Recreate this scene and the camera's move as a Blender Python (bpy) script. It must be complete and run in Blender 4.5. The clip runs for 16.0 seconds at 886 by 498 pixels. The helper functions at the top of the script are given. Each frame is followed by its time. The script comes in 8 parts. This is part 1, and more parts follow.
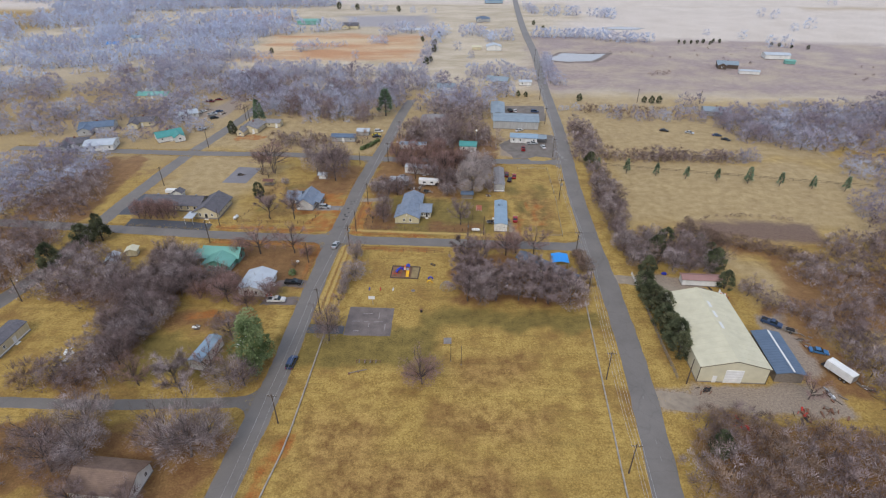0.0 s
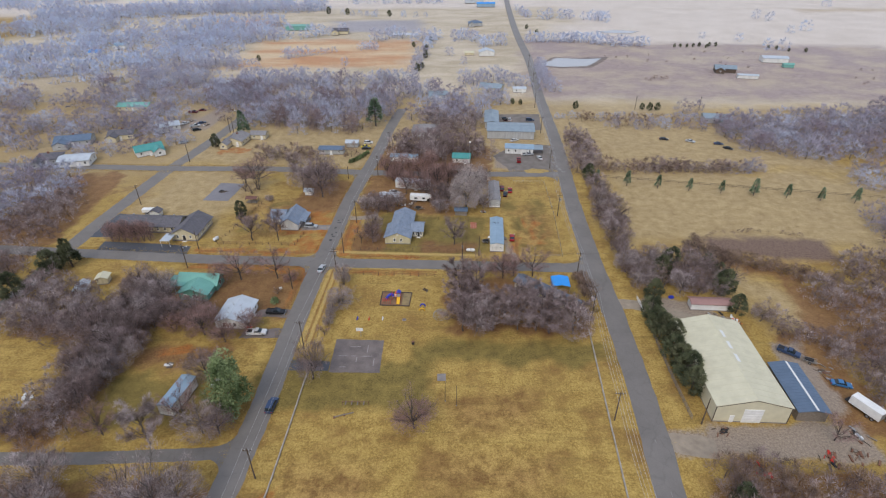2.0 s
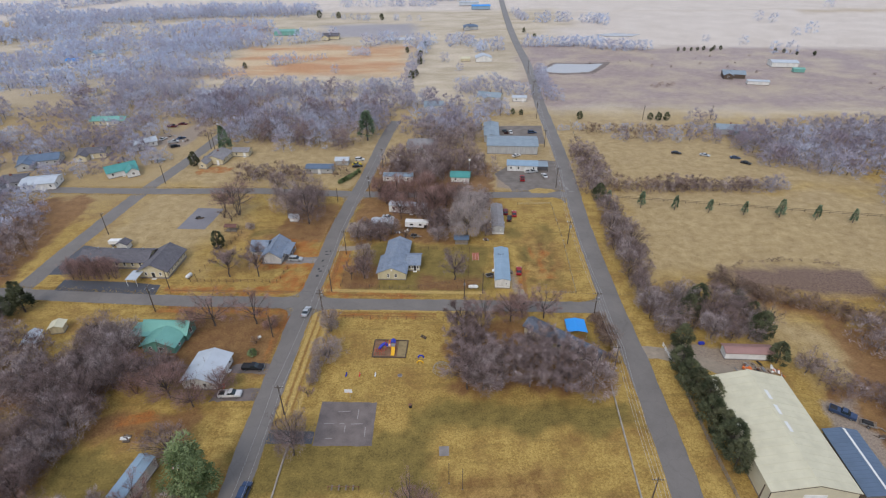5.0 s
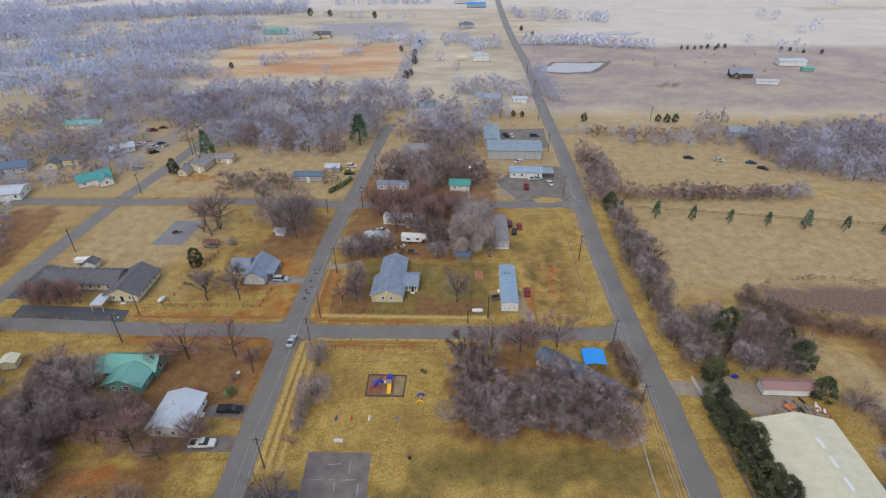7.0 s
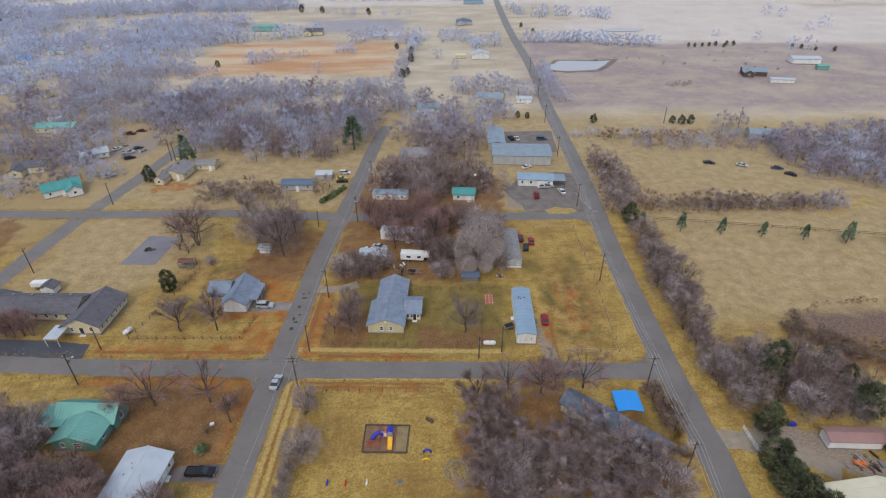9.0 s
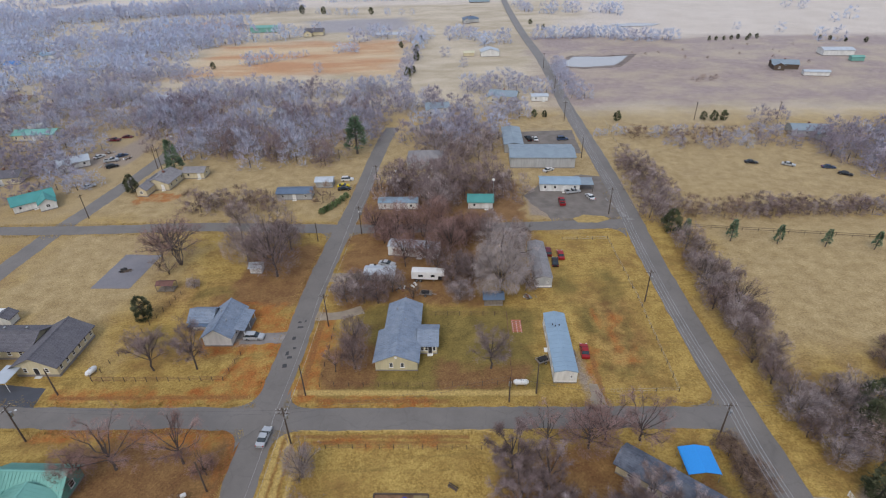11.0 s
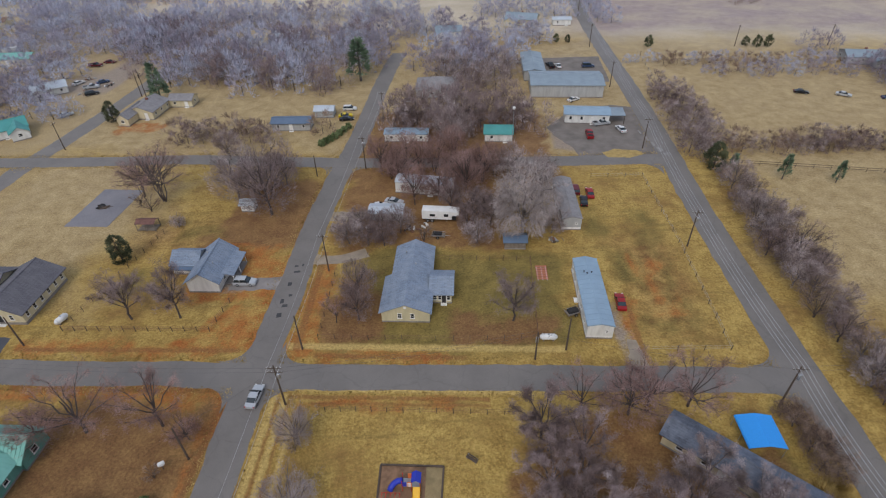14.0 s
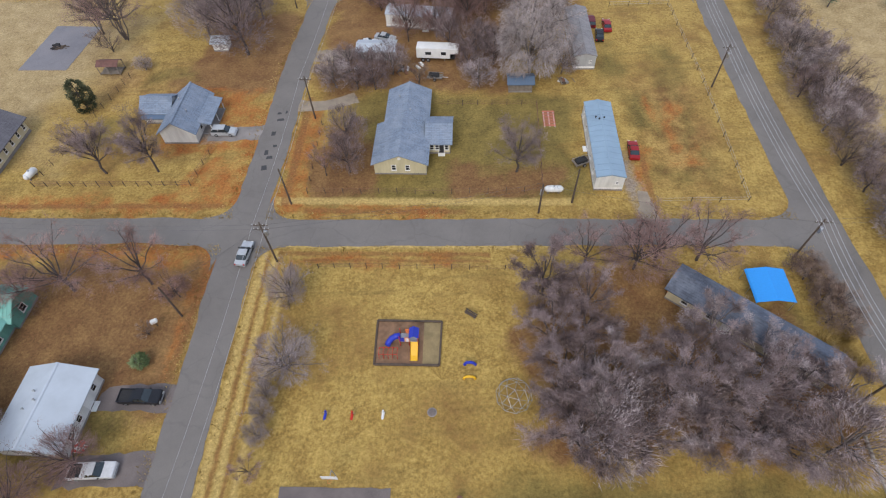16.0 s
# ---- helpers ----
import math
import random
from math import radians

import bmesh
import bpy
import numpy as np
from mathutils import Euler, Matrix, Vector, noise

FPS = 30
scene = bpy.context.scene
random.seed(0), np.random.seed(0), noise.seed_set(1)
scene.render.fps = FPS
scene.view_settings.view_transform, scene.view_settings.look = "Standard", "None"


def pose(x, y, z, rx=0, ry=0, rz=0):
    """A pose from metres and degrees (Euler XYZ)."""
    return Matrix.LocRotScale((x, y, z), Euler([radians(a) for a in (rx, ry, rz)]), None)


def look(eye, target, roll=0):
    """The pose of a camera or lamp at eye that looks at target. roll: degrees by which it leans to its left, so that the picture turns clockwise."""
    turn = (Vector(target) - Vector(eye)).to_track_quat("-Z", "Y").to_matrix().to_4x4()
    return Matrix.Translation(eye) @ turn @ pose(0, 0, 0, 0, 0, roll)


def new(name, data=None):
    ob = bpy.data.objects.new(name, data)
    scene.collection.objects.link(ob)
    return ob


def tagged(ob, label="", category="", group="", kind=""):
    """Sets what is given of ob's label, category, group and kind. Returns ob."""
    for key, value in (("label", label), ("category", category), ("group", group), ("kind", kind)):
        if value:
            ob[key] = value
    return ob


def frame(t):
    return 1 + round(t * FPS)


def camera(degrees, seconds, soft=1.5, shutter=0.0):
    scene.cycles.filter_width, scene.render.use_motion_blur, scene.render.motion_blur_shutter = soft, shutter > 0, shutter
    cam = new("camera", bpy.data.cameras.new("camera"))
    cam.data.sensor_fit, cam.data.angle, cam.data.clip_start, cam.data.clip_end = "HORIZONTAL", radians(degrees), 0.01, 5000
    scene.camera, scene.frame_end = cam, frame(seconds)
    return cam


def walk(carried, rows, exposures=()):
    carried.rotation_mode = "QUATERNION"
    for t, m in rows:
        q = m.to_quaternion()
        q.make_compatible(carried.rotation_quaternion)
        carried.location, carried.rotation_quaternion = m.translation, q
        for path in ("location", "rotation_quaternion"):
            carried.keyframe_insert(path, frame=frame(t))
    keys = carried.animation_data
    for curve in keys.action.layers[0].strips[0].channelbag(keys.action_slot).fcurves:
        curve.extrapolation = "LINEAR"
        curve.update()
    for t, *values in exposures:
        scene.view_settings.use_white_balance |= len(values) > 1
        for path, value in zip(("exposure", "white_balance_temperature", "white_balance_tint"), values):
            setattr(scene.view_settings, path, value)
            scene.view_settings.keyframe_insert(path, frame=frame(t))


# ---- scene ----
cam = camera(78.8, 16.0, soft=1.15)
PATH = [
    (0, (7.529, -135.209, 96.522), (7.531, -133.512, 95.463), -0.0),
    (0.5, (7.754, -132.397, 96.549), (7.751, -130.699, 95.492), -0.1),
    (1, (7.91, -129.195, 96.452), (7.917, -127.495, 95.398), -0.2),
    (1.5, (7.986, -125.966, 96.442), (8.001, -124.266, 95.388), -0.2),
    (2, (8.139, -122.593, 96.394), (8.161, -120.892, 95.342), -0.3),
    (2.5, (8.149, -119.364, 96.385), (8.177, -117.662, 95.335), -0.4),
    (3, (8.17, -115.888, 96.48), (8.188, -114.185, 95.43), -0.4),
    (3.5, (8.113, -112.318, 96.506), (8.134, -110.615, 95.456), -0.5),
    (4, (7.873, -108.485, 96.56), (7.9, -106.783, 95.51), -0.5),
    (4.2, (7.76, -106.934, 96.514), (7.79, -105.232, 95.464), -0.5),
    (6.5, (6.505, -88.794, 93.305), (6.558, -87.093, 92.254), -0.6),
    (7, (6.07, -84.332, 92.357), (6.13, -82.633, 91.304), -0.5),
    (7.5, (5.581, -79.949, 91.223), (5.646, -78.251, 90.169), -0.5),
    (8, (5.065, -75.186, 90.033), (5.135, -73.488, 88.978), -0.5),
    (8.5, (4.509, -70.517, 88.876), (4.586, -68.82, 87.821), -0.4),
    (9, (3.907, -65.38, 87.676), (3.987, -63.684, 86.619), -0.4),
    (9.5, (3.398, -60.509, 86.654), (3.48, -58.811, 85.601), -0.4),
    (9.7, (3.318, -58.719, 86.31), (3.4, -57.02, 85.257), -0.6),
    (11.8, (0.505, -38.748, 75.952), (0.56, -37.042, 74.91), -1.7),
    (12, (0.261, -37.678, 75.688), (0.316, -35.974, 74.642), -1.2),
    (12.5, (0.271, -36.376, 74.849), (0.309, -34.641, 73.854), -1.4),
    (13, (0.324, -35.94, 73.348), (0.356, -34.135, 72.488), -1.4),
    (13.5, (0.186, -34.53, 71.42), (0.218, -32.812, 70.397), -1.4),
    (13.8, (0.251, -33.852, 70.511), (0.281, -32.208, 69.371), -1.3),
    (14, (0.399, -32.903, 70.036), (0.428, -31.317, 68.818), -1.6),
    (14.2, (0.518, -32.202, 69.604), (0.542, -30.673, 68.315), -1.8),
    (14.5, (0.695, -31.102, 68.679), (0.712, -29.661, 67.292), -2.0),
    (15, (0.976, -29.71, 67.435), (0.986, -28.337, 65.981), -2.4),
    (15.5, (0.846, -29.202, 66.313), (0.859, -27.84, 64.848), -2.4),
    (16, (0.931, -27.816, 65.344), (0.934, -26.622, 63.739), -2.7),
]
walk(cam, [(t, look(e, g, r)) for t, e, g, r in PATH], [(0, -0.03), (4, -0.05), (8, -0.12), (12, -0.16), (13, -0.26), (13.5, -0.35), (14, -0.26), (14.5, -0.04), (15.5, 0.16), (16, 0.14)])

# ---- body ----
# ---- world, sun ----
world = bpy.data.worlds.new("overcast_sky")
scene.world = world
world.use_nodes = True
wn, wl = world.node_tree.nodes, world.node_tree.links
sky = wn.new("ShaderNodeTexSky")
sky.sky_type = "NISHITA"
sky.sun_disc = False
sky.sun_elevation = radians(42)
sky.sun_rotation = radians(200)
sky.air_density = 1.0
sky.dust_density = 6.0
sky.ozone_density = 2.0
cloud = wn.new("ShaderNodeMix")
cloud.data_type = "RGBA"
cloud.inputs[0].default_value = 0.72
cloud.inputs[7].default_value = (7.0, 8.0, 10.2, 1)
wl.new(sky.outputs[0], cloud.inputs[6])
wl.new(cloud.outputs[2], wn["Background"].inputs[0])
wn["Background"].inputs[1].default_value = 0.108

sun_data = bpy.data.lights.new("sun", "SUN")
sun_data.energy = 1.35
sun_data.angle = radians(25)
sun_data.color = (1.0, 0.95, 0.89)
sun = new("sun", sun_data)
sun.matrix_world = look((-30, -80, 90), (0, 0, 0))

rng = random.Random(7)


# ---- materials ----
class Nodes:
    """Short hand for building a node material."""

    def __init__(self, name, rough=0.8, metal=0.0):
        self.mat = bpy.data.materials.new(name)
        self.mat.use_nodes = True
        self.nt = self.mat.node_tree
        self.out = self.nt.nodes["Principled BSDF"]
        self.out.inputs["Roughness"].default_value = rough
        self.out.inputs["Metallic"].default_value = metal
        self.out.inputs["Specular IOR Level"].default_value = 0.3

    def put(self, socket, value):
        if isinstance(value, bpy.types.NodeSocket):
            self.nt.links.new(value, socket)
        elif value is not None:
            socket.default_value = value

    def node(self, kind):
        return self.nt.nodes.new("ShaderNode" + kind)

    def position(self):
        return self.node("NewGeometry").outputs["Position"]

    def local(self):
        return self.node("TexCoord").outputs["Object"]

    def noise(self, at, scale, detail=4.0, rough=0.55, color=False):
        n = self.node("TexNoise")
        self.put(n.inputs["Vector"], at)
        n.inputs["Scale"].default_value = scale
        n.inputs["Detail"].default_value = detail
        n.inputs["Roughness"].default_value = rough
        return n.outputs["Color" if color else "Fac"]

    def voronoi(self, at, scale, feature="F1", out="Distance"):
        n = self.node("TexVoronoi")
        n.feature = feature
        self.put(n.inputs["Vector"], at)
        n.inputs["Scale"].default_value = scale
        return n.outputs[out]

    def wave(self, at, scale, axis="X", profile="SIN", distort=0.0):
        n = self.node("TexWave")
        n.bands_direction, n.wave_profile = axis, profile
        self.put(n.inputs["Vector"], at)
        n.inputs["Scale"].default_value = scale
        n.inputs["Distortion"].default_value = distort
        return n.outputs["Fac"]

    def span(self, fac, a, b, c=0.0, d=1.0):
        n = self.node("MapRange")
        self.put(n.inputs[0], fac)
        for i, v in enumerate((a, b, c, d)):
            n.inputs[i + 1].default_value = v
        return n.outputs[0]

    def math(self, op, a, b=None):
        n = self.node("Math")
        n.operation = op
        self.put(n.inputs[0], a)
        self.put(n.inputs[1], b)
        return n.outputs[0]

    def vmath(self, op, a, b=None, c=None):
        n = self.node("VectorMath")
        n.operation = op
        self.put(n.inputs[0], a)
        self.put(n.inputs[1], b)
        self.put(n.inputs[2], c)
        return n.outputs[0]

    def mix(self, fac, a, b, mode="MIX"):
        n = self.node("Mix")
        n.data_type, n.blend_type = "RGBA", mode
        self.put(n.inputs[0], fac)
        self.put(n.inputs[6], a if not isinstance(a, tuple) else (*a, 1))
        self.put(n.inputs[7], b if not isinstance(b, tuple) else (*b, 1))
        return n.outputs[2]

    def bump(self, height, strength=0.3, distance=0.05):
        n = self.node("Bump")
        self.put(n.inputs["Height"], height)
        n.inputs["Strength"].default_value = strength
        n.inputs["Distance"].default_value = distance
        self.put(self.out.inputs["Normal"], n.outputs[0])

    def done(self, color, rough=None):
        self.put(self.out.inputs["Base Color"], color if not isinstance(color, tuple) else (*color, 1))
        self.put(self.out.inputs["Roughness"], rough)
        return self.mat


def worn(name, base, spread=0.25, scale=1.2, rough=0.7, metal=0.0, dirt=(0.16, 0.13, 0.10), dirty=0.35, grain=14.0, bump=0.15):
    """A plain painted or mineral surface with blotches, dirt and fine grain."""
    m = Nodes(name, rough, metal)
    at = m.local()
    big = m.noise(at, scale, 5)
    fine = m.noise(at, grain, 3)
    dark = tuple(c * (1 - spread) for c in base)
    light = tuple(min(1, c * (1 + spread * 0.5)) for c in base)
    col = m.mix(m.span(big, 0.3, 0.7), dark, light)
    col = m.mix(m.span(fine, 0.52, 0.8, 0, dirty), col, dirt)
    m.bump(fine, bump, 0.02)
    return m.done(col, m.span(big, 0.3, 0.7, rough - 0.08, min(1, rough + 0.1)))


def siding(name, base, course=0.2):
    """Painted lap siding: level boards with a shadow gap, streaked by weather."""
    m = Nodes(name, 0.6)
    at = m.local()
    lap = m.wave(at, 0.314 / course, "Z", "SAW")
    stain = m.noise(m.vmath("MULTIPLY", at, (1.2, 1.2, 0.25)), 1.0, 5)
    col = m.mix(m.span(stain, 0.35, 0.75), base, tuple(c * 0.74 for c in base))
    col = m.mix(m.span(m.noise(at, 9, 3), 0.6, 0.85, 0, 0.25), col, (0.25, 0.22, 0.18))
    m.bump(lap, 0.5, 0.02)
    return m.done(col)


def shingle(name, base, blotch=(0.2, 0.2, 0.2)):
    """Asphalt shingles: courses, tabs of uneven tone, streaks down the slope."""
    m = Nodes(name, 0.9)
    at = m.local()
    n = m.node("TexBrick")
    m.put(n.inputs["Vector"], m.vmath("MULTIPLY", at, (1.0, 1.0, 1.0)))
    n.inputs["Scale"].default_value = 1.0
    n.inputs["Brick Width"].default_value = 0.9
    n.inputs["Row Height"].default_value = 0.3
    n.inputs["Mortar Size"].default_value = 0.02
    n.inputs["Color1"].default_value = (*[c * 1.12 for c in base], 1)
    n.inputs["Color2"].default_value = (*[c * 0.85 for c in base], 1)
    n.inputs["Mortar"].default_value = (*[c * 0.55 for c in base], 1)
    col = m.mix(m.span(m.noise(at, 0.5, 6, 0.65), 0.4, 0.72, 0, 0.6), n.outputs["Color"], blotch)
    col = m.mix(m.span(m.noise(at, 5, 3), 0.5, 0.8, 0, 0.35), col, tuple(c * 1.5 for c in base))
    m.bump(m.noise(at, 12, 3), 0.35, 0.02)
    return m.done(col)


def sheet_metal(name, base, rust=0.15, rough=0.45):
    """Painted ribbed steel with dull patches and rust along the seams."""
    m = Nodes(name, rough, 0.15)
    at = m.local()
    big = m.noise(at, 0.35, 5, 0.6)
    col = m.mix(m.span(big, 0.35, 0.7), base, tuple(c * 0.88 for c in base))
    col = m.mix(m.span(m.noise(at, 1.6, 6, 0.7), 0.62, 0.8, 0, rust), col, (0.22, 0.10, 0.05))
    m.bump(m.noise(at, 2.0, 2), 0.12, 0.03)
    return m.done(col, m.span(big, 0.3, 0.7, rough - 0.1, rough + 0.2))


def asphalt_material(name, base, patch, crack=0.28):
    m = Nodes(name, 0.72)
    m.out.inputs["Sheen Weight"].default_value = 0.25
    m.out.inputs["Sheen Roughness"].default_value = 0.3
    m.out.inputs["Specular IOR Level"].default_value = 0.5
    at = m.position()
    big = m.noise(at, 0.12, 5, 0.6)
    mid = m.noise(at, 0.9, 4)
    fine = m.noise(at, 9.0, 2)
    col = m.mix(m.span(big, 0.35, 0.68), base, patch)
    col = m.mix(m.span(mid, 0.45, 0.75, 0, 0.45), col, tuple(c * 1.3 for c in base))
    col = m.mix(m.span(fine, 0.4, 0.75, 0, 0.3), col, tuple(c * 0.6 for c in base))
    warped = m.vmath("ADD", at, m.vmath("MULTIPLY", m.noise(at, 0.5, 4, color=True), (2.2, 2.2, 0)))
    seam = m.voronoi(warped, 0.16, "DISTANCE_TO_EDGE")
    col = m.mix(m.span(seam, 0.003, 0.02, crack * 0.55, 0), col, (0.035, 0.034, 0.036))
    m.bump(fine, 0.3, 0.02)
    return m.done(col)


def foliage(name, dark, light, extra=None, rough=0.8, patches=1.0, spread=0.5, stand=False):
    """Leaves, needles or twigs: pieces differ a little, boughs and whole trees more."""
    m = Nodes(name, rough)
    m.out.inputs["Specular IOR Level"].default_value = 0.15
    island = m.node("NewGeometry").outputs["Random Per Island"]
    who = m.node("ObjectInfo").outputs["Random"]
    col = m.mix(m.span(island, 0, 1, 0.5 - spread / 2, 0.5 + spread / 2), dark, light)
    if extra:
        col = m.mix(m.span(who, 0.25, 1.0, 0, 0.75), col, extra)
    shift = m.node("CombineXYZ")
    for k in range(3):
        m.put(shift.inputs[k], m.math("MULTIPLY", who, 31.0 + 17.0 * k))
    at = m.vmath("ADD", m.local(), shift.outputs[0])
    patchy = m.noise(at, 0.34, 4, 0.6)
    col = m.mix(m.span(patchy, 0.50, 0.61, 0, 0.8 * patches), col, tuple(c * 0.72 for c in dark))
    col = m.mix(m.span(patchy, 0.49, 0.39, 0, 0.85 * patches), col, tuple(min(1, c * 1.08) for c in light))
    col = m.mix(1.0, col, m.span(m.noise(at, 1.7, 5, 0.75), 0.35, 0.65, 0.76, 1.24), "MULTIPLY")
    if stand:
        broad = m.noise(at, 0.085, 3, 0.55)
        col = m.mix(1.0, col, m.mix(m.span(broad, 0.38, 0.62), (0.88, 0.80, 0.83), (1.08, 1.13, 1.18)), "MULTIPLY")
    return m.done(col)


def plain(name, base, rough=0.5, metal=0.0):
    m = Nodes(name, rough, metal)
    fine = m.noise(m.local(), 6, 4)
    col = m.mix(m.span(fine, 0.35, 0.75, 0, 0.5), base, tuple(c * 0.75 for c in base))
    return m.done(col)


def glass_material(name, tint):
    m = Nodes(name, 0.08)
    m.out.inputs["Specular IOR Level"].default_value = 0.6
    return m.done(m.mix(m.noise(m.local(), 1.5, 2), tint, tuple(c * 0.5 for c in tint)))


def ground_material():
    m = Nodes("dry_winter_grass", 0.95)
    m.out.inputs["Specular IOR Level"].default_value = 0.1
    # bluish sheen stands in for haze on ground seen at a low angle
    m.out.inputs["Sheen Weight"].default_value = 0.2
    m.out.inputs["Sheen Roughness"].default_value = 0.35
    m.out.inputs["Sheen Tint"].default_value = (0.9, 0.94, 1.0, 1)
    at = m.position()
    near = m.vmath("ADD", at, m.vmath("MULTIPLY", m.vmath("SUBTRACT", m.noise(at, 0.22, 5, 0.65, True), (0.5, 0.5, 0.5)), (7, 7, 0)))
    wide = m.vmath("ADD", at, m.vmath("MULTIPLY", m.vmath("SUBTRACT", m.noise(at, 0.03, 4, 0.6, True), (0.5, 0.5, 0.5)), (40, 40, 0)))

    slight = m.vmath("ADD", at, m.vmath("MULTIPLY", m.vmath("SUBTRACT", m.noise(at, 0.6, 4, 0.6, True), (0.5, 0.5, 0.5)), (0.8, 0.8, 0)))

    def region(pos, cx, cy, hx, hy, turn, soft):
        """1 inside a turned rectangle, 0 outside."""
        v = m.node("VectorRotate")
        v.rotation_type = "Z_AXIS"
        m.put(v.inputs["Vector"], m.vmath("SUBTRACT", pos, (cx, cy, 0)))
        v.inputs["Angle"].default_value = radians(-turn)
        d = m.vmath("SUBTRACT", m.vmath("ABSOLUTE", v.outputs[0]), (hx, hy, 1e6))
        s = m.node("SeparateXYZ")
        m.put(s.inputs[0], d)
        return m.span(m.math("MAXIMUM", s.outputs[0], s.outputs[1]), -soft, soft, 1, 0)

    def paint(col, pos, boxes, tone, soft=2.0, most=1.0):
        both = None
        for box in boxes:
            r = region(pos, *box, soft)
            both = r if both is None else m.math("MAXIMUM", both, r)
        return m.mix(m.math("MULTIPLY", both, most), col, tone)

    n1 = m.noise(at, 0.035, 6, 0.6)
    n2 = m.noise(at, 0.28, 7, 0.7)
    n3 = m.noise(at, 1.5, 6, 0.75)
    n5 = m.noise(at, 5.0, 4, 0.7)
    n4 = m.noise(m.vmath("MULTIPLY", at, (1.0, 0.10, 1.0)), 0.9, 5, 0.65)
    straw = m.mix(m.span(n2, 0.40, 0.60), STRAW_DARK, STRAW)
    straw = m.mix(m.span(n1, 0.40, 0.64, 0, 0.6), straw, (0.31, 0.20, 0.055))
    straw = m.mix(m.span(n3, 0.46, 0.72, 0, 0.55), straw, (0.57, 0.40, 0.135))
    straw = m.mix(m.span(n3, 0.48, 0.30, 0, 0.5), straw, (0.17, 0.11, 0.04))
    straw = m.mix(m.span(n5, 0.58, 0.8, 0, 0.3), straw, (0.61, 0.46, 0.18))
    straw = m.mix(m.span(m.noise(at, 0.075, 7, 0.72), 0.50, 0.64, 0, 0.8), straw, (0.215, 0.12, 0.042))
    straw = m.mix(m.span(m.noise(m.vmath("MULTIPLY", at, (0.09, 0.9, 1.0)), 0.55, 5, 0.6), 0.52, 0.70, 0, 0.55), straw, (0.20, 0.135, 0.045))
    straw = paint(straw, wide, PASTURE, m.mix(m.span(n2, 0.35, 0.65), (0.305, 0.22, 0.108), (0.45, 0.342, 0.187)), 6, 0.85)
    straw = paint(straw, near, BROWN_LAWN, m.mix(m.span(n2, 0.42, 0.58), (0.15, 0.072, 0.032), (0.36, 0.215, 0.08)), 4, 0.6)
    straw = paint(straw, near, HOLLOW, m.mix(m.span(n3, 0.35, 0.65), (0.10, 0.062, 0.056), (0.24, 0.165, 0.12)), 2, 0.95)
    # distance: prairie coloured paler for haze, a mauve weedy field, ploughed red ground, woodland on the skyline
    straw = paint(straw, wide, PALE_HAZED_FIELDS, m.mix(m.span(n1, 0.35, 0.65), (0.545, 0.47, 0.395), (0.62, 0.545, 0.47)), 22)
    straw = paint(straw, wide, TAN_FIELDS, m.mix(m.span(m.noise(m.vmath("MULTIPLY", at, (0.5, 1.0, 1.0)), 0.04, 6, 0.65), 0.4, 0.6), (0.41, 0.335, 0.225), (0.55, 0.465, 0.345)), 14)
    straw = paint(straw, wide, LAGOON, m.mix(n1, (0.26, 0.245, 0.265), (0.36, 0.335, 0.35)), 8, 0.9)
    weedy = m.mix(m.span(n2, 0.35, 0.65), (0.26, 0.20, 0.19), (0.37, 0.29, 0.265))
    weedy = m.mix(m.span(m.noise(m.vmath("MULTIPLY", at, (0.8, 1.0, 1.0)), 0.04, 7, 0.7), 0.44, 0.60, 0, 0.75), weedy, (0.45, 0.365, 0.265))
    straw = paint(straw, wide, MAUVE_FIELDS, weedy, 8, 0.95)
    straw = paint(straw, wide, RED_FIELDS, m.mix(m.span(m.noise(m.vmath("MULTIPLY", at, (0.35, 1.3, 1.0)), 0.028, 6, 0.62), 0.42, 0.60), (0.47, 0.245, 0.115), (0.57, 0.43, 0.265)), 9, 1.0)
    straw = paint(straw, wide, TOWN_FIELDS, (0.36, 0.27, 0.15), 14, 0.6)
    # skyline woodland in pale blue: distance haze put into its colour
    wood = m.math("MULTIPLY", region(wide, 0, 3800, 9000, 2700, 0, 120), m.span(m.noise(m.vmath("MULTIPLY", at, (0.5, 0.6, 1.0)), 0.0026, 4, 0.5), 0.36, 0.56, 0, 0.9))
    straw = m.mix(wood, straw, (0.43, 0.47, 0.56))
    soil = m.node("Attribute")
    soil.attribute_name = "soil"
    kinds = m.node("SeparateColor")
    m.put(kinds.inputs[0], soil.outputs["Color"])
    jag = m.math("MULTIPLY", m.math("SUBTRACT", n3, 0.5), 0.9)
    col = m.mix(m.math("MULTIPLY", m.span(m.math("ADD", kinds.outputs[0], jag), 0.25, 0.75), 0.8), straw, m.mix(m.span(n2, 0.35, 0.65), (0.115, 0.094, 0.031), (0.205, 0.155, 0.048)))
    litter = m.mix(m.span(n2, 0.35, 0.7), (0.165, 0.08, 0.038), (0.265, 0.148, 0.064))
    litter = m.mix(m.span(n3, 0.56, 0.74, 0, 0.75), litter, (0.37, 0.235, 0.095))
    col = m.mix(m.math("MULTIPLY", m.span(m.math("ADD", kinds.outputs[1], jag), 0.3, 0.7), 0.88), col, litter)
    red = m.mix(m.span(n2, 0.3, 0.7), (0.30, 0.095, 0.025), (0.39, 0.17, 0.05))
    bare = m.span(m.math("ADD", kinds.outputs[2], jag), 0.35, 0.65)
    bare = m.math("MULTIPLY", bare, m.span(m.noise(at, 0.33, 7, 0.75), 0.34, 0.56, 0, 0.95))
    col = m.mix(bare, col, red)
    rut = None
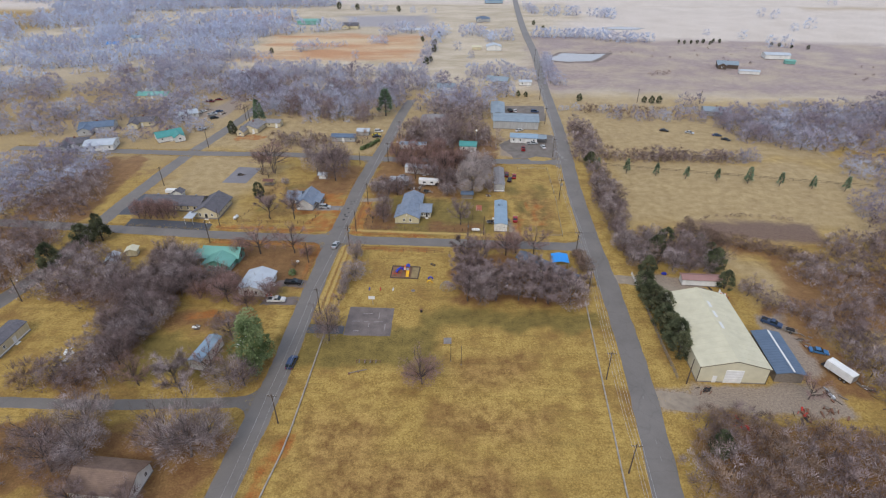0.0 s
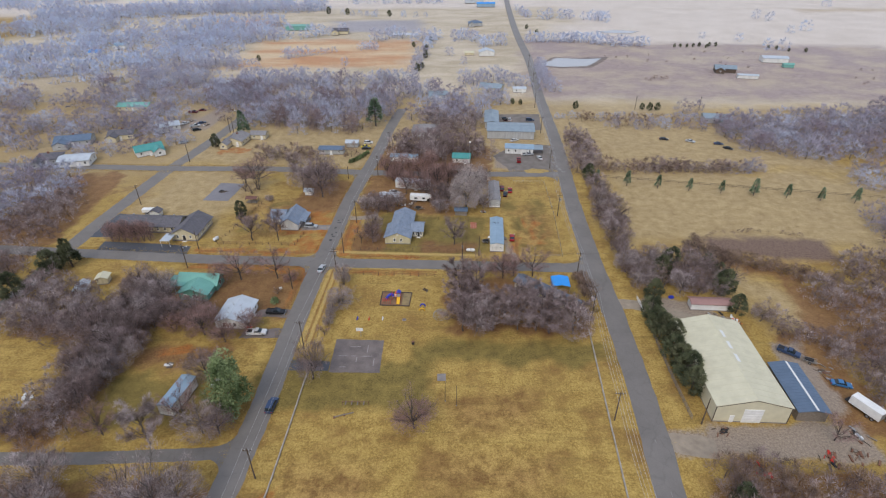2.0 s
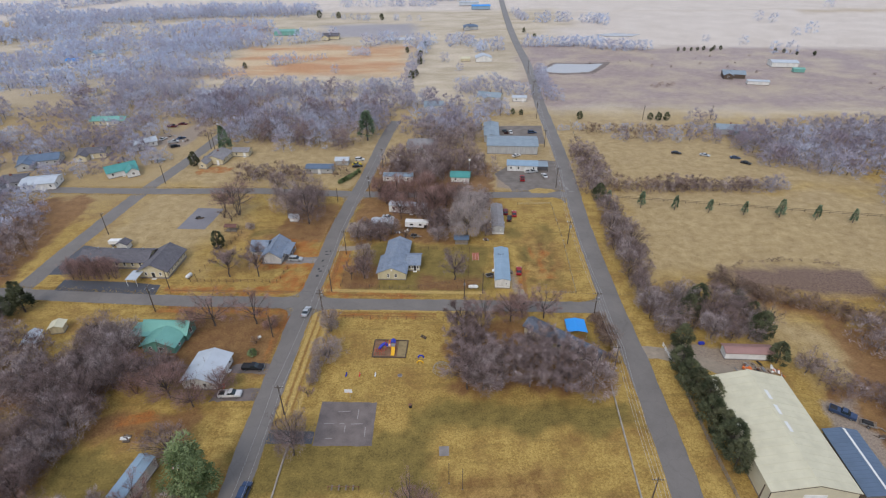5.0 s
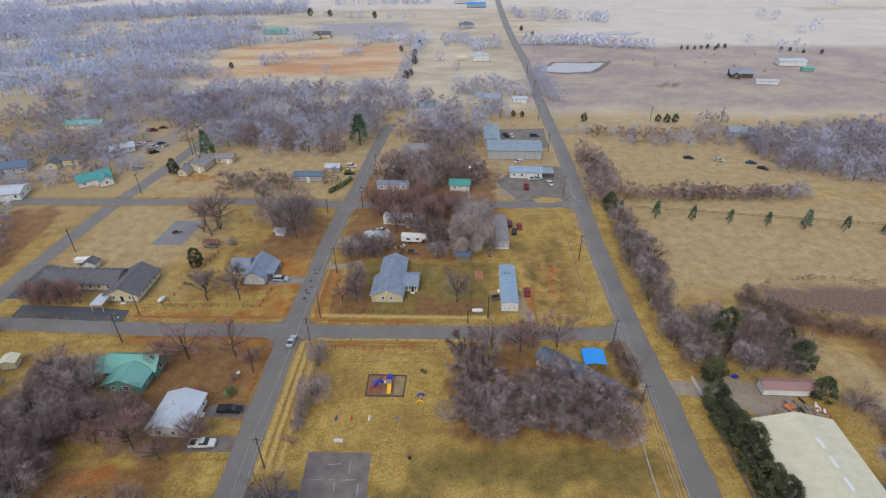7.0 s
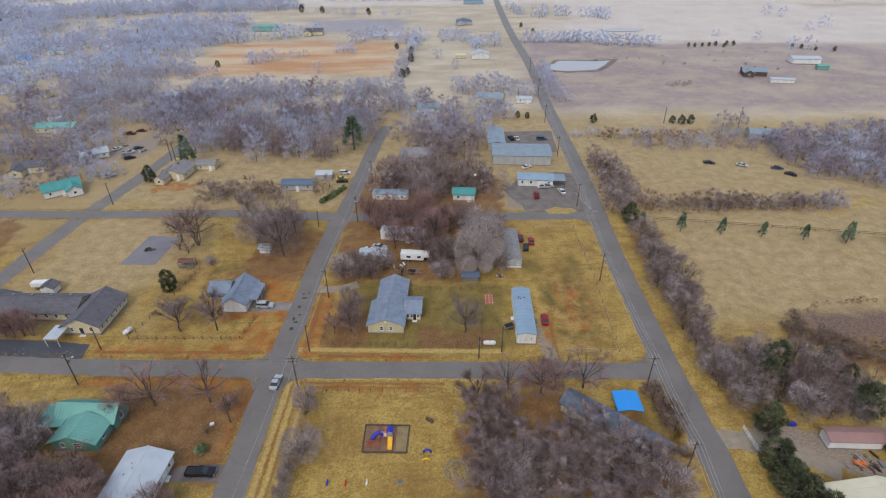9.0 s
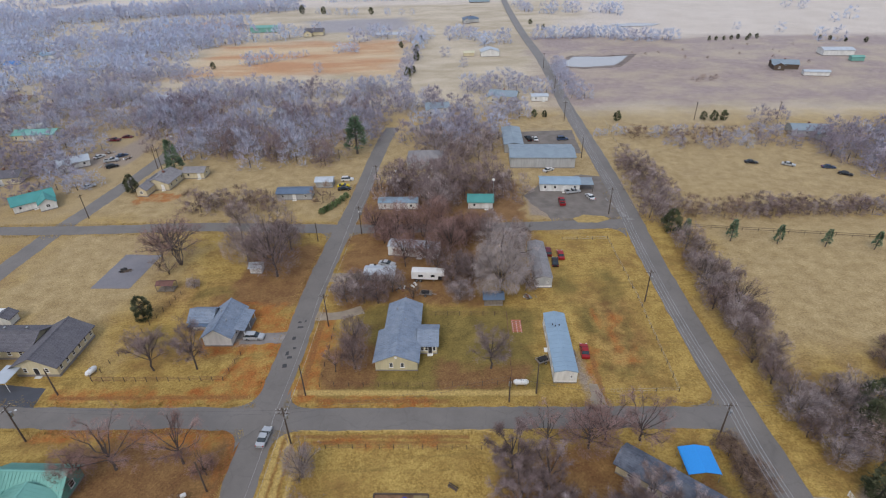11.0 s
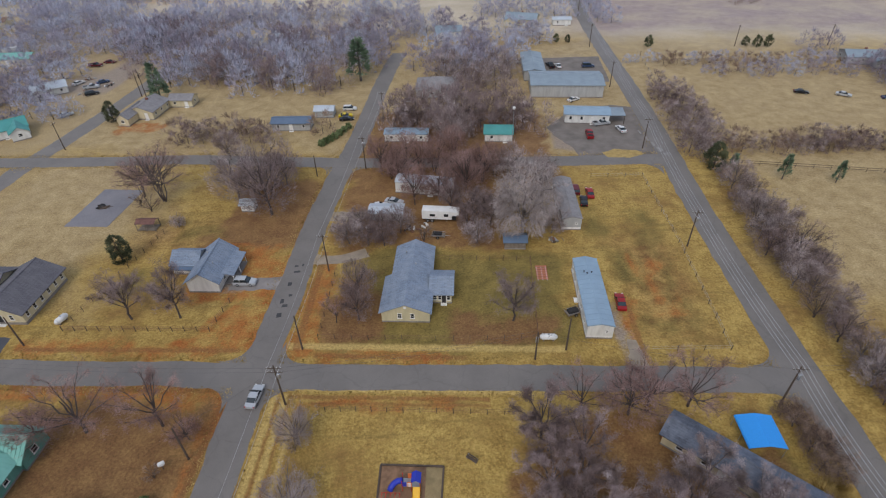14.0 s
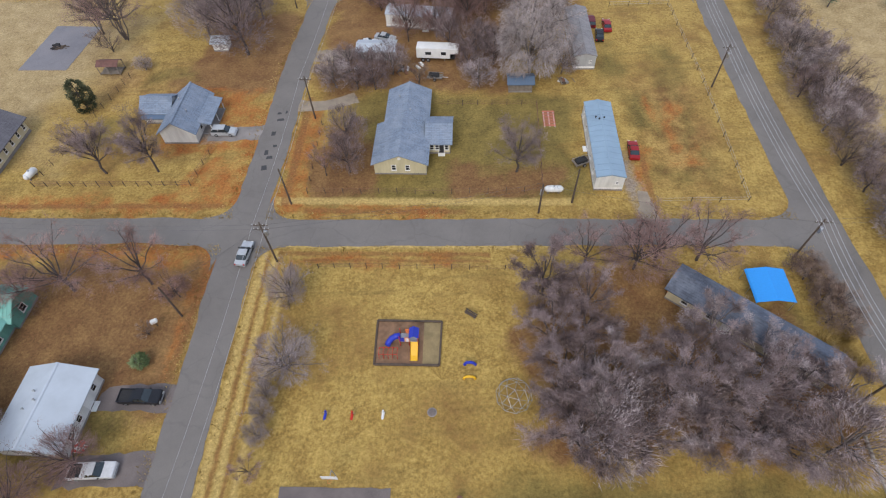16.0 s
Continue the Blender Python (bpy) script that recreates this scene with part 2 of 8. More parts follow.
    for box in RUTS:
        worn_line = region(slight, *box, 0.2)
        rut = worn_line if rut is None else m.math("MAXIMUM", rut, worn_line)
    fringe = None
    for box in FRINGES:
        pale = region(slight, *box, 0.3)
        fringe = pale if fringe is None else m.math("MAXIMUM", fringe, pale)
    col = m.mix(m.math("MULTIPLY", fringe, m.span(n3, 0.3, 0.6, 0.35, 0.95)), col, m.mix(n5, (0.40, 0.27, 0.085), (0.62, 0.46, 0.18)))
    col = m.mix(m.math("MULTIPLY", rut, m.span(n2, 0.35, 0.6, 0.35, 0.8)), col, m.mix(n3, (0.17, 0.07, 0.028), (0.28, 0.135, 0.055)))
    col = m.mix(m.math("MULTIPLY", m.span(m.math("ADD", soil.outputs["Alpha"], jag), 0.3, 0.7), 0.95), col, m.mix(m.span(n3, 0.3, 0.7), (0.235, 0.185, 0.145), (0.35, 0.285, 0.225)))
    col = m.mix(m.span(n4, 0.58, 0.8, 0, 0.15), col, (0.17, 0.115, 0.045))
    tufts = m.span(m.noise(at, 2.4, 6, 0.8), 0.33, 0.67, 0.60, 1.40)
    col = m.mix(1.0, col, tufts, "MULTIPLY")
    m.bump(m.math("ADD", n3, m.math("MULTIPLY", n2, 1.2)), 0.4, 0.16)
    return m.done(col)


STRAW, STRAW_DARK = (0.46, 0.315, 0.092), (0.275, 0.172, 0.048)
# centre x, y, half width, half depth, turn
# the pale fields carry distance haze in their colour
PALE_HAZED_FIELDS = [(0, 3360, 9000, 2800, 0), (480, 420, 300, 140, 0), (260, 480, 190, 110, 0)]
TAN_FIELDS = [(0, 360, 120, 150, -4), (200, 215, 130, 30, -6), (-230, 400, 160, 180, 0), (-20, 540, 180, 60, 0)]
LAGOON = [(-52, 474, 46, 36, 4)]
MAUVE_FIELDS = [(230, 285, 155, 88, -6)]
RED_FIELDS = [(-80, 345, 70, 54, -2), (-200, 500, 40, 24, 0)]
TOWN_FIELDS = [(-230, 180, 120, 90, 0)]
PASTURE = [(-80, 68, 13, 25, -4), (150, 60, 75, 34, -6), (130, 130, 62, 32, -6), (-92, 82, 18, 24, -4), (-92, 125, 18, 12, -4), (130, 175, 60, 8, -6), (10, 150, 130, 48, -4), (-130, 190, 60, 60, 0), (110, 0, 8, 26, 35)]
BROWN_LAWN = [(2, -69, 21, 6, -3), (-14, -60, 8, 8, 0), (20, -38, 9, 4, 10), (18, -54, 12, 4, -8), (-4, -80, 20, 6, 4), (43, 45, 5, 13, -4), (-60, 66, 5, 5, 0), (-50, 58, 4, 14, 8)]
HOLLOW = [(111, 33, 11, 5, -4), (127, 31, 14, 7, -8)]
RUTS = [(-26.3, 4, 0.28, 17, -3.5), (-24.6, 3, 0.22, 18, -3.5), (-8, 28.9, 13, 0.5, -4), (-8, 20.4, 16, 0.4, -4), (-6, 19.1, 14, 0.25, -4), (-52, 24.6, 18, 0.8, -3.5), (-54, 32.9, 20, 0.5, -3.5), (-34.6, 12, 0.5, 9, -4), (-23.6, 45, 0.7, 14, -3),
        (35.2, 32, 0.5, 7, -4)]
FRINGES = [(-27.2, 3, 0.6, 19, -3.5), (-25.4, 3, 0.45, 19, -3.5), (-23.4, 0, 0.4, 16, -3.5), (-2, 30.6, 24, 0.7, -4), (-4, 21.6, 22, 0.5, -4)]
GREENISH = [(37, 65, 3, 4, -4), (47, 68, 2, 3, -4), (38, 50, 2, 6, -4), (-61, 51, 3, 5, -4), (-50, 68, 6, 2, -4), (-60, -32, 12, 8, 0), (46, 50, 0.8, 14, -4), (42, 33, 3, 1.5, 0), (28, -18, 26, 4, -2), (-14, -28, 20, 8, -4), (4, 43, 21, 14, -4), (49, 6, 2.5, 2.5, 0), (-36, -8, 3, 2, 0), (-50, 5, 10, 14, 0), (-80, -58, 20, 4, 0)]
LITTER = [(-57, -18, 12, 4, 0), (-55, -58, 22, 3, -4), (-46, 10, 14, 12, -4), (-79, -28, 6, 18, -10), (-90, -6, 18, 5, 0), (30, -1, 19, 10, -2), (26, 9, 8, 6, 0), (-66, -63, 26, 9, -4), (104, -30, 7, 18, -5), (80, -58, 16, 4, 0), (-15, 41, 5, 9, -4),
          (11, 34, 9, 3.5, -4), (-2, 73, 19, 14, -4), (5, 108, 28, 22, -4), (-38, 75, 10, 14, -4), (88, -66, 26, 9, 0), (110, 18, 12, 3, -30), (-140, 40, 14, 60, 0), (130, -8, 20, 16, -10)]
RED_SOIL = [(-41, 54, 8, 9, -4), (-37, 38, 5, 4, -20), (-52, 33, 22, 1.6, -4), (-10, 28.6, 12, 1.6, -4), (-22.5, 43, 2, 14, -3), (-50, 24, 22, 2.0, -4), (-34.6, 12, 1.0, 10, -4),
            (-10, 19.8, 12, 1.0, -4), (41.5, 43, 1.2, 3, 10), (44.5, 50, 1.5, 1.5, -4), (42, 36, 2.5, 0.8, -20), (36, 34, 1.2, 6, -4), (-60, -16, 4, 2, 20), (40, 50, 0.5, 6, 10), (45, 40, 0.5, 5, -30), (-28, -68, 2, 10, -4), (-90, 126, 8, 3, -4), (-30, 50, 3.5, 8, -4), (-30, 34, 5, 3, -4)]
YARD_DIRT = [(-123, 164, 10, 9, -20), (-113, 196, 9, 6, 0), (84, -47, 17, 5, -4), (98, -28, 4, 12, -4), (80, -2, 12, 3, -30), (62, -47, 5, 4, 10), (48, 108, 13, 8, -6), (52, 172, 10, 10, -4), (-40, 49.5, 4, 2, -4), (33, 32, 1.4, 7, -2)]

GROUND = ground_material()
ASPHALT = asphalt_material("worn_asphalt", (0.158, 0.142, 0.128), (0.205, 0.185, 0.166))
ASPHALT_PALE = asphalt_material("weathered_court_asphalt", (0.175, 0.168, 0.185), (0.235, 0.22, 0.225), 0.15)
ASPHALT_DARK = asphalt_material("dark_asphalt", (0.062, 0.066, 0.08), (0.09, 0.092, 0.105), 0.3)
CONCRETE = worn("stained_concrete", (0.26, 0.235, 0.22), 0.3, 0.4, 0.9, dirt=(0.12, 0.10, 0.09))
CONCRETE_BROWN = worn("weathered_brown_concrete", (0.175, 0.145, 0.135), 0.3, 0.35, 0.9, dirt=(0.30, 0.27, 0.25), dirty=0.5)
GRAVEL = worn("pale_gravel", (0.33, 0.27, 0.205), 0.25, 0.5, 0.95, bump=0.5)
GRAVEL_GREY = worn("grey_gravel", (0.20, 0.175, 0.155), 0.3, 0.3, 0.95, bump=0.5)
BARK = worn("grey_bark", (0.14, 0.115, 0.105), 0.3, 2.0, 0.95, bump=0.5)
BARK_DARK = worn("dark_bark", (0.085, 0.068, 0.062), 0.3, 2.0, 0.95, bump=0.5)
TWIG_FROST = foliage("frosted_twigs", (0.15, 0.11, 0.103), (0.50, 0.425, 0.42), (0.26, 0.185, 0.162))
# this and the next: bluish distance haze mixed into the twig colour
TWIG_FAR = foliage("frosted_twigs_far_haze", (0.42, 0.465, 0.565), (0.55, 0.60, 0.715), patches=0.3, spread=0.3, stand=True)
TWIG_COOL = foliage("frosted_twigs_haze_tint", (0.335, 0.34, 0.40), (0.51, 0.52, 0.60), patches=0.5, spread=0.3, stand=True)
TWIG_LILAC = foliage("lilac_frosted_twigs", (0.23, 0.18, 0.172), (0.47, 0.40, 0.395), patches=0.7)
TWIG_HAZEL = foliage("hazel_twigs", (0.20, 0.15, 0.148), (0.355, 0.275, 0.27))
# mauve twigs cooled in colour for haze in the middle distance
TWIG_DUSK = foliage("hazed_mauve_twigs", (0.235, 0.21, 0.24), (0.40, 0.37, 0.415), patches=0.6, spread=0.35, stand=True)
TWIG_MAUVE = foliage("mauve_twigs", (0.125, 0.09, 0.085), (0.345, 0.268, 0.26), (0.205, 0.138, 0.124))
TWIG_RED = foliage("russet_twigs", (0.215, 0.13, 0.115), (0.37, 0.245, 0.22), (0.29, 0.17, 0.14))
TWIG_PALE = foliage("tawny_willow_twigs", (0.25, 0.205, 0.19), (0.45, 0.385, 0.365), patches=0.7)
TWIG_BRUSH = foliage("brown_brush", (0.15, 0.10, 0.08), (0.37, 0.275, 0.215), (0.22, 0.14, 0.105))
NEEDLE = foliage("cedar_green", (0.045, 0.06, 0.032), (0.145, 0.155, 0.085), (0.11, 0.105, 0.06))
NEEDLE_PALE = foliage("frosted_pine_green", (0.07, 0.115, 0.065), (0.21, 0.28, 0.18))
LEAF_GREEN = foliage("evergreen_leaf", (0.085, 0.125, 0.045), (0.25, 0.31, 0.15), spread=0.8)
RUST_ROOF = worn("rust_brown_tin", (0.17, 0.085, 0.07), 0.35, 1.0, 0.8)
STRAW_BLADE = foliage("straw_blades", (0.27, 0.18, 0.05), (0.52, 0.38, 0.15))
WOOD_POLE = worn("weathered_pole_wood", (0.105, 0.078, 0.06), 0.3, 1.5, 0.9)
WOOD_GREY = worn("grey_timber", (0.22, 0.185, 0.15), 0.3, 2.0, 0.9)
STEEL = worn("galvanised_steel", (0.42, 0.43, 0.44), 0.2, 2.0, 0.4, 0.7)
RUST = worn("rusty_steel", (0.22, 0.11, 0.07), 0.4, 2.0, 0.85)
BLACK = worn("black_rubber", (0.03, 0.03, 0.032), 0.3, 4.0, 0.85)
WHITE = worn("white_paint", (0.76, 0.76, 0.74), 0.12, 0.8, 0.5, dirty=0.2)
CREAM = siding("cream_siding", (0.62, 0.55, 0.37))
YELLOW_SIDING = siding("pale_yellow_siding", (0.57, 0.51, 0.33))
WHITE_SIDING = siding("white_siding", (0.72, 0.72, 0.69))
TEAL_SIDING = siding("teal_siding", (0.15, 0.36, 0.29))
GREY_SIDING = siding("grey_siding", (0.42, 0.43, 0.43))
ROOF_BLUE = shingle("blue_grey_shingles", (0.20, 0.245, 0.315), (0.31, 0.345, 0.40))
ROOF_SLATE = shingle("slate_grey_shingles", (0.125, 0.12, 0.135), (0.17, 0.16, 0.17))
ROOF_STREAK = shingle("streaked_dark_shingles", (0.105, 0.118, 0.15), (0.27, 0.30, 0.37))
ROOF_PALE = shingle("pale_grey_shingles", (0.235, 0.225, 0.23), (0.32, 0.30, 0.30))
METAL_GREY = sheet_metal("grey_steel_roof", (0.265, 0.325, 0.37), 0.06)
ROOF_BROWN = shingle("brown_shingles", (0.19, 0.13, 0.10), (0.28, 0.19, 0.14))
METAL_BLUE = sheet_metal("blue_grey_steel_roof", (0.28, 0.385, 0.48), 0.12)
METAL_PALE = sheet_metal("pale_tin_roof", (0.50, 0.545, 0.59), 0.05)
METAL_CREAM = sheet_metal("cream_steel", (0.64, 0.60, 0.44), 0.0, 0.65)
METAL_TEAL = sheet_metal("teal_steel_roof", (0.185, 0.42, 0.36), 0.04)
METAL_GREEN = sheet_metal("green_steel_roof", (0.085, 0.31, 0.29), 0.04)
METAL_SLATE = sheet_metal("slate_blue_steel_roof", (0.125, 0.175, 0.25), 0.05)
TARP_BLUE = plain("bright_blue_tarp", (0.035, 0.30, 0.78), 0.5)
PLASTIC_BLUE = plain("blue_plastic", (0.03, 0.05, 0.42), 0.4)
PLASTIC_YELLOW = plain("yellow_plastic", (0.80, 0.46, 0.03), 0.4)
PLASTIC_RED = plain("red_paint", (0.55, 0.035, 0.02), 0.4)
PLASTIC_ORANGE = plain("orange_plastic", (0.75, 0.20, 0.05), 0.4)
MULCH = worn("wood_mulch", (0.25, 0.145, 0.085), 0.4, 1.0, 0.95, bump=0.6)
GLASS = glass_material("dark_window_glass", (0.03, 0.034, 0.04))
CAR_GLASS = glass_material("car_glass", (0.03, 0.045, 0.055))
LAMP_RED = plain("red_lens", (0.4, 0.02, 0.015), 0.3)
LAMP_CLEAR = plain("clear_lens", (0.75, 0.75, 0.72), 0.2)
# a white sky's reflection is put into the water's base colour
WATER = glass_material("pond_water", (0.52, 0.51, 0.50))

MUD = worn("dark_pond_mud", (0.215, 0.175, 0.155), 0.35, 0.2, 0.9)


# ---- building blocks ----
def link_mesh(name, verts, faces, material, parent=None, label="", smooth=False):
    me = bpy.data.meshes.new(name)
    me.from_pydata(verts, [], faces)
    me.materials.append(material)
    if smooth:
        me.polygons.foreach_set("use_smooth", [True] * len(me.polygons))
    me.update()
    ob = new(name, me)
    ob.parent = parent
    return tagged(ob, label)


def part(name, bm, material, parent=None, label="", smooth=False):
    me = bpy.data.meshes.new(name)
    bmesh.ops.recalc_face_normals(bm, faces=bm.faces)
    bm.to_mesh(me)
    bm.free()
    me.materials.append(material)
    if smooth:
        me.polygons.foreach_set("use_smooth", [True] * len(me.polygons))
    ob = new(name, me)
    ob.parent = parent
    return tagged(ob, label)


def thing(name, x, y, turn, label, category, group="", z=0.0, kind=""):
    ob = new(name)
    ob.empty_display_size = 0.3
    ob.matrix_basis = pose(x, y, z, 0, 0, turn)
    return tagged(ob, label, category, group, kind)


def box(bm, x0, y0, z0, x1, y1, z1, m=None):
    v = [bm.verts.new((x, y, z)) for z in (z0, z1) for x, y in ((x0, y0), (x1, y0), (x1, y1), (x0, y1))]
    for f in ((3, 2, 1, 0), (4, 5, 6, 7), (0, 1, 5, 4), (1, 2, 6, 5), (2, 3, 7, 6), (3, 0, 4, 7)):
        bm.faces.new([v[i] for i in f])
    if m:
        bmesh.ops.transform(bm, matrix=m, verts=v)
    return v


def soft_box(bm, x0, y0, z0, x1, y1, z1, r=0.03):
    v = box(bm, x0, y0, z0, x1, y1, z1)
    edges = list({e for q in v for e in q.link_edges})
    bmesh.ops.bevel(bm, geom=edges, offset=r, segments=2, affect="EDGES")


def tube(bm, a, b, ra, rb, sides=8, caps=True):
    a, b = Vector(a), Vector(b)
    q = (b - a).to_track_quat("Z", "Y").to_matrix()
    rings = []
    for c, r in ((a, ra), (b, rb)):
        rings.append([bm.verts.new(c + q @ Vector((r * math.cos(k * math.tau / sides), r * math.sin(k * math.tau / sides), 0))) for k in range(sides)])
    for k in range(sides):
        j = (k + 1) % sides
        bm.faces.new((rings[0][k], rings[0][j], rings[1][j], rings[1][k]))
    if caps:
        bm.faces.new(rings[0][::-1])
        bm.faces.new(rings[1])


def rope(bm, pts, r, sides=8):
    """One round bar bent along the points."""
    pts = [Vector(p) for p in pts]
    rings = []
    for i, p in enumerate(pts):
        d = pts[min(i + 1, len(pts) - 1)] - pts[max(i - 1, 0)]
        q = d.to_track_quat("Z", "Y").to_matrix()
        rings.append([bm.verts.new(p + q @ Vector((r * math.cos(k * math.tau / sides), r * math.sin(k * math.tau / sides), 0))) for k in range(sides)])
    for a, b in zip(rings, rings[1:]):
        for k in range(sides):
            j = (k + 1) % sides
            bm.faces.new((a[k], a[j], b[j], b[k]))
    bm.faces.new(rings[0][::-1])
    bm.faces.new(rings[-1])


def prism(bm, outline, y0, y1):
    """An outline of (x, z) swept from y0 to y1."""
    a = [bm.verts.new((x, y0, z)) for x, z in outline]
    b = [bm.verts.new((x, y1, z)) for x, z in outline]
    n = len(outline)
    bm.faces.new(a)
    bm.faces.new(b[::-1])
    for i in range(n):
        bm.faces.new((a[i], b[i], b[(i + 1) % n], a[(i + 1) % n]))
    return a + b


def shaped(parent, name, material, fn, label="", smooth=False):
    bm = bmesh.new()
    fn(bm)
    return part(name, bm, material, parent, label, smooth)


# ---- ground, roads ----
def along(points, step):
    """Points every step metres along a smooth polyline."""
    out = []
    for i in range(len(points) - 1):
        p0 = Vector(points[max(i - 1, 0)])
        p1, p2 = Vector(points[i]), Vector(points[i + 1])
        p3 = Vector(points[min(i + 2, len(points) - 1)])
        n = max(1, int((p2 - p1).length / step))
        for k in range(n):
            t = k / n
            out.append(0.5 * (2 * p1 + (p2 - p0) * t + (2 * p0 - 5 * p1 + 4 * p2 - p3) * t * t + (3 * p1 - p0 - 3 * p2 + p3) * t ** 3))
    out.append(Vector(points[-1]))
    return out


def strip(name, points, width, z, material, label, category, ragged=0.35, step=1.5, kind="structure"):
    line = along(points, step)
    verts, faces = [], []
    for i, p in enumerate(line):
        d = (line[min(i + 1, len(line) - 1)] - line[max(i - 1, 0)]).normalized()
        side = Vector((d.y, -d.x))
        for s, seed in ((-1, 3.3), (1, 8.8)):
            n = noise.noise((p.x * 0.35, p.y * 0.35, seed)) + 0.6 * noise.noise((p.x * 1.3, p.y * 1.3, seed))
            q = p + side * s * (width / 2 + ragged * n)
            verts += [(q.x + side.x * s * 0.25, q.y + side.y * s * 0.25, -0.05), (q.x, q.y, z)]
        if i:
            a, b = 4 * i - 4, 4 * i
            faces += [(a, a + 1, b + 1, b), (a + 1, a + 3, b + 3, b + 1), (a + 3, a + 2, b + 2, b + 3)]
    ob = link_mesh(name, verts, faces, material)
    return tagged(ob, label, category, kind=kind)


def slab(name, corners, z, material, label, category, ragged=0.15, kind="structure", thick=0.1):
    pts = []
    for i, c in enumerate(corners):
        a, b = Vector(c), Vector(corners[(i + 1) % len(corners)])
        n = max(1, int((b - a).length / 1.0))
        for k in range(n):
            p = a.lerp(b, k / n)
            pts.append((p.x + ragged * noise.noise((p.x, p.y, 1.0)), p.y + ragged * noise.noise((p.x, p.y, 5.0))))
    n = len(pts)
    verts = [(x, y, z) for x, y in pts] + [(x, y, z - thick) for x, y in pts]
    faces = [tuple(range(n))] + [(i, i + n, (i + 1) % n + n, (i + 1) % n) for i in range(n)]
    ob = link_mesh(name, verts, faces, material)
    return tagged(ob, label, category, kind=kind)


def soil_at(x, y, boxes, soft, warp):
    """How far inside the nearest of some turned rectangles a place lies, 0 to 1, with a wandering edge."""
    wx = x + warp * (noise.noise((x * 0.13, y * 0.13, 2.0)) + 0.6 * noise.noise((x * 0.4, y * 0.4, 4.0)))
    wy = y + warp * (noise.noise((x * 0.13, y * 0.13, 7.0)) + 0.6 * noise.noise((x * 0.4, y * 0.4, 9.0)))
    best = 0.0
    for cx, cy, hx, hy, turn in boxes:
        c, s = math.cos(radians(turn)), math.sin(radians(turn))
        dx, dy = wx - cx, wy - cy
        d = max(abs(c * dx + s * dy) - hx, abs(c * dy - s * dx) - hy)
        best = max(best, min(1.0, max(0.0, 0.5 - d / (2 * soft))))
    return best


def build_ground():
    """One sheet to the horizon, finer where the streets are; what grows or lies where is kept on its corners."""
    verts, faces, soils = [], [], []
    xs = [-6000, -3000, -1500, -800, -500, -380, -280, -220, -180] + [-160 + 2.0 * k for k in range(161)] + [180, 220, 280, 380, 500, 800, 1500, 3000, 6000]
    ys = [-6000, -3000, -1500, -800, -400, -200, -140] + [-112 + 2.0 * k for k in range(131)] + [165, 190, 220, 260, 320, 400, 500, 650, 800, 1100, 1600, 2600, 4500, 6000]
    n = len(xs)
    for y in ys:
        for x in xs:
            far = max(0.0, (math.hypot(x, y) - 300) / 500)
            verts.append((x, y, -min(far, 3) * 0.4 - (0 if far == 0 else 0.5 * min(1, far) * (1 + noise.noise((x / 300, y / 300, 0))))))
            soils += [soil_at(x, y, GREENISH, 3.5, 4), soil_at(x, y, LITTER, 3.0, 4), soil_at(x, y, RED_SOIL, 2.0, 3), soil_at(x, y, YARD_DIRT, 1.6, 2)]
    for j in range(len(ys) - 1):
        for i in range(n - 1):
            a = j * n + i
            faces.append((a, a + 1, a + n + 1, a + n))
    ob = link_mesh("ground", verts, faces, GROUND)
    layer = ob.data.attributes.new("soil", "FLOAT_COLOR", "POINT")
    layer.data.foreach_set("color", soils)
    tagged(ob, "dry straw-coloured winter grassland with patches of red soil", "ground", kind="structure")


build_ground()
LEFT_STREET = [(-44, -150), (-39.5, -105), (-36.0, -71.8), (-33.0, -40), (-31.7, -8), (-30.3, 22), (-28.3, 46), (-26.6, 70), (-23.6, 94), (-20.5, 114), (-15.5, 162), (-11, 190)]
CROSS_STREET = [(-190, 41), (-150, 37.5), (-118, 34), (-70, 28.8), (-46, 27.3), (-30, 25.9), (-10, 24.6), (15, 23.2), (40, 21.6), (58, 20.3)]
# the county road bends a little off straight to fit the camera's view
RIGHT_ROAD = [(43, -150), (47.5, -100), (51.4, -72), (55.4, -40), (58.0, -5), (59.1, 28), (61.9, 70), (65.5, 105), (68.5, 140), (73.6, 220), (81.5, 310), (90.6, 483), (126.5, 940), (148, 1274), (190, 1900)]
NORTH_STREET = [(-200, 112), (-150, 108), (-110, 105), (-88, 104), (-66, 103.4), (-24, 98.5), (22, 95.5), (40, 94.8), (64, 94)]
WEST_STREET = [(-128, -40), (-121.5, -8), (-118.3, 8), (-118, 34), (-117, 55), (-114, 85), (-111.5, 105), (-107, 128), (-102, 160), (-99, 195)]
SIDE_LANE = [(-130, -47), (-95, -47.6), (-77, -48.4), (-58, -48.2), (-33.5, -47.5)]
strip("road_left", LEFT_STREET, 5.6, 0.03, ASPHALT, "worn grey asphalt street with ragged grass edges", "road")
strip("road_cross", CROSS_STREET, 5.0, 0.036, ASPHALT, "grey asphalt cross street beside a grassy verge", "road")
strip("road_right", RIGHT_ROAD, 6.0, 0.042, ASPHALT, "long grey asphalt county road bent slightly to fit the camera's view", "road", step=3)
strip("road_north", NORTH_STREET, 5.2, 0.048, ASPHALT, "grey asphalt back street", "road")
strip("road_west", WEST_STREET, 6.0, 0.03, ASPHALT, "grey asphalt street past a low school building", "road")
strip("road_lane", SIDE_LANE, 3.0, 0.036, ASPHALT, "narrow grey asphalt lane", "road", 0.2)


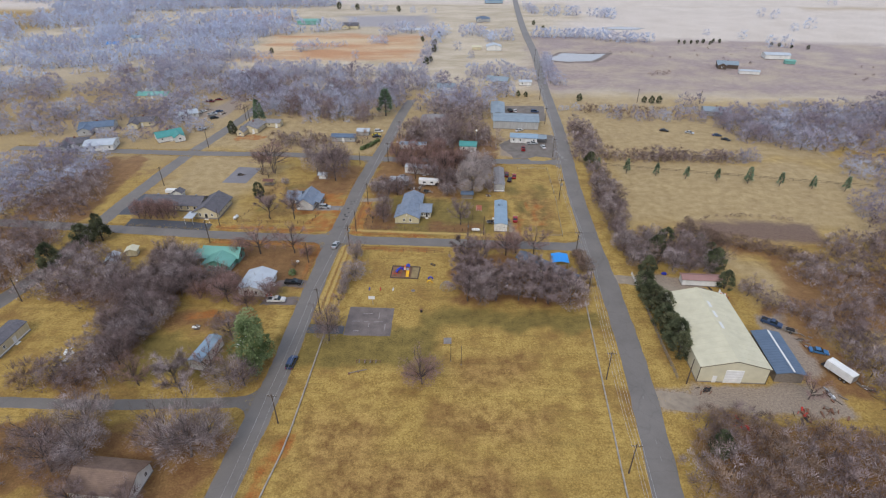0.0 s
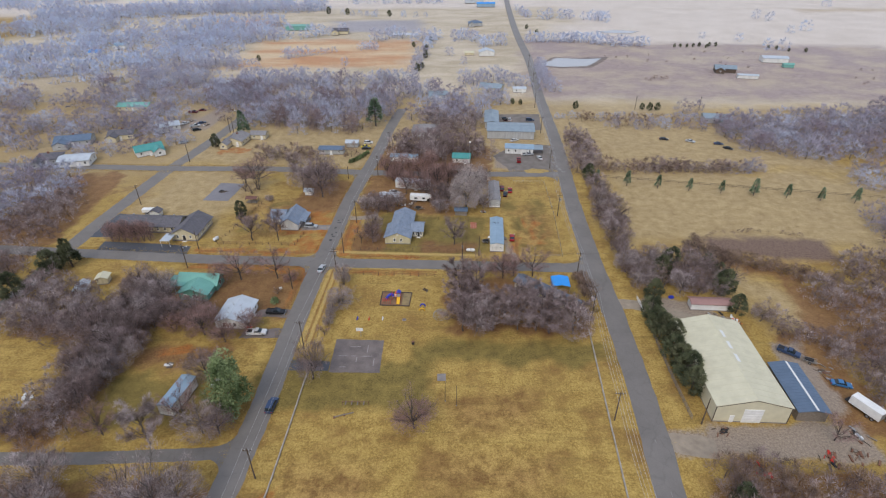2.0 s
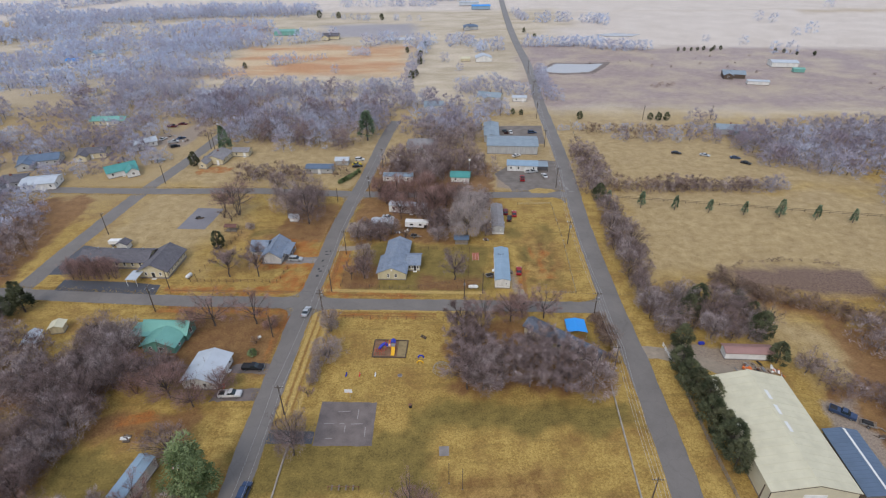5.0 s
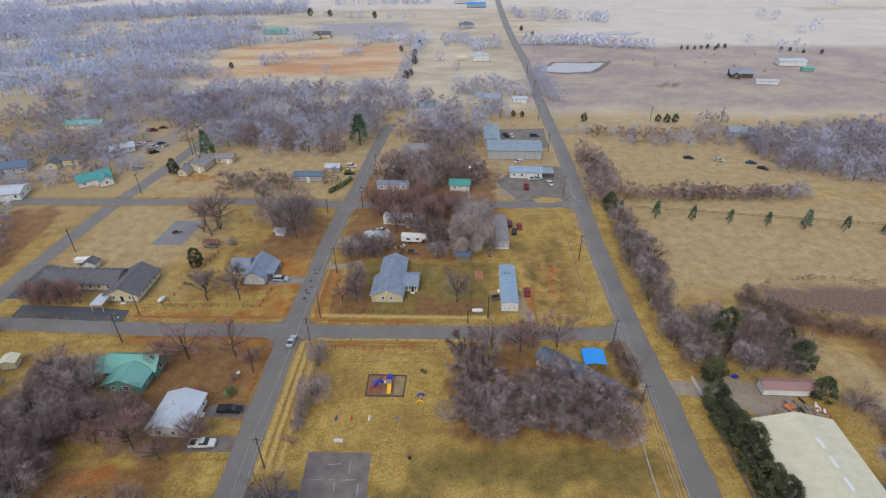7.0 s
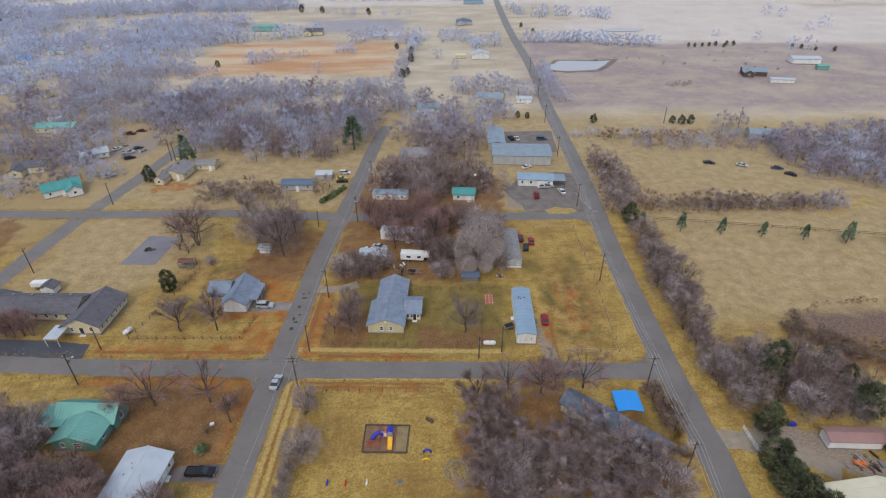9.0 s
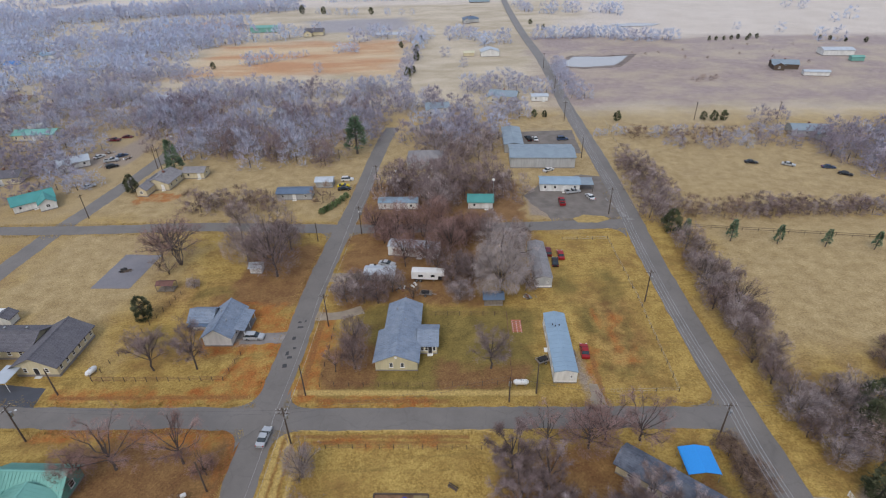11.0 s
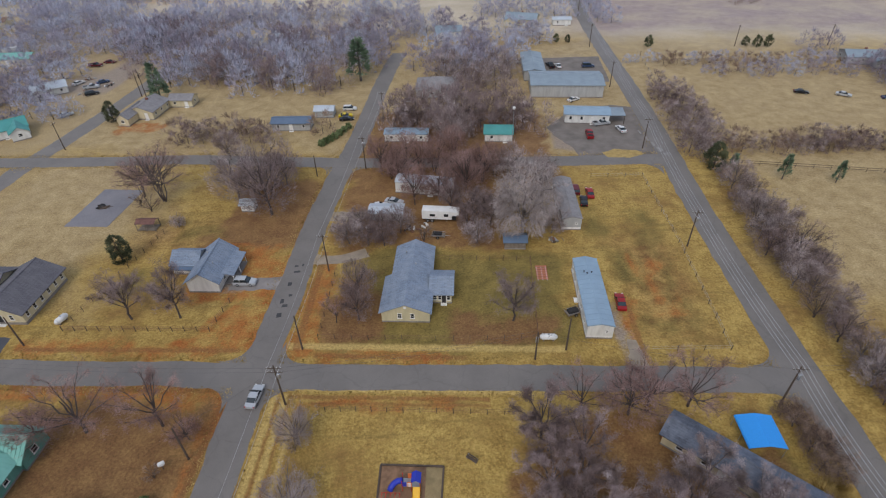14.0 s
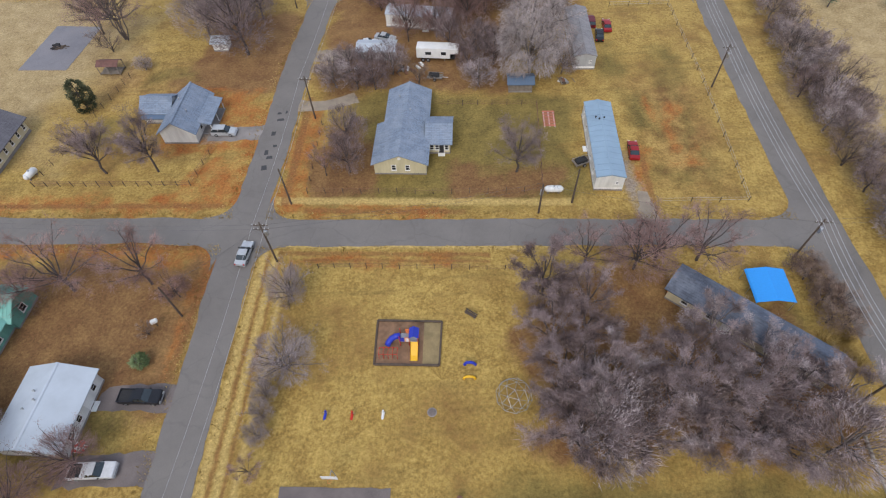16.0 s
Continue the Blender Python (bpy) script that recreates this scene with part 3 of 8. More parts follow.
def fillet(name, x, y, ax, ay, bx, by, z=0.026):
    """The rounded paved corner between two roads: a corner point and the two ways along the kerbs."""
    a, b, c = Vector((x + ax, y + ay)), Vector((x + bx, y + by)), Vector((x, y))
    pts = [c - (a - c) * 0.3 - (b - c) * 0.3]
    pts[0] = c - ((a - c) + (b - c)) * 0.25
    for k in range(9):
        t = k / 8
        pts.append(a * (1 - t) ** 2 + c * 2 * t * (1 - t) + b * t * t)
    verts = [(p.x, p.y, z) for p in pts]
    tagged(link_mesh(name, verts, [tuple(range(len(verts)))], ASPHALT), "rounded asphalt street corner", "road", kind="structure")


for cx, cy, ax, ay, bx, by in ((-33.6, 23.7, -5, 0.4, -0.3, -5), (-27.4, 22.9, 5, -0.3, -0.3, -5), (-32.6, 29.0, -5, 0.4, 0.5, 5), (-26.6, 28.4, 5, -0.4, 0.4, 5), (55.6, 18.2, -6, 0.3, -0.2, -6),
                               (56.1, 23.3, -6, 0.4, 0.2, 6), (59.9, 91.6, -6, 0.4, -0.3, -6), (-26.8, 96.3, -5, 0.6, -0.7, -5), (-20.6, 95.4, 5, -0.5, -0.7, -5), (-36.3, -48.9, -6, 0, -0.5, -6), (-35.8, -46.0, -5, 0, 0.3, 6)):
    fillet("road_corner", cx, cy, ax, ay, bx, by)

slab("court", [(-19.2, -24.3), (-6.5, -24.8), (-6.3, -12.8), (-19.0, -12.0)], 0.05, CONCRETE_BROWN, "weathered brown concrete ball court with worn markings", "court")
COURT_PAINT = worn("worn_white_court_paint", (0.33, 0.30, 0.285), 0.3, 2.0, 0.9, dirt=(0.18, 0.15, 0.14), dirty=0.8, grain=5.0)
for x0, y0, x1, y1 in ((-17.6, -18.6, -15.4, -18.4), (-14.2, -18.7, -13.0, -18.5), (-11.6, -18.9, -9.0, -18.7), (-12.9, -21.0, -12.7, -19.2), (-10.4, -17.4, -10.2, -14.6), (-14.9, -15.2, -12.2, -15.0), (-8.4, -22.4, -8.2, -19.8), (-16.8, -22.6, -15.2, -22.4)):
    slab("court_line", [(x0, y0), (x1, y0), (x1, y1), (x0, y1)], 0.055, COURT_PAINT, "worn white paint line on a concrete court", "marking", 0.1, thick=0.004)
slab("pad", [(7.8, -27.8), (9.9, -27.8), (9.9, -25.4), (7.8, -25.4)], 0.05, CONCRETE, "small grey concrete pad in the lawn", "slab", 0.05)
slab("drive", [(-29.6, -23.4), (-19.4, -23.8), (-19.3, -20.6), (-29.2, -19.6)], 0.025, ASPHALT_DARK, "short asphalt drive to the ball court", "driveway")
slab("school_court", [(-85.3, 72.4), (-75.0, 71.6), (-72.9, 87.6), (-83.4, 88.8)], 0.05, ASPHALT_PALE, "grey asphalt play court in a lawn", "court")
slab("parking", [(-108, 41.0), (-88, 39.0), (-76.5, 37.0), (-76.0, 31.3), (-108, 34.6)], 0.028, ASPHALT_DARK, "dark asphalt parking strip before the school", "parking lot")
slab("parking", [(-113, 62), (-106, 60), (-107, 44), (-115.5, 44)], 0.026, ASPHALT_DARK, "dark asphalt parking strip beside the school", "parking lot")
slab("drive", [(-40.6, 47.6), (-30.5, 47.2), (-30.2, 51.2), (-40.2, 51.0)], 0.026, CONCRETE, "stained concrete driveway", "driveway", 0.5)
slab("drive", [(-44.5, -1.9), (-33.8, -2.4), (-33.6, 1.2), (-43.0, 1.4)], 0.026, CONCRETE_BROWN, "worn gravel and concrete driveway", "driveway", 0.6)
slab("drive", [(-45.5, -11.0), (-33.8, -11.2), (-33.8, -7.2), (-44.6, -7.4)], 0.026, CONCRETE_BROWN, "worn concrete driveway beside a white house", "driveway", 0.6)
slab("drive", [(31.6, 23.6), (34.8, 23.4), (34.6, 30.5), (33.0, 30.6)], 0.03, GRAVEL, "gravel drive to a mobile home", "driveway", 0.5)
strip("drive_barn", [(59.5, 2.2), (66, 0.8), (73, -1.5), (80, -6.5)], 4.4, 0.022, GRAVEL, "pale gravel drive to the barn yard", "driveway", 0.6, kind="structure")
strip("drive_yard", [(57.5, -46.5), (62, -47.6), (67, -48.5)], 5.0, 0.024, GRAVEL, "pale gravel drive to the barn yard", "driveway", 0.9, kind="structure")
slab("yard", [(40.5, 95.2), (63.5, 93.6), (66.0, 128), (58, 131), (42, 124), (35, 116), (36.5, 110), (40, 102)], 0.03, GRAVEL_GREY, "worn grey gravel parking yard", "parking lot", 0.6)
slab("verge_island", [(47, 98.6), (51, 100.6), (57, 99.2), (58.2, 97.2), (54, 95.4), (48, 96)], 0.07, worn("island_grass", (0.42, 0.30, 0.115), 0.3, 0.8, 0.95, dirt=(0.2, 0.13, 0.05)), "dry grass island in a gravel yard", "verge", 0.3)
slab("yard", [(42, 152.5), (64, 151), (67, 178), (44, 178)], 0.02, GRAVEL_GREY, "worn grey gravel yard behind the workshop", "parking lot", 0.6)
strip("drive_yellow", [(-25, 56.5), (-20, 56.0), (-14, 58)], 3.0, 0.02, GRAVEL, "gravel drive beside the yellow house", "driveway", 0.6)
strip("drive_shed", [(-24, 72.5), (-18, 72.3), (-12, 73)], 3.4, 0.02, GRAVEL, "gravel drive to a cluttered yard", "driveway", 0.6)
slab("pond_bank", [(81, 296), (95, 311), (103, 322), (123, 318), (146, 320), (136, 303), (124, 287), (101, 285)], 0.04, MUD, "dark muddy bank round a farm pond", "pond bank", 2.0)
pond = slab("water", [(84, 297), (97, 308), (104, 318.5), (123, 314.5), (139, 316), (131, 303), (122, 291), (102, 289)], 0.06, WATER, "still grey farm pond", "pond", 1.5)
slab("water", [(-36, 419), (-6, 417), (-8, 432), (-34, 434)], 0.06, WATER, "pale pond below a grey earth bank", "pond", 1.5)
slab("water", [(165, 432), (185, 438), (206, 430), (196, 421), (172, 423)], 0.06, WATER, "far grey farm pond", "pond", 1.5)


# ---- buildings ----
def gable_wall(bm, x0, x1, y0, y1, eave, ridge, axis):
    """A body with two gables; the ridge runs along the axis."""
    if axis == "y":
        xm = (x0 + x1) / 2
        prism(bm, [(x0, 0), (x1, 0), (x1, eave), (xm, ridge), (x0, eave)], y0, y1)
    else:
        ym = (y0 + y1) / 2
        v = prism(bm, [(y0, 0), (y1, 0), (y1, eave), (ym, ridge), (y0, eave)], -x1, -x0)
        bmesh.ops.transform(bm, matrix=pose(0, 0, 0, 0, 0, 90), verts=v)


def gable_roof(bm, x0, x1, y0, y1, eave, ridge, axis, over=0.4, thick=0.14):
    """Two thick slopes with an overhang and a ridge cap."""
    flip = axis == "x"
    if flip:
        x0, x1, y0, y1 = y0, y1, -x1, -x0
    xm = (x0 + x1) / 2
    half = (x1 - x0) / 2
    drop = (ridge - eave) / half * over
    verts = []
    up = 0.02
    for s in (-1, 1):
        e = xm + s * (half + over)
        verts += prism(bm, [(xm, ridge + up), (e, eave - drop + up), (e, eave - drop + up + thick), (xm, ridge + up + thick)], y0 - over, y1 + over)
    z = ridge + up + thick
    verts += prism(bm, [(xm - 0.22, z - 0.06), (xm, z - 0.01), (xm + 0.22, z - 0.06), (xm + 0.22, z - 0.01), (xm, z + 0.06), (xm - 0.22, z - 0.01)], y0 - over - 0.01, y1 + over + 0.01)
    if flip:
        bmesh.ops.transform(bm, matrix=pose(0, 0, 0, 0, 0, 90), verts=verts)


def seams(roof, rect, eave, ridge, axis, over, rib, material):
    """Raised seams down both slopes, each a part of the roof on one shared mesh."""
    x0, x1, y0, y1 = rect
    if axis == "x":
        x0, x1, y0, y1 = y0, y1, -x1, -x0
    half = (x1 - x0) / 2
    run, fall = half + over, (ridge - eave) / half * (half + over)
    bm = bmesh.new()
    prism(bm, [(0.1, -0.02), (run, -fall - 0.02), (run, -fall + 0.03), (0.1, 0.03)], -0.025, 0.025)
    me = bpy.data.meshes.new("seam")
    bm.to_mesh(me)
    bm.free()
    me.materials.append(material)
    n = int((y1 - y0 + 2 * over) / rib)
    spin = pose(0, 0, 0, 0, 0, 90) if axis == "x" else Matrix()
    for k in range(n + 1):
        y = y0 - over + 0.05 + k * (y1 - y0 + 2 * over - 0.1) / max(n, 1)
        for turn in (0, 180):
            o = new("seam", me)
            o.parent = roof
            o.matrix_basis = spin @ pose((x0 + x1) / 2, y, ridge + 0.16, 0, 0, turn)


def side_pose(side, rect, u, z):
    """The pose on a wall of rect (x0, x1, y0, y1), u metres along it; x runs along the wall."""
    x0, x1, y0, y1 = rect
    return {"s": pose(x0 + u, y0, z), "n": pose(x1 - u, y1, z, 0, 0, 180), "e": pose(x1, y0 + u, z, 0, 0, 90), "w": pose(x0, y1 - u, z, 0, 0, -90)}[side]


def window(parent, side, rect, u, z, w=0.9, h=1.2, trim=None, glazed=True):
    m = side_pose(side, rect, u, z)
    bm = bmesh.new()
    t = 0.09
    rings = []
    for y, i in ((0.02, 0), (-0.06, 0), (-0.06, t), (0.0, t)):
        rings.append([bm.verts.new(m @ Vector((sx * (w / 2 - i), y, h / 2 + sz * (h / 2 - i)))) for sx, sz in ((-1, -1), (1, -1), (1, 1), (-1, 1))])
    for a, b in zip(rings, rings[1:]):
        for k in range(4):
            j = (k + 1) % 4
            bm.faces.new((a[k], a[j], b[j], b[k]))
    f = part("window", bm, trim or WHITE, parent)
    shaped(f, "pane", GLASS, lambda bm: box(bm, -w / 2 + t, -0.025, t, w / 2 - t, 0.01, h - t, m))
    if glazed:
        shaped(f, "glazing_bar", trim or WHITE, lambda bm: box(bm, -w / 2 + t, -0.05, h / 2 - 0.03, w / 2 - t, -0.025, h / 2 + 0.03, m))
        shaped(f, "sill", trim or WHITE, lambda bm: box(bm, -w / 2 - 0.06, -0.12, -0.07, w / 2 + 0.06, 0.02, 0, m))


def door(parent, side, rect, u, w=0.95, h=2.05, material=None, label=""):
    m = side_pose(side, rect, u, 0.12)
    bm = bmesh.new()
    t = 0.08
    box(bm, -w / 2 - t, -0.05, 0, -w / 2, 0.02, h, m)
    box(bm, w / 2, -0.05, 0, w / 2 + t, 0.02, h, m)
    box(bm, -w / 2 - t, -0.05, h, w / 2 + t, 0.02, h + t, m)
    box(bm, -w / 2 - 0.2, -0.7, -0.12, w / 2 + 0.2, 0.0, -0.01, m)
    d = part("door_frame", bm, WHITE, parent)
    bm = bmesh.new()
    box(bm, -w / 2, -0.03, 0, w / 2, 0.01, h, m)
    for z0, z1 in ((0.2, 0.85), (1.1, 1.85)):
        box(bm, -w / 2 + 0.15, -0.045, z0, w / 2 - 0.15, -0.03, z1, m)
    part("door_leaf", bm, material or WHITE, d, label)


def vents(parent, spots, material=None):
    """Plumbing stacks and roof vents."""
    for x, y, z in spots:
        bm = bmesh.new()
        tube(bm, (x, y, z - 0.1), (x, y, z + 0.45), 0.09, 0.09, 8)
        tube(bm, (x, y, z + 0.45), (x, y, z + 0.55), 0.17, 0.05, 8)
        part("roof_vent", bm, material or STEEL, parent)


def footing(parent, rect, material=None, h=0.3):
    x0, x1, y0, y1 = rect
    shaped(parent, "footing", material or CONCRETE, lambda bm: box(bm, x0 - 0.03, y0 - 0.03, -0.1, x1 + 0.03, y1 + 0.03, h))


def wing(parent, rect, eave, ridge, axis, wall_mat, roof_mat, over=0.4, rib=0.0):
    x0, x1, y0, y1 = rect
    shaped(parent, "wall", wall_mat, lambda bm: gable_wall(bm, x0, x1, y0, y1, eave, ridge, axis))
    roof = shaped(parent, "roof", roof_mat, lambda bm: gable_roof(bm, x0, x1, y0, y1, eave, ridge, axis, over))
    if rib:
        seams(roof, rect, eave, ridge, axis, over, rib, roof_mat)
    footing(parent, rect)


def gutter(parent, x0, x1, y, z):
    shaped(parent, "gutter", WHITE, lambda bm: box(bm, x0, y - 0.06, z - 0.12, x1, y + 0.06, z))


def hip_roof(bm, hx, hy, eave, ridge):
    """Four slopes up to a short ridge, on a thick eave."""
    run = max(0.3, hx - hy)
    low = [bm.verts.new((x, y, eave)) for x, y in ((-hx, -hy), (hx, -hy), (hx, hy), (-hx, hy))]
    mid = [bm.verts.new((v.co.x, v.co.y, eave + 0.14)) for v in low]
    a, b = bm.verts.new((-run, 0, ridge)), bm.verts.new((run, 0, ridge))
    bm.faces.new(low[::-1])
    for k in range(4):
        bm.faces.new((low[k], low[(k + 1) % 4], mid[(k + 1) % 4], mid[k]))
    for f in ((mid[0], mid[1], b, a), (mid[1], mid[2], b), (mid[2], mid[3], a, b), (mid[3], mid[0], a)):
        bm.faces.new(f)


BRICK_RED = worn("red_brick", (0.24, 0.11, 0.08), 0.3, 3.0, 0.9)


def simple_house(name, x, y, turn, w, d, eave, ridge, axis, wall_mat, roof_mat, label, category, group="", doors="s", over=0.4, rib=0.0, win=1.0, ell=0.0, hip=False, porch=False):
    """A small house, shed or mobile home about its centre, with windows spread over its walls."""
    h = thing(name, x, y, turn, label, category, group)
    rect = (-w / 2, w / 2, -d / 2, d / 2)
    if hip:
        shaped(h, "wall", wall_mat, lambda bm: box(bm, -w / 2, -d / 2, 0, w / 2, d / 2, eave))
        shaped(h, "roof", roof_mat, lambda bm: hip_roof(bm, w / 2 + over, d / 2 + over, eave + 0.01, ridge))
        footing(h, rect)
    else:
        wing(h, rect, eave, ridge, axis, wall_mat, roof_mat, over, rib)
    if ell:
        side = (ell * w * 0.28 - w * 0.2, ell * w * 0.28 + w * 0.2, -d / 2 - d * 0.5, 0.0)
        wing(h, side, eave - 0.1, ridge - 0.3, "y", wall_mat, roof_mat, over, rib)
        window(h, "s", side, w * 0.2, eave * 0.42, 1.1, eave * 0.38)
        shaped(h, "chimney", BRICK_RED, lambda bm: box(bm, -0.35, 0.3, eave, 0.35, 1.0, ridge + 0.7))
    if porch:
        shaped(h, "porch_roof", METAL_GREY, lambda bm: box(bm, w / 2 + 0.1, -d / 2, eave - 0.25, w / 2 + 4.6, d / 2, eave - 0.1))
        for y0 in (-d / 2 + 0.2, d / 2 - 0.2):
            shaped(h, "porch_post", WOOD_POLE, lambda bm: box(bm, w / 2 + 4.3, y0 - 0.08, 0, w / 2 + 4.46, y0 + 0.08, eave - 0.25))
    if win:
        for side, span in (("s", w), ("n", w), ("e", d), ("w", d)):
            n = max(1, int(span / 3.2))
            for k in range(n):
                u = (k + 0.5) * span / n
                if side == doors and k == n // 2 and n > 1:
                    door(h, side, rect, u)
                else:
                    window(h, side, rect, u, eave * 0.42, 0.85, eave * 0.38, None, y < 100)
    return h


def yellow_house():
    h = thing("house", -4.6, 46.6, -4.5, "pale yellow house with blue-grey shingle roof and east wing", "house")
    front, back, east = (-4.4, 4.3, -9.7, -0.4), (-3.2, 3.9, -0.4, 9.3), (4.3, 8.1, -4.6, 1.8)
    for r, e, k, ax in ((front, 2.6, 4.5, "y"), (back, 2.6, 4.2, "y"), (east, 2.5, 3.9, "x")):
        wing(h, r, e, k, ax, YELLOW_SIDING, ROOF_BLUE, 0.45)
    window(h, "s", front, 3.3, 1.0, 0.8, 1.2)
    window(h, "s", front, 5.6, 1.0, 0.8, 1.2)
    for u in (2.0, 6.0):
        window(h, "w", front, u, 1.0)
    for u in (2.5, 6.5):
        window(h, "w", back, u, 1.0)
        window(h, "e", back, u, 1.0)
    for u in (0.7, 1.6, 3.2):
        window(h, "s", east, u, 0.9, 0.75, 1.1)
    door(h, "s", east, 2.35, 0.8, 2.0, BLACK, "dark porch door")
    shaped(h, "gable_vent", WHITE, lambda bm: tube(bm, (-0.05, -9.78, 3.6), (-0.05, -9.68, 3.6), 0.28, 0.28, 12))
    vents(h, [(1.0, 2.0, 3.9), (-1.2, 6.0, 3.7)])


def blue_roof_house():
    h = thing("house", -44.3, 52.9, -4.0, "white house with weathered blue-grey shingle roof and west wing", "house")
    main, west, porch = (-3.3, 2.9, -5.6, 5.0), (-8.6, -3.3, -0.2, 5.0), (2.9, 4.9, -3.0, 4.0)
    wing(h, main, 2.7, 4.9, "y", WHITE_SIDING, ROOF_BLUE, 0.5)
    wing(h, west, 2.6, 4.1, "x", WHITE_SIDING, ROOF_BLUE, 0.4)
    shaped(h, "porch_roof", ROOF_BLUE, lambda bm: prism(bm, [(2.6, 2.75), (5.2, 2.2), (5.2, 2.34), (2.6, 2.95)], -3.2, 4.4))
    for y in (-2.9, 0.4, 3.9):
        shaped(h, "porch_post", WHITE, lambda bm: box(bm, 4.85, y - 0.06, 0, 4.97, y + 0.06, 2.35))
    shaped(h, "porch_floor", CONCRETE, lambda bm: box(bm, 2.9, -3.1, -0.05, 5.1, 4.1, 0.18))
    shaped(h, "awning", METAL_SLATE, lambda bm: prism(bm, [(-8.4, 2.3), (-3.4, 2.3), (-3.4, 2.42), (-8.4, 2.42)], -1.8, -0.2))
    door(h, "e", main, 5.0)
    window(h, "e", main, 3.0, 1.0)
    window(h, "e", main, 8.0, 1.0)
    window(h, "s", west, 1.4, 1.0)
    window(h, "s", west, 3.8, 1.0)
    vents(h, [(-1.0, 1.0, 4.5), (1.2, -2.0, 4.3)])


def school():
    h = thing("school_building", -90.5, 47.0, -4.0, "long low cream building with slate-grey roof and concrete base", "school")
    east, main = (6.6, 15.6, -5.6, 7.0), (-15.5, 6.6, -0.5, 7.2)
    wing(h, main, 2.9, 4.7, "x", CREAM, ROOF_SLATE, 0.6)
    wing(h, east, 2.9, 5.2, "y", CREAM, ROOF_SLATE, 0.6)
    for r in (main, east):
        footing(h, (r[0] - 0.02, r[1] + 0.02, r[2] - 0.02, r[3] + 0.02), CONCRETE, 0.55)
    for k in range(6):
        window(h, "e", east, 1.2 + k * 2.1, 1.15, 0.75, 1.15)
    window(h, "s", east, 2.2, 1.15, 0.8, 1.2)
    window(h, "s", east, 6.8, 1.15, 0.8, 1.2)
    door(h, "s", east, 4.5, 1.0, 2.1, BLACK, "dark entrance door")
    for k in range(8):
        window(h, "s", main, 1.6 + k * 2.6, 1.15, 0.9, 1.2)
    shaped(h, "canopy", METAL_PALE, lambda bm: prism(bm, [(4.8, 2.5), (8.2, 2.5), (8.2, 2.62), (4.8, 2.62)], -10.2, -5.0), "pale blue steel canopy")
    for x, y in ((5.0, -10.0), (8.0, -10.0), (5.0, -7.0)):
        shaped(h, "canopy_post", WHITE, lambda bm: tube(bm, (x, y, 0), (x, y, 2.52), 0.06, 0.06))
    for x in (-12.0, -7.0, -2.0, 3.0):
        shaped(h, "roof_vent", STEEL, lambda bm: box(bm, x, 4.4, 4.1, x + 0.5, 4.9, 4.75))


def teal_house():
    h = thing("house", -64.0, 10.6, -5.0, "teal house with teal steel roof and front gable", "house")
    front, main = (-3.6, 4.9, -4.6, 0.5), (-6.0, 5.6, 0.5, 5.6)
    wing(h, front, 2.6, 4.4, "y", TEAL_SIDING, METAL_TEAL, 0.6, 0.6)
    wing(h, main, 2.6, 4.5, "x", TEAL_SIDING, METAL_TEAL, 0.6, 0.6)
    shaped(h, "carport_roof", METAL_TEAL, lambda bm: prism(bm, [(-9.6, 2.35), (-3.6, 2.75), (-3.6, 2.87), (-9.6, 2.47)], -1.4, 4.6))
    for x, y in ((-9.4, -1.2), (-9.4, 4.4), (-6.5, -1.2)):
        shaped(h, "carport_post", WHITE, lambda bm: tube(bm, (x, y, 0), (x, y, 2.5), 0.06, 0.06))
    window(h, "s", front, 2.1, 1.0, 0.9, 1.2)
    window(h, "s", front, 4.9, 1.0, 1.5, 1.2)
    window(h, "e", main, 2.5, 1.0, 1.1, 1.2)
    window(h, "e", front, 2.5, 1.0, 0.9, 1.2)
    window(h, "w", front, 3.0, 1.0, 0.9, 1.2)


def white_house():
    h = thing("house", -48.4, -2.0, -5.0, "white house with pale tin roof beside a driveway", "house")
    rect = (-4.0, 4.2, -5.2, 4.6)
    wing(h, rect, 2.6, 4.0, "y", WHITE_SIDING, METAL_PALE, 0.45, 0)
    window(h, "e", rect, 2.0, 1.0, 0.9, 1.2)
    window(h, "e", rect, 4.2, 1.0, 0.9, 1.2)
    window(h, "e", rect, 8.2, 1.0, 0.9, 1.2)
    door(h, "e", rect, 6.3)
    window(h, "s", rect, 2.5, 1.0)
    window(h, "s", rect, 5.5, 1.0)
    window(h, "n", rect, 4.0, 1.0)
    vents(h, [(-1.2, 1.4, 3.6), (-1.6, -0.8, 3.4), (-0.4, 0.2, 3.9)])


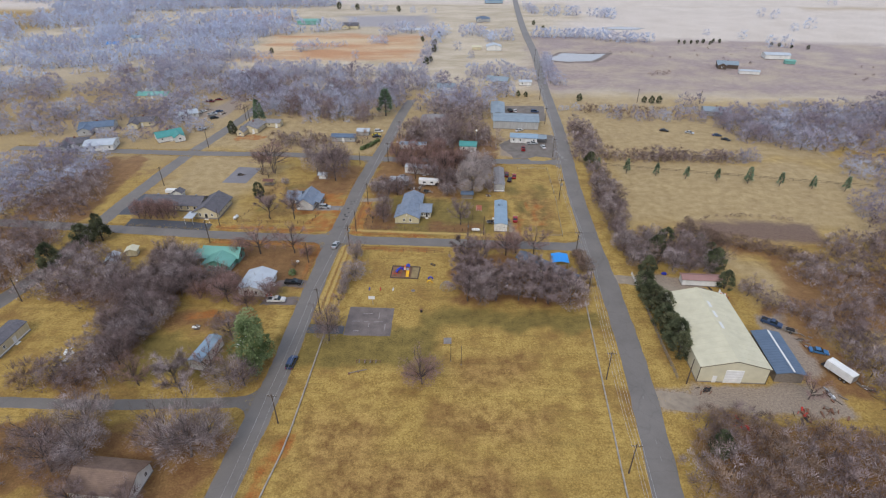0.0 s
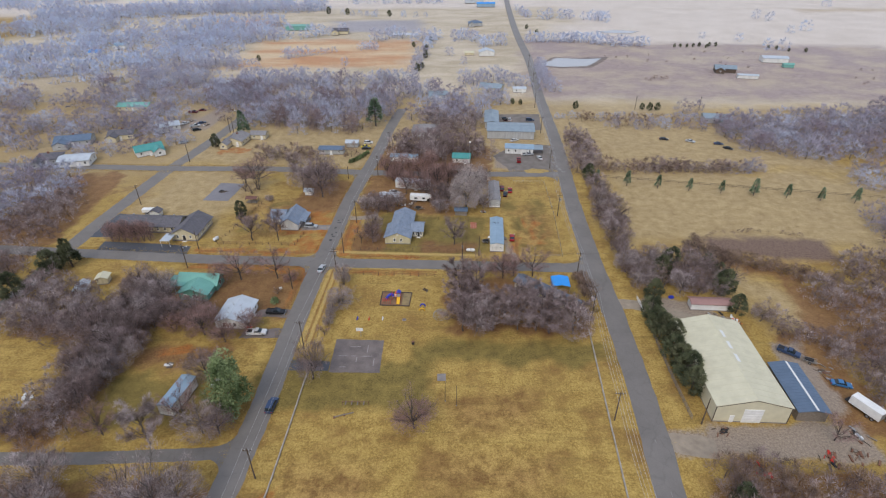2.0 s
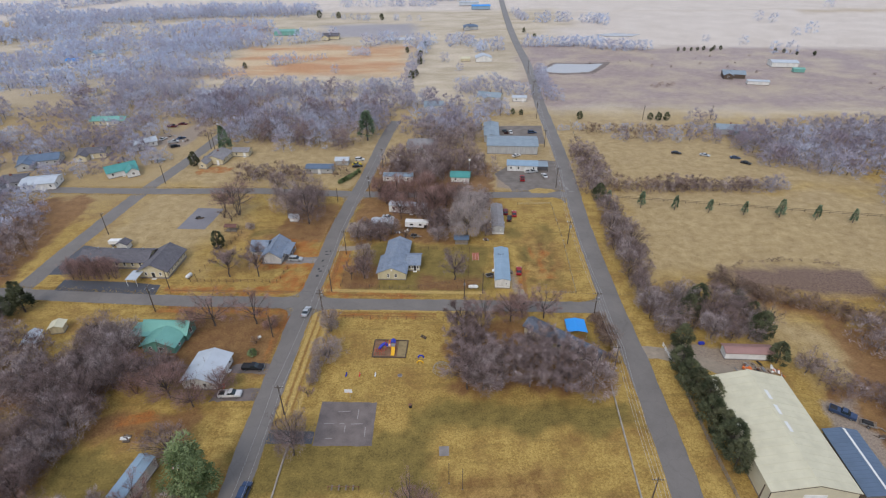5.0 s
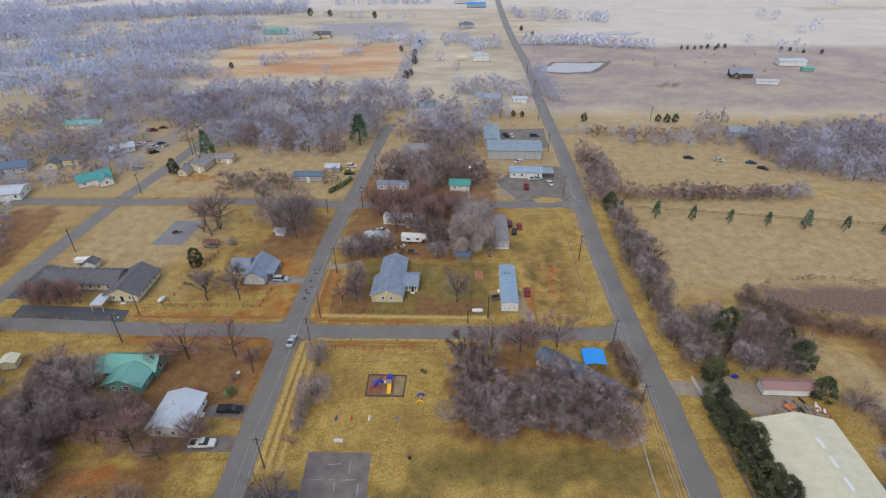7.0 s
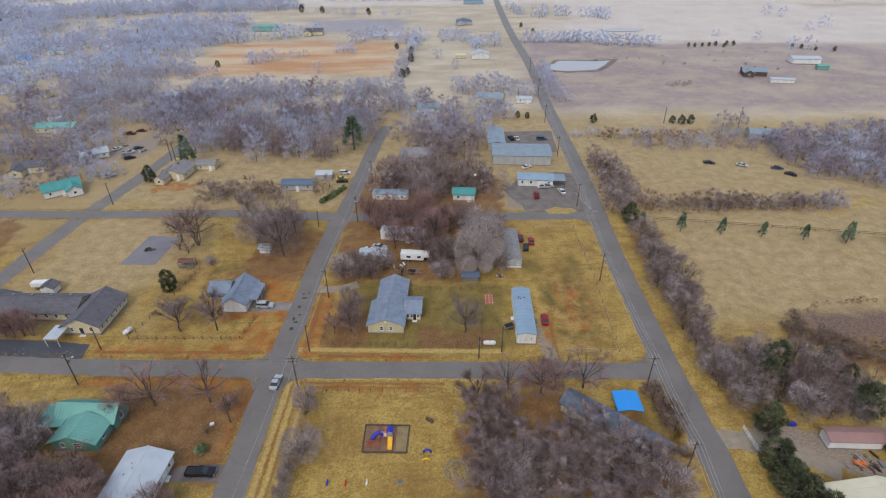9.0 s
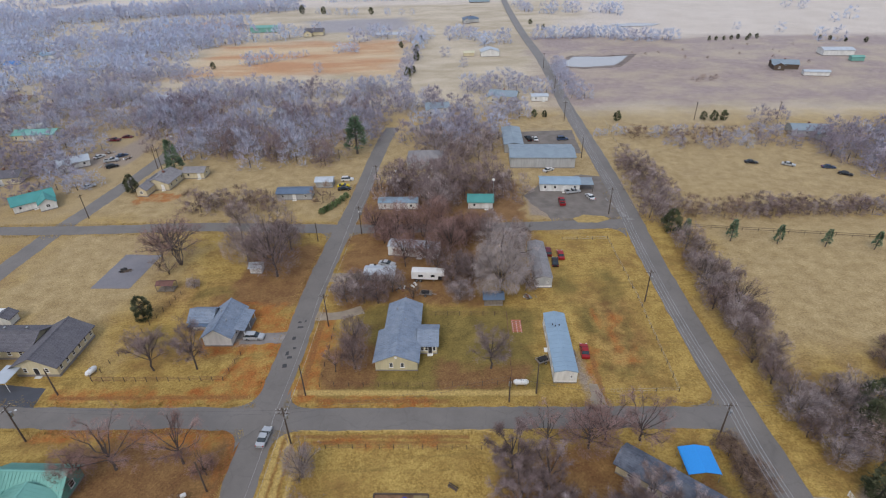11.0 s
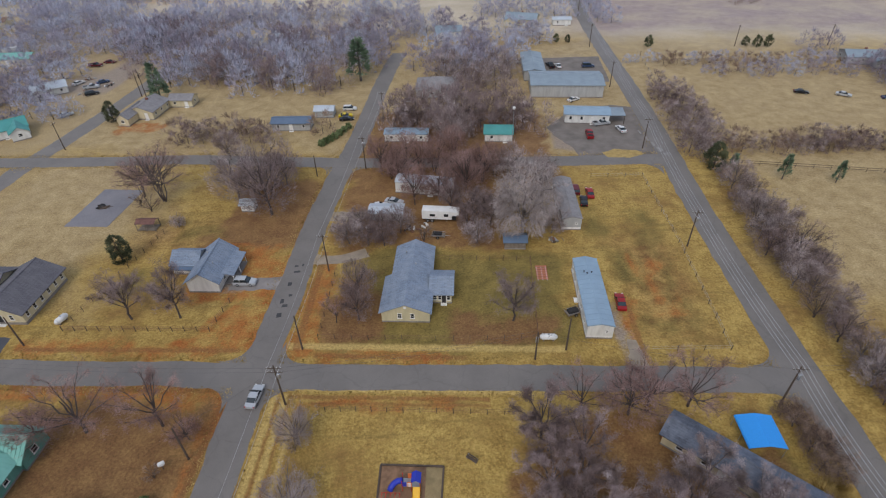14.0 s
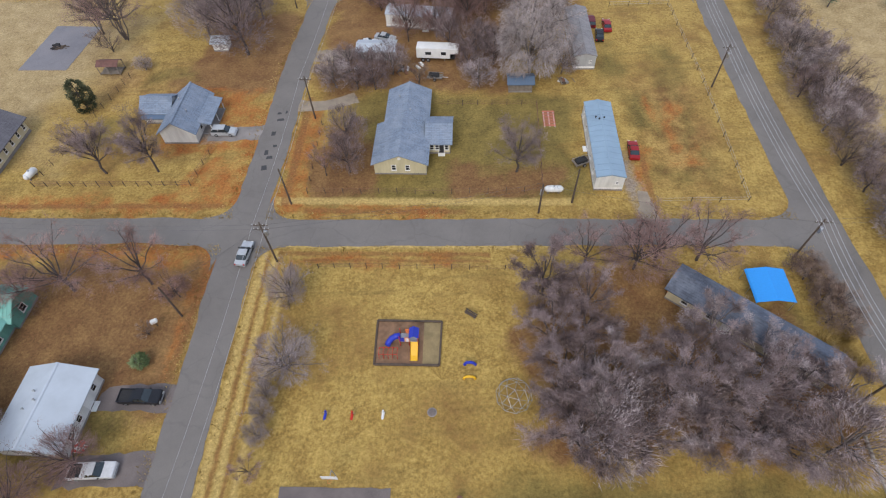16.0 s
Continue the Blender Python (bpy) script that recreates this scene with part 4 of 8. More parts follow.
def mobile_home(x, y, turn, w, d, wall_mat, roof_mat, label, fittings=True):
    h = thing("mobile_home", x, y, turn, label, "mobile home", "mobile homes")
    rect = (-w / 2, w / 2, -d / 2, d / 2)
    wing(h, rect, 2.95, 3.45, "y", wall_mat, roof_mat, 0.12, 1.3 if fittings else 0)
    shaped(h, "skirting", WHITE, lambda bm: box(bm, -w / 2 - 0.02, -d / 2 - 0.02, 0, w / 2 + 0.02, d / 2 + 0.02, 0.7))
    for k in range(int(d / 3.6)):
        u = 1.8 + k * 3.5
        for side in "ew":
            if k == 2:
                door(h, side, rect, u)
            else:
                window(h, side, rect, u, 1.35, 0.8, 0.95)
    window(h, "s", rect, w * 0.75, 1.5, 0.5, 0.6)
    if fittings:
        vents(h, [(-0.9, d * 0.25, 3.3), (-0.4, d * 0.22, 3.35), (0.5, d * 0.24, 3.3)], BLACK)
        shaped(h, "entry_steps", WOOD_GREY, lambda bm: [box(bm, w / 2, -1.2, 0, w / 2 + 1.3 - 0.3 * k, 0.2, 0.25 * (k + 1)) for k in range(3)])
    return h


def metal_barn():
    h = thing("metal_barn", 78.0, -27.2, -3.5, "large cream steel barn with white overhead door", "barn")
    rect = (-8.1, 8.1, -14.6, 14.6)
    x0, x1, y0, y1 = rect
    wing(h, rect, 4.9, 7.0, "y", METAL_CREAM, METAL_CREAM, 0.25, 1.8)
    for s in (-1, 1):
        shaped(h, "corner_trim", WOOD_POLE, lambda bm: box(bm, s * 8.1 - 0.07, -14.68, 0, s * 8.1 + 0.07, -14.55, 4.88), "dark corner trim")
        shaped(h, "gable_trim", WOOD_POLE, lambda bm: prism(bm, [(0, 6.98), (s * 8.4, 4.80), (s * 8.4, 4.92), (0, 7.10)], -14.93, -14.86), "dark gable trim")
    m = side_pose("s", rect, 8.3, 0)
    d = shaped(h, "overhead_door", WHITE, lambda bm: box(bm, -2.1, -0.1, 0.02, 2.1, 0.02, 4.1, m), "white overhead door")
    for k in range(5):
        shaped(d, "door_panel", WHITE, lambda bm: box(bm, -2.0, -0.14, 0.1 + k * 0.8, 2.0, -0.1, 0.8 + k * 0.8, m))
    shaped(h, "side_door", WHITE, lambda bm: box(bm, -0.5, -0.08, 0.02, 0.5, 0.02, 2.1, side_pose("s", rect, 4.0, 0)))
    for y in (-2.5, 2.0, 6.2):
        shaped(h, "skylight", LAMP_CLEAR, lambda bm: box(bm, 0.7, y, 0, 1.5, y + 2.6, 0.06, Matrix.Translation((0, 0, 7.18)) @ pose(0, 0, 0, 0, math.degrees(math.atan2(2.1, 8.1)), 0)), "translucent roof light")


def long_shed():
    h = thing("long_shed", 91.6, -34.2, -5.0, "long open-fronted shed with slate-blue steel roof", "shed")
    roof = shaped(h, "roof", METAL_SLATE, lambda bm: gable_roof(bm, -3.3, 3.3, -7.6, 7.6, 2.9, 3.5, "y", 0.3))
    seams(roof, (-3.3, 3.3, -7.6, 7.6), 2.9, 3.5, "y", 0.3, 0.9, METAL_SLATE)
    shaped(h, "wall", WOOD_GREY, lambda bm: [box(bm, -3.2, -7.5, 0, 3.2, -7.35, 2.9), box(bm, -3.2, 7.35, 0, 3.2, 7.5, 2.9), box(bm, -3.2, -7.35, 0, -3.05, 7.35, 2.9)])
    for k in range(6):
        shaped(h, "post", WOOD_POLE, lambda bm: box(bm, 3.05, -7.4 + k * 2.94, 0, 3.2, -7.25 + k * 2.94, 2.9))
    shaped(h, "roof_light_strip", LAMP_CLEAR, lambda bm: box(bm, 0.3, -7.7, 3.62, 0.75, 7.7, 3.68), "translucent strip along the ridge")


def tarp_carport():
    h = thing("carport", 45.3, 10.2, -4.0, "steel-framed carport under a bright blue tarp", "carport")
    shaped(h, "canopy", TARP_BLUE, lambda bm: prism(bm, [(-2.7, 2.15), (-2.55, 2.35), (0, 2.85), (2.55, 2.35), (2.7, 2.15), (2.66, 2.12), (2.5, 2.28), (0, 2.78), (-2.5, 2.28), (-2.66, 2.12)], -2.7, 2.7))
    for x in (-2.5, 2.5):
        for y in (-2.6, 0, 2.6):
            shaped(h, "post", STEEL, lambda bm: tube(bm, (x, y, 0), (x, y, 2.3), 0.04, 0.04, 6))
    for y in (-2.6, 0, 2.6):
        shaped(h, "bow", STEEL, lambda bm: [tube(bm, (-2.5, y, 2.25), (0, y, 2.75), 0.03, 0.03, 6), tube(bm, (0, y, 2.75), (2.5, y, 2.25), 0.03, 0.03, 6)])


def trees_house():
    h = thing("house", 40.6, 4.6, -43.0, "long low house with streaked blue-grey shingles among bare trees", "house")
    rect = (-10.6, 10.2, -1.9, 2.5)
    wing(h, rect, 2.6, 3.7, "x", CREAM, ROOF_STREAK, 0.5)
    for u in (2.5, 6.0, 10.5, 14.0, 18.0):
        window(h, "s", rect, u, 1.0, 1.0, 1.2)
    door(h, "s", rect, 8.3)
    shaped(h, "gable_sign", PLASTIC_RED, lambda bm: box(bm, -10.68, -1.8, 1.2, -10.6, -1.1, 2.0))


yellow_house()
blue_roof_house()
school()
teal_house()
white_house()
trees_house()
mobile_home(29.0, 40.2, -5.0, 4.5, 18.4, WHITE_SIDING, METAL_BLUE, "white mobile home with a blue-grey steel roof")
mobile_home(31.2, 72.2, -4.0, 4.2, 17.6, GREY_SIDING, ROOF_PALE, "grey mobile home half under a bare willow", False)
mobile_home(-1.5, 82.5, 77.0, 4.2, 14.0, WHITE_SIDING, METAL_PALE, "white mobile home behind bare red-twigged trees", False)
mobile_home(-52.6, -32.6, -12.0, 3.5, 9.6, WHITE_SIDING, METAL_BLUE, "small white mobile home with a blue tin roof", False)
mobile_home(-107.5, -29.0, -4.0, 5.0, 14.0, CREAM, ROOF_SLATE, "cream mobile home at the edge of a thicket", False)
metal_barn()
long_shed()
tarp_carport()
simple_house("house", -58.0, -69.0, -6.0, 12.5, 7.5, 2.8, 4.6, "x", WHITE_SIDING, ROOF_BROWN, "white house with a brown shingle roof under bare trees", "house")
simple_house("storage_shed", 86.2, -0.6, -5.0, 11.4, 3.0, 2.4, 2.9, "x", WHITE, sheet_metal("rusty_red_tin_roof", (0.36, 0.21, 0.185), 0.6), "white storage container with a rusty red tin roof", "shed", win=0)
simple_house("garden_shed", -97.8, 59.6, -4.0, 3.6, 2.8, 2.2, 3.1, "y", WHITE_SIDING, ROOF_SLATE, "small white shed with a grey gambrel roof", "shed", win=0)
simple_house("garden_shed", -95.2, 16.2, 10.0, 3.2, 2.8, 2.2, 2.8, "y", CREAM, METAL_CREAM, "small cream garden shed", "shed", win=0)
simple_house("garden_shed", -99.0, 11.0, 10.0, 3.0, 5.0, 2.2, 2.9, "y", WHITE_SIDING, METAL_PALE, "small white tin-roofed shed among trees", "shed", win=0)
simple_house("garden_shed", 17.4, 58.6, -4.0, 4.4, 2.8, 2.0, 2.5, "x", WOOD_GREY, METAL_SLATE, "low grey shed under a willow", "shed", win=0)
simple_house("garden_shed", -10.4, 71.5, -5.0, 7.4, 3.6, 2.2, 2.7, "x", GREY_SIDING, METAL_PALE, "rusting tin-roofed shed beside clutter", "shed", win=0)
simple_house("garden_shed", -43.5, 77.0, -4.0, 3.0, 2.6, 2.0, 2.6, "x", WHITE_SIDING, METAL_PALE, "small white shed beside bare trees", "shed", win=0)
simple_house("green_roof_shed", 19.9, 110.2, -6.0, 7.8, 5.6, 2.6, 3.9, "x", WHITE_SIDING, METAL_GREEN, "white shed with a dark green steel roof", "shed", rib=0)
simple_house("workshop", 46.5, 144.5, -6.0, 23.5, 13.0, 4.2, 5.2, "x", GREY_SIDING, METAL_GREY, "large grey workshop with a blue-grey steel roof", "workshop", rib=0, win=0)
simple_house("workshop_annex", 38.6, 164.0, -5.0, 7.0, 20.0, 3.6, 4.2, "y", GREY_SIDING, METAL_GREY, "grey steel annex behind the workshop", "workshop", rib=0, win=0)
simple_house("shop", 47.8, 120.4, -8.0, 13.0, 6.0, 3.0, 3.8, "x", WHITE_SIDING, METAL_BLUE, "long white roadside shop with a blue-grey tin roof", "shop", rib=0, porch=True)
simple_house("house", -91.0, 137.5, -8.0, 9.0, 10.5, 2.6, 4.2, "y", CREAM, ROOF_PALE, "cream house with a pale grey shingle roof", "house", ell=-1.0)
simple_house("garage", -81.8, 143.8, -4.0, 7.6, 5.2, 2.5, 3.6, "x", CREAM, ROOF_PALE, "cream garage with a grey roof", "garage")
simple_house("house", -129.5, 124.5, 36.0, 12.0, 8.0, 2.7, 4.4, "x", WHITE_SIDING, METAL_GREEN, "white house with a green steel roof", "house", rib=0, ell=1.0)
simple_house("house", -41.4, 122.2, -3.0, 11.5, 5.0, 2.5, 3.3, "x", GREY_SIDING, METAL_SLATE, "small grey house with white windows", "house")
simple_house("garden_shed", -32.7, 130.5, -3.0, 5.8, 4.2, 2.4, 3.2, "x", GREY_SIDING, METAL_PALE, "grey shed beside parked cars", "shed", win=0)
simple_house("house", 3.5, 147.0, -4.0, 14.0, 11.0, 2.8, 5.4, "x", GREY_SIDING, ROOF_PALE, "house with a brown-grey hipped shingle roof among trees", "house", hip=True)
simple_house("mobile_home", -6.5, 111.6, -5.0, 12.6, 4.2, 2.4, 2.9, "x", WHITE_SIDING, METAL_BLUE, "low white mobile home with a pale blue roof by the street", "mobile home", over=0.15)


# ---- trees ----
def limb_tubes(verts, faces, a, b, ra, rb, sides=5):
    q = (b - a).to_track_quat("Z", "Y").to_matrix()
    base = len(verts)
    for c, r in ((a, ra), (b, rb)):
        for k in range(sides):
            verts.append(c + q @ Vector((r * math.cos(k * math.tau / sides), r * math.sin(k * math.tau / sides), 0)))
    for k in range(sides):
        j = (k + 1) % sides
        faces.append((base + k, base + j, base + sides + j, base + sides + k))


def blade(verts, faces, p, d, length, width, r):
    side = d.cross(Vector((r.gauss(0, 1), r.gauss(0, 1), r.gauss(0, 1)))).normalized() * width
    n = len(verts)
    verts += [p - side, p + side, p + d * length]
    faces.append((n, n + 1, n + 2))


def bare_tree(seed, height, spread, twigs, droop=0.0, stems=1, thin=1.0, low=0.14, limbs=9, coarse=1.0):
    """Limbs that curve out to an uneven crown, with branches and fine twigs: vertex and face lists for wood and for twigs."""
    r = random.Random(seed)
    lv, lf, tv, tf = [], [], [], []
    ends = []
    mid = height * 0.56
    rx, rz = height * 0.40 * spread, height * 0.43

    def bough(p, q, lift, r0, r1, n, sides):
        pts = []
        c = (p + q) / 2 + lift
        for k in range(n + 1):
            t = k / n
            v = p * (1 - t) ** 2 + c * 2 * t * (1 - t) + q * t * t
            pts.append(v + Vector((r.gauss(0, 0.012), r.gauss(0, 0.012), r.gauss(0, 0.008))) * height * (0 if k in (0,) else 1))
        for k in range(n):
            limb_tubes(lv, lf, pts[k], pts[k + 1], r0 + (r1 - r0) * k / n, r0 + (r1 - r0) * (k + 1) / n, sides)
        return pts

    for s in range(stems):
        a = s * math.tau / stems + r.uniform(0, 1)
        foot = Vector((0.02 * height * math.cos(a), 0.02 * height * math.sin(a), -0.1)) if stems > 1 else Vector((0, 0, -0.1))
        lean = height * (0.16 if stems > 1 else 0.03)
        top = Vector((lean * math.cos(a), lean * math.sin(a), height * r.uniform(0.72, 0.85)))
        trunk = bough(foot, top, Vector((r.gauss(0, 0.03), r.gauss(0, 0.03), 0)) * height, height * 0.02 / stems ** 0.4, height * 0.005, 6, 6)
        turn = r.uniform(0, math.tau)
        for k in range(max(4, limbs // stems)):
            az = turn + k * 2.399 + r.uniform(-0.3, 0.3)
            el = r.uniform(-0.2, 0.9)
            reach = r.uniform(0.72, 1.08)
            q = Vector((math.cos(az) * rx * math.cos(el), math.sin(az) * rx * math.cos(el), 0)) * reach + Vector((top.x * 0.5, top.y * 0.5, mid + rz * math.sin(el) * reach))
            t = min(0.85, max(low, (q.z / height - 0.30) * r.uniform(0.5, 0.8) + low))
            i = int(t * 6)
            p = trunk[i].lerp(trunk[min(6, i + 1)], t * 6 - i)
            pts = bough(p, q, Vector((0, 0, -0.05 * height + 0.10 * height * r.random())), height * 0.0095, height * 0.0035, 4, 4)
            for b in range(6):
                u = r.uniform(0.3, 1.0) * 4
                j = min(3, int(u))
                o = pts[j].lerp(pts[j + 1], u - j)
                out = (o - Vector((0, 0, mid * 0.7))).normalized()
                d = (out * 0.7 + (pts[j + 1] - pts[j]).normalized() * 0.5 + Vector((r.gauss(0, 0.5), r.gauss(0, 0.5), r.gauss(0, 0.35) + 0.2))).normalized()
                e = o + d * height * r.uniform(0.1, 0.2)
                sub = bough(o, e, Vector((0, 0, 0.02 * height)), height * 0.003, height * 0.0012, 2, 3)
                for w in range(3):
                    o2 = sub[1].lerp(sub[2], r.random())
                    d2 = (d + Vector((r.gauss(0, 0.6), r.gauss(0, 0.6), r.gauss(0, 0.45)))).normalized()
                    e2 = o2 + d2 * height * r.uniform(0.05, 0.11)
                    if w == 0:
                        limb_tubes(lv, lf, o2, e2, height * 0.0014, height * 0.0007, 3)
                    ends.append((o2, e2, d2))
                ends.append((o, e, d))
    for _ in range(twigs):
        a, b, d = r.choice(ends)
        p = a.lerp(b, r.uniform(0.1, 1.05)) + Vector((r.gauss(0, 0.02), r.gauss(0, 0.02), r.gauss(0, 0.02))) * height
        e = (d * 0.7 + Vector((r.gauss(0, 0.55), r.gauss(0, 0.55), r.gauss(0, 0.5) + 0.15))).normalized()
        if droop:
            e = (e * (1 - droop) + Vector((0, 0, -1)) * droop).normalized()
        blade(tv, tf, p, e, r.uniform(0.03, 0.085) * height * (1.5 if droop else 1.0) * coarse ** 0.5, r.uniform(0.0015, 0.0031) * height * thin * coarse, r)
    return lv, lf, tv, tf


def puff_tree(seed, height, spread, pieces, length, width, limbs=5, droop=0.0, stray=0.22):
    """A distant bare crown: billows of fine twigs over a few limbs, lying along the outside of the crown."""
    r = random.Random(seed)
    lv, lf, tv, tf = [], [], [], []
    heart = Vector((0, 0, height * 0.47))
    billows = []
    for k in range(15):
        z = r.uniform(-0.75, 0.95)
        az = k * 2.399 + r.uniform(-0.4, 0.4)
        flat = math.sqrt(1 - z * z) * height * 0.27 * spread
        c = heart + Vector((math.cos(az) * flat, math.sin(az) * flat, z * height * 0.35))
        billows.append((c, height * r.uniform(0.13, 0.21)))
    top = Vector((0, 0, height * 0.5))
    limb_tubes(lv, lf, Vector((0, 0, -0.3)), top, height * 0.016, height * 0.01, 4)
    for c, rad in billows[:limbs]:
        limb_tubes(lv, lf, Vector((0, 0, height * r.uniform(0.2, 0.42))), c, height * 0.008, height * 0.003, 3)
    made = 0
    while made < pieces:
        c, rad = r.choice(billows)
        out = Vector((r.gauss(0, 1), r.gauss(0, 1), r.gauss(0.15, 1))).normalized()
        p = c + out * rad * r.uniform(0.62, 1.15)
        if r.random() < 0.8 and any((p - b).length < q * 0.7 for b, q in billows):
            continue
        made += 1
        n = (out * 0.6 + (p - heart).normalized() * 0.6 + Vector((r.gauss(0, stray), r.gauss(0, stray), r.gauss(0, stray)))).normalized()
        d = (p - Vector((0, 0, height * 0.2))).normalized() + Vector((r.gauss(0, 0.3), r.gauss(0, 0.3), r.gauss(0, 0.3) + 0.15 - droop))
        d = (d - n * d.dot(n) * 0.3).normalized()
        side = n.cross(d).normalized() * width * height * r.uniform(0.6, 1.3)
        reach = d * length * height * r.uniform(0.6, 1.3)
        if not droop:
            p = p - reach * 0.7
        m = len(tv)
        tv += [p - side, p + side, p + reach]
        tf.append((m, m + 1, m + 2))
    return lv, lf, tv, tf


def clump_tree(seed, height, spread, clumps, pieces, length, width):
    """A dense bare crown seen from afar: ragged clumps of upright twigs from near the ground up."""
    r = random.Random(seed)
    lv, lf, tv, tf = [], [], [], []
    limb_tubes(lv, lf, Vector((0, 0, -0.3)), Vector((0, 0, height * 0.3)), height * 0.014, height * 0.008, 4)
    heart = Vector((0, 0, height * 0.33))
    tufts = []
    for k in range(clumps):
        z = -0.62 + 1.55 * (k + r.random()) / clumps
        az = k * 2.399 + r.uniform(-0.5, 0.5)
        flat = math.sqrt(max(0.05, 1 - min(0.95, abs(z)) ** 2)) * height * 0.30 * spread * r.uniform(0.7, 1.1)
        c = heart + Vector((math.cos(az) * flat, math.sin(az) * flat, z * height * 0.46))
        rad = height * r.uniform(0.13, 0.20)
        tufts.append((c, rad))
    for _ in range(pieces):
        c, rad = r.choice(tufts)
        out = (Vector((r.gauss(0, 1), r.gauss(0, 1), r.gauss(0.5, 0.8))).normalized() + (c - heart).normalized() * 0.5).normalized()
        p = c + out * rad * r.uniform(0.15, 0.95) - Vector((0, 0, 0.4 * length * height))
        d = (out + Vector((r.gauss(0, 0.3), r.gauss(0, 0.3), r.gauss(0.7, 0.35)))).normalized()
        blade(tv, tf, p, d, length * height * r.uniform(0.6, 1.3), width * height * r.uniform(0.6, 1.3), r)
    return lv, lf, tv, tf


def needle_tree(seed, height, width, pieces, shape="cone"):
    r = random.Random(seed)
    lv, lf, tv, tf = [], [], [], []
    bare = 0.08 if shape != "pine" else 0.22
    limb_tubes(lv, lf, Vector((0, 0, -0.1)), Vector((0.05, 0, height * 0.96)), height * 0.025, height * 0.006, 6)
    bumps = [(r.uniform(0, math.tau), r.uniform(bare, 1), r.uniform(0.6, 1.15)) for _ in range(60)]
    for k in range(26):
        t = bare + (0.95 - bare) * k / 26
        a = r.uniform(0, math.tau)
        w = width / 2 * ((1 - t) ** 0.7 if shape == "cone" else math.sin(math.pi * min(1, (t - bare) / (1 - bare) * 0.85 + 0.15)) ** 0.6)
        limb_tubes(lv, lf, Vector((0, 0, t * height)), Vector((math.cos(a) * w * 0.8, math.sin(a) * w * 0.8, t * height + 0.08 * height * (1 - t))), 0.05, 0.015, 3)
    for _ in range(pieces):
        a0, t0, s = r.choice(bumps)
        t = min(0.99, max(bare, t0 + r.gauss(0, 0.035)))
        a = a0 + r.gauss(0, 0.25)
        if shape == "cone":
            w = width / 2 * (1 - t) ** 0.62
        elif shape == "pine":
            tier = (math.floor(t * 8) + 0.35) / 8
            t = min(0.99, max(bare, tier + r.gauss(0, 0.022)))
            w = width / 2 * (1.12 - t) ** 0.8
        else:
            w = width / 2 * math.sin(math.pi * min(0.97, t * 0.82 + 0.16)) ** 0.55
        rad = w * s * r.uniform(0.7, 1.05)
        p = Vector((math.cos(a) * rad, math.sin(a) * rad, t * height + r.gauss(0, 0.15)))
        e = (Vector((math.cos(a), math.sin(a), 0.35)) + Vector((r.gauss(0, 0.5), r.gauss(0, 0.5), r.gauss(0, 0.5)))).normalized()
        blade(tv, tf, p, e, r.uniform(0.25, 0.6), r.uniform(0.05, 0.13), r)
    return lv, lf, tv, tf


def leafy_tree(seed, height, width, pieces):
    """A broad evergreen: lobes of small leaves hung unevenly round a leaning stem, with gaps."""
    r = random.Random(seed)
    lv, lf, tv, tf = [], [], [], []
    limb_tubes(lv, lf, Vector((0, 0, -0.1)), Vector((0.2, 0.1, height * 0.9)), height * 0.024, height * 0.006, 6)
    lobes = []
    for k in range(24):
        t = 0.1 + 0.86 * (k + r.random()) / 24
        a = k * 2.399 + r.uniform(-0.5, 0.5)
        reach = width / 2 * math.sin(math.pi * min(0.96, t * 0.78 + 0.18)) ** 0.8 * r.uniform(0.45, 0.85)
        c = Vector((math.cos(a) * reach, math.sin(a) * reach, t * height))
        lobes.append((c, r.uniform(0.09, 0.15) * height))
        limb_tubes(lv, lf, Vector((0.05, 0, t * height * 0.85)), c, 0.06, 0.02, 4)
    for _ in range(pieces):
        c, rad = r.choice(lobes)
        out = Vector((r.gauss(0, 1), r.gauss(0, 1), r.gauss(0.1, 1))).normalized()
        p = c + Vector((out.x, out.y, out.z * 1.25)) * rad * r.uniform(0.55, 1.05)
        e = (out + Vector((r.gauss(0, 0.5), r.gauss(0, 0.5), r.gauss(0, 0.4) - 0.3))).normalized()
        blade(tv, tf, p, e, r.uniform(0.2, 0.45), r.uniform(0.05, 0.11), r)
    return lv, lf, tv, tf


def full_tree(seed, height, spread, twigs, limbs=9, stems=1, length=0.075, width=0.0032, droop=0.0, low=0.14):
    """Near crowns: curved limbs inside, billows of fine twigs round them."""
    lv, lf, tv, tf = bare_tree(seed, height, spread, twigs // 4, limbs=limbs, stems=stems, low=low)
    _, _, pv, pf = puff_tree(seed + 40, height, spread * 1.08, twigs - twigs // 4, length, width, 0, droop, 0.45)
    n = len(tv)
    return lv, lf, tv + pv, tf + [tuple(i + n for i in f) for f in pf]


KINDS = {}


def kind(name, lists, bark, leaf, what="tree"):
    """Meshes for a kind of tree, shared by all of that kind."""
    meshes = []
    for key, (v, f), mat in (("trunk", lists[:2], bark), ("crown", lists[2:], leaf)):
        me = bpy.data.meshes.new(name + "_" + key)
        me.from_pydata(v, [], f)
        me.materials.append(mat)
        meshes.append(me)
    KINDS.setdefault(name, []).append(meshes)


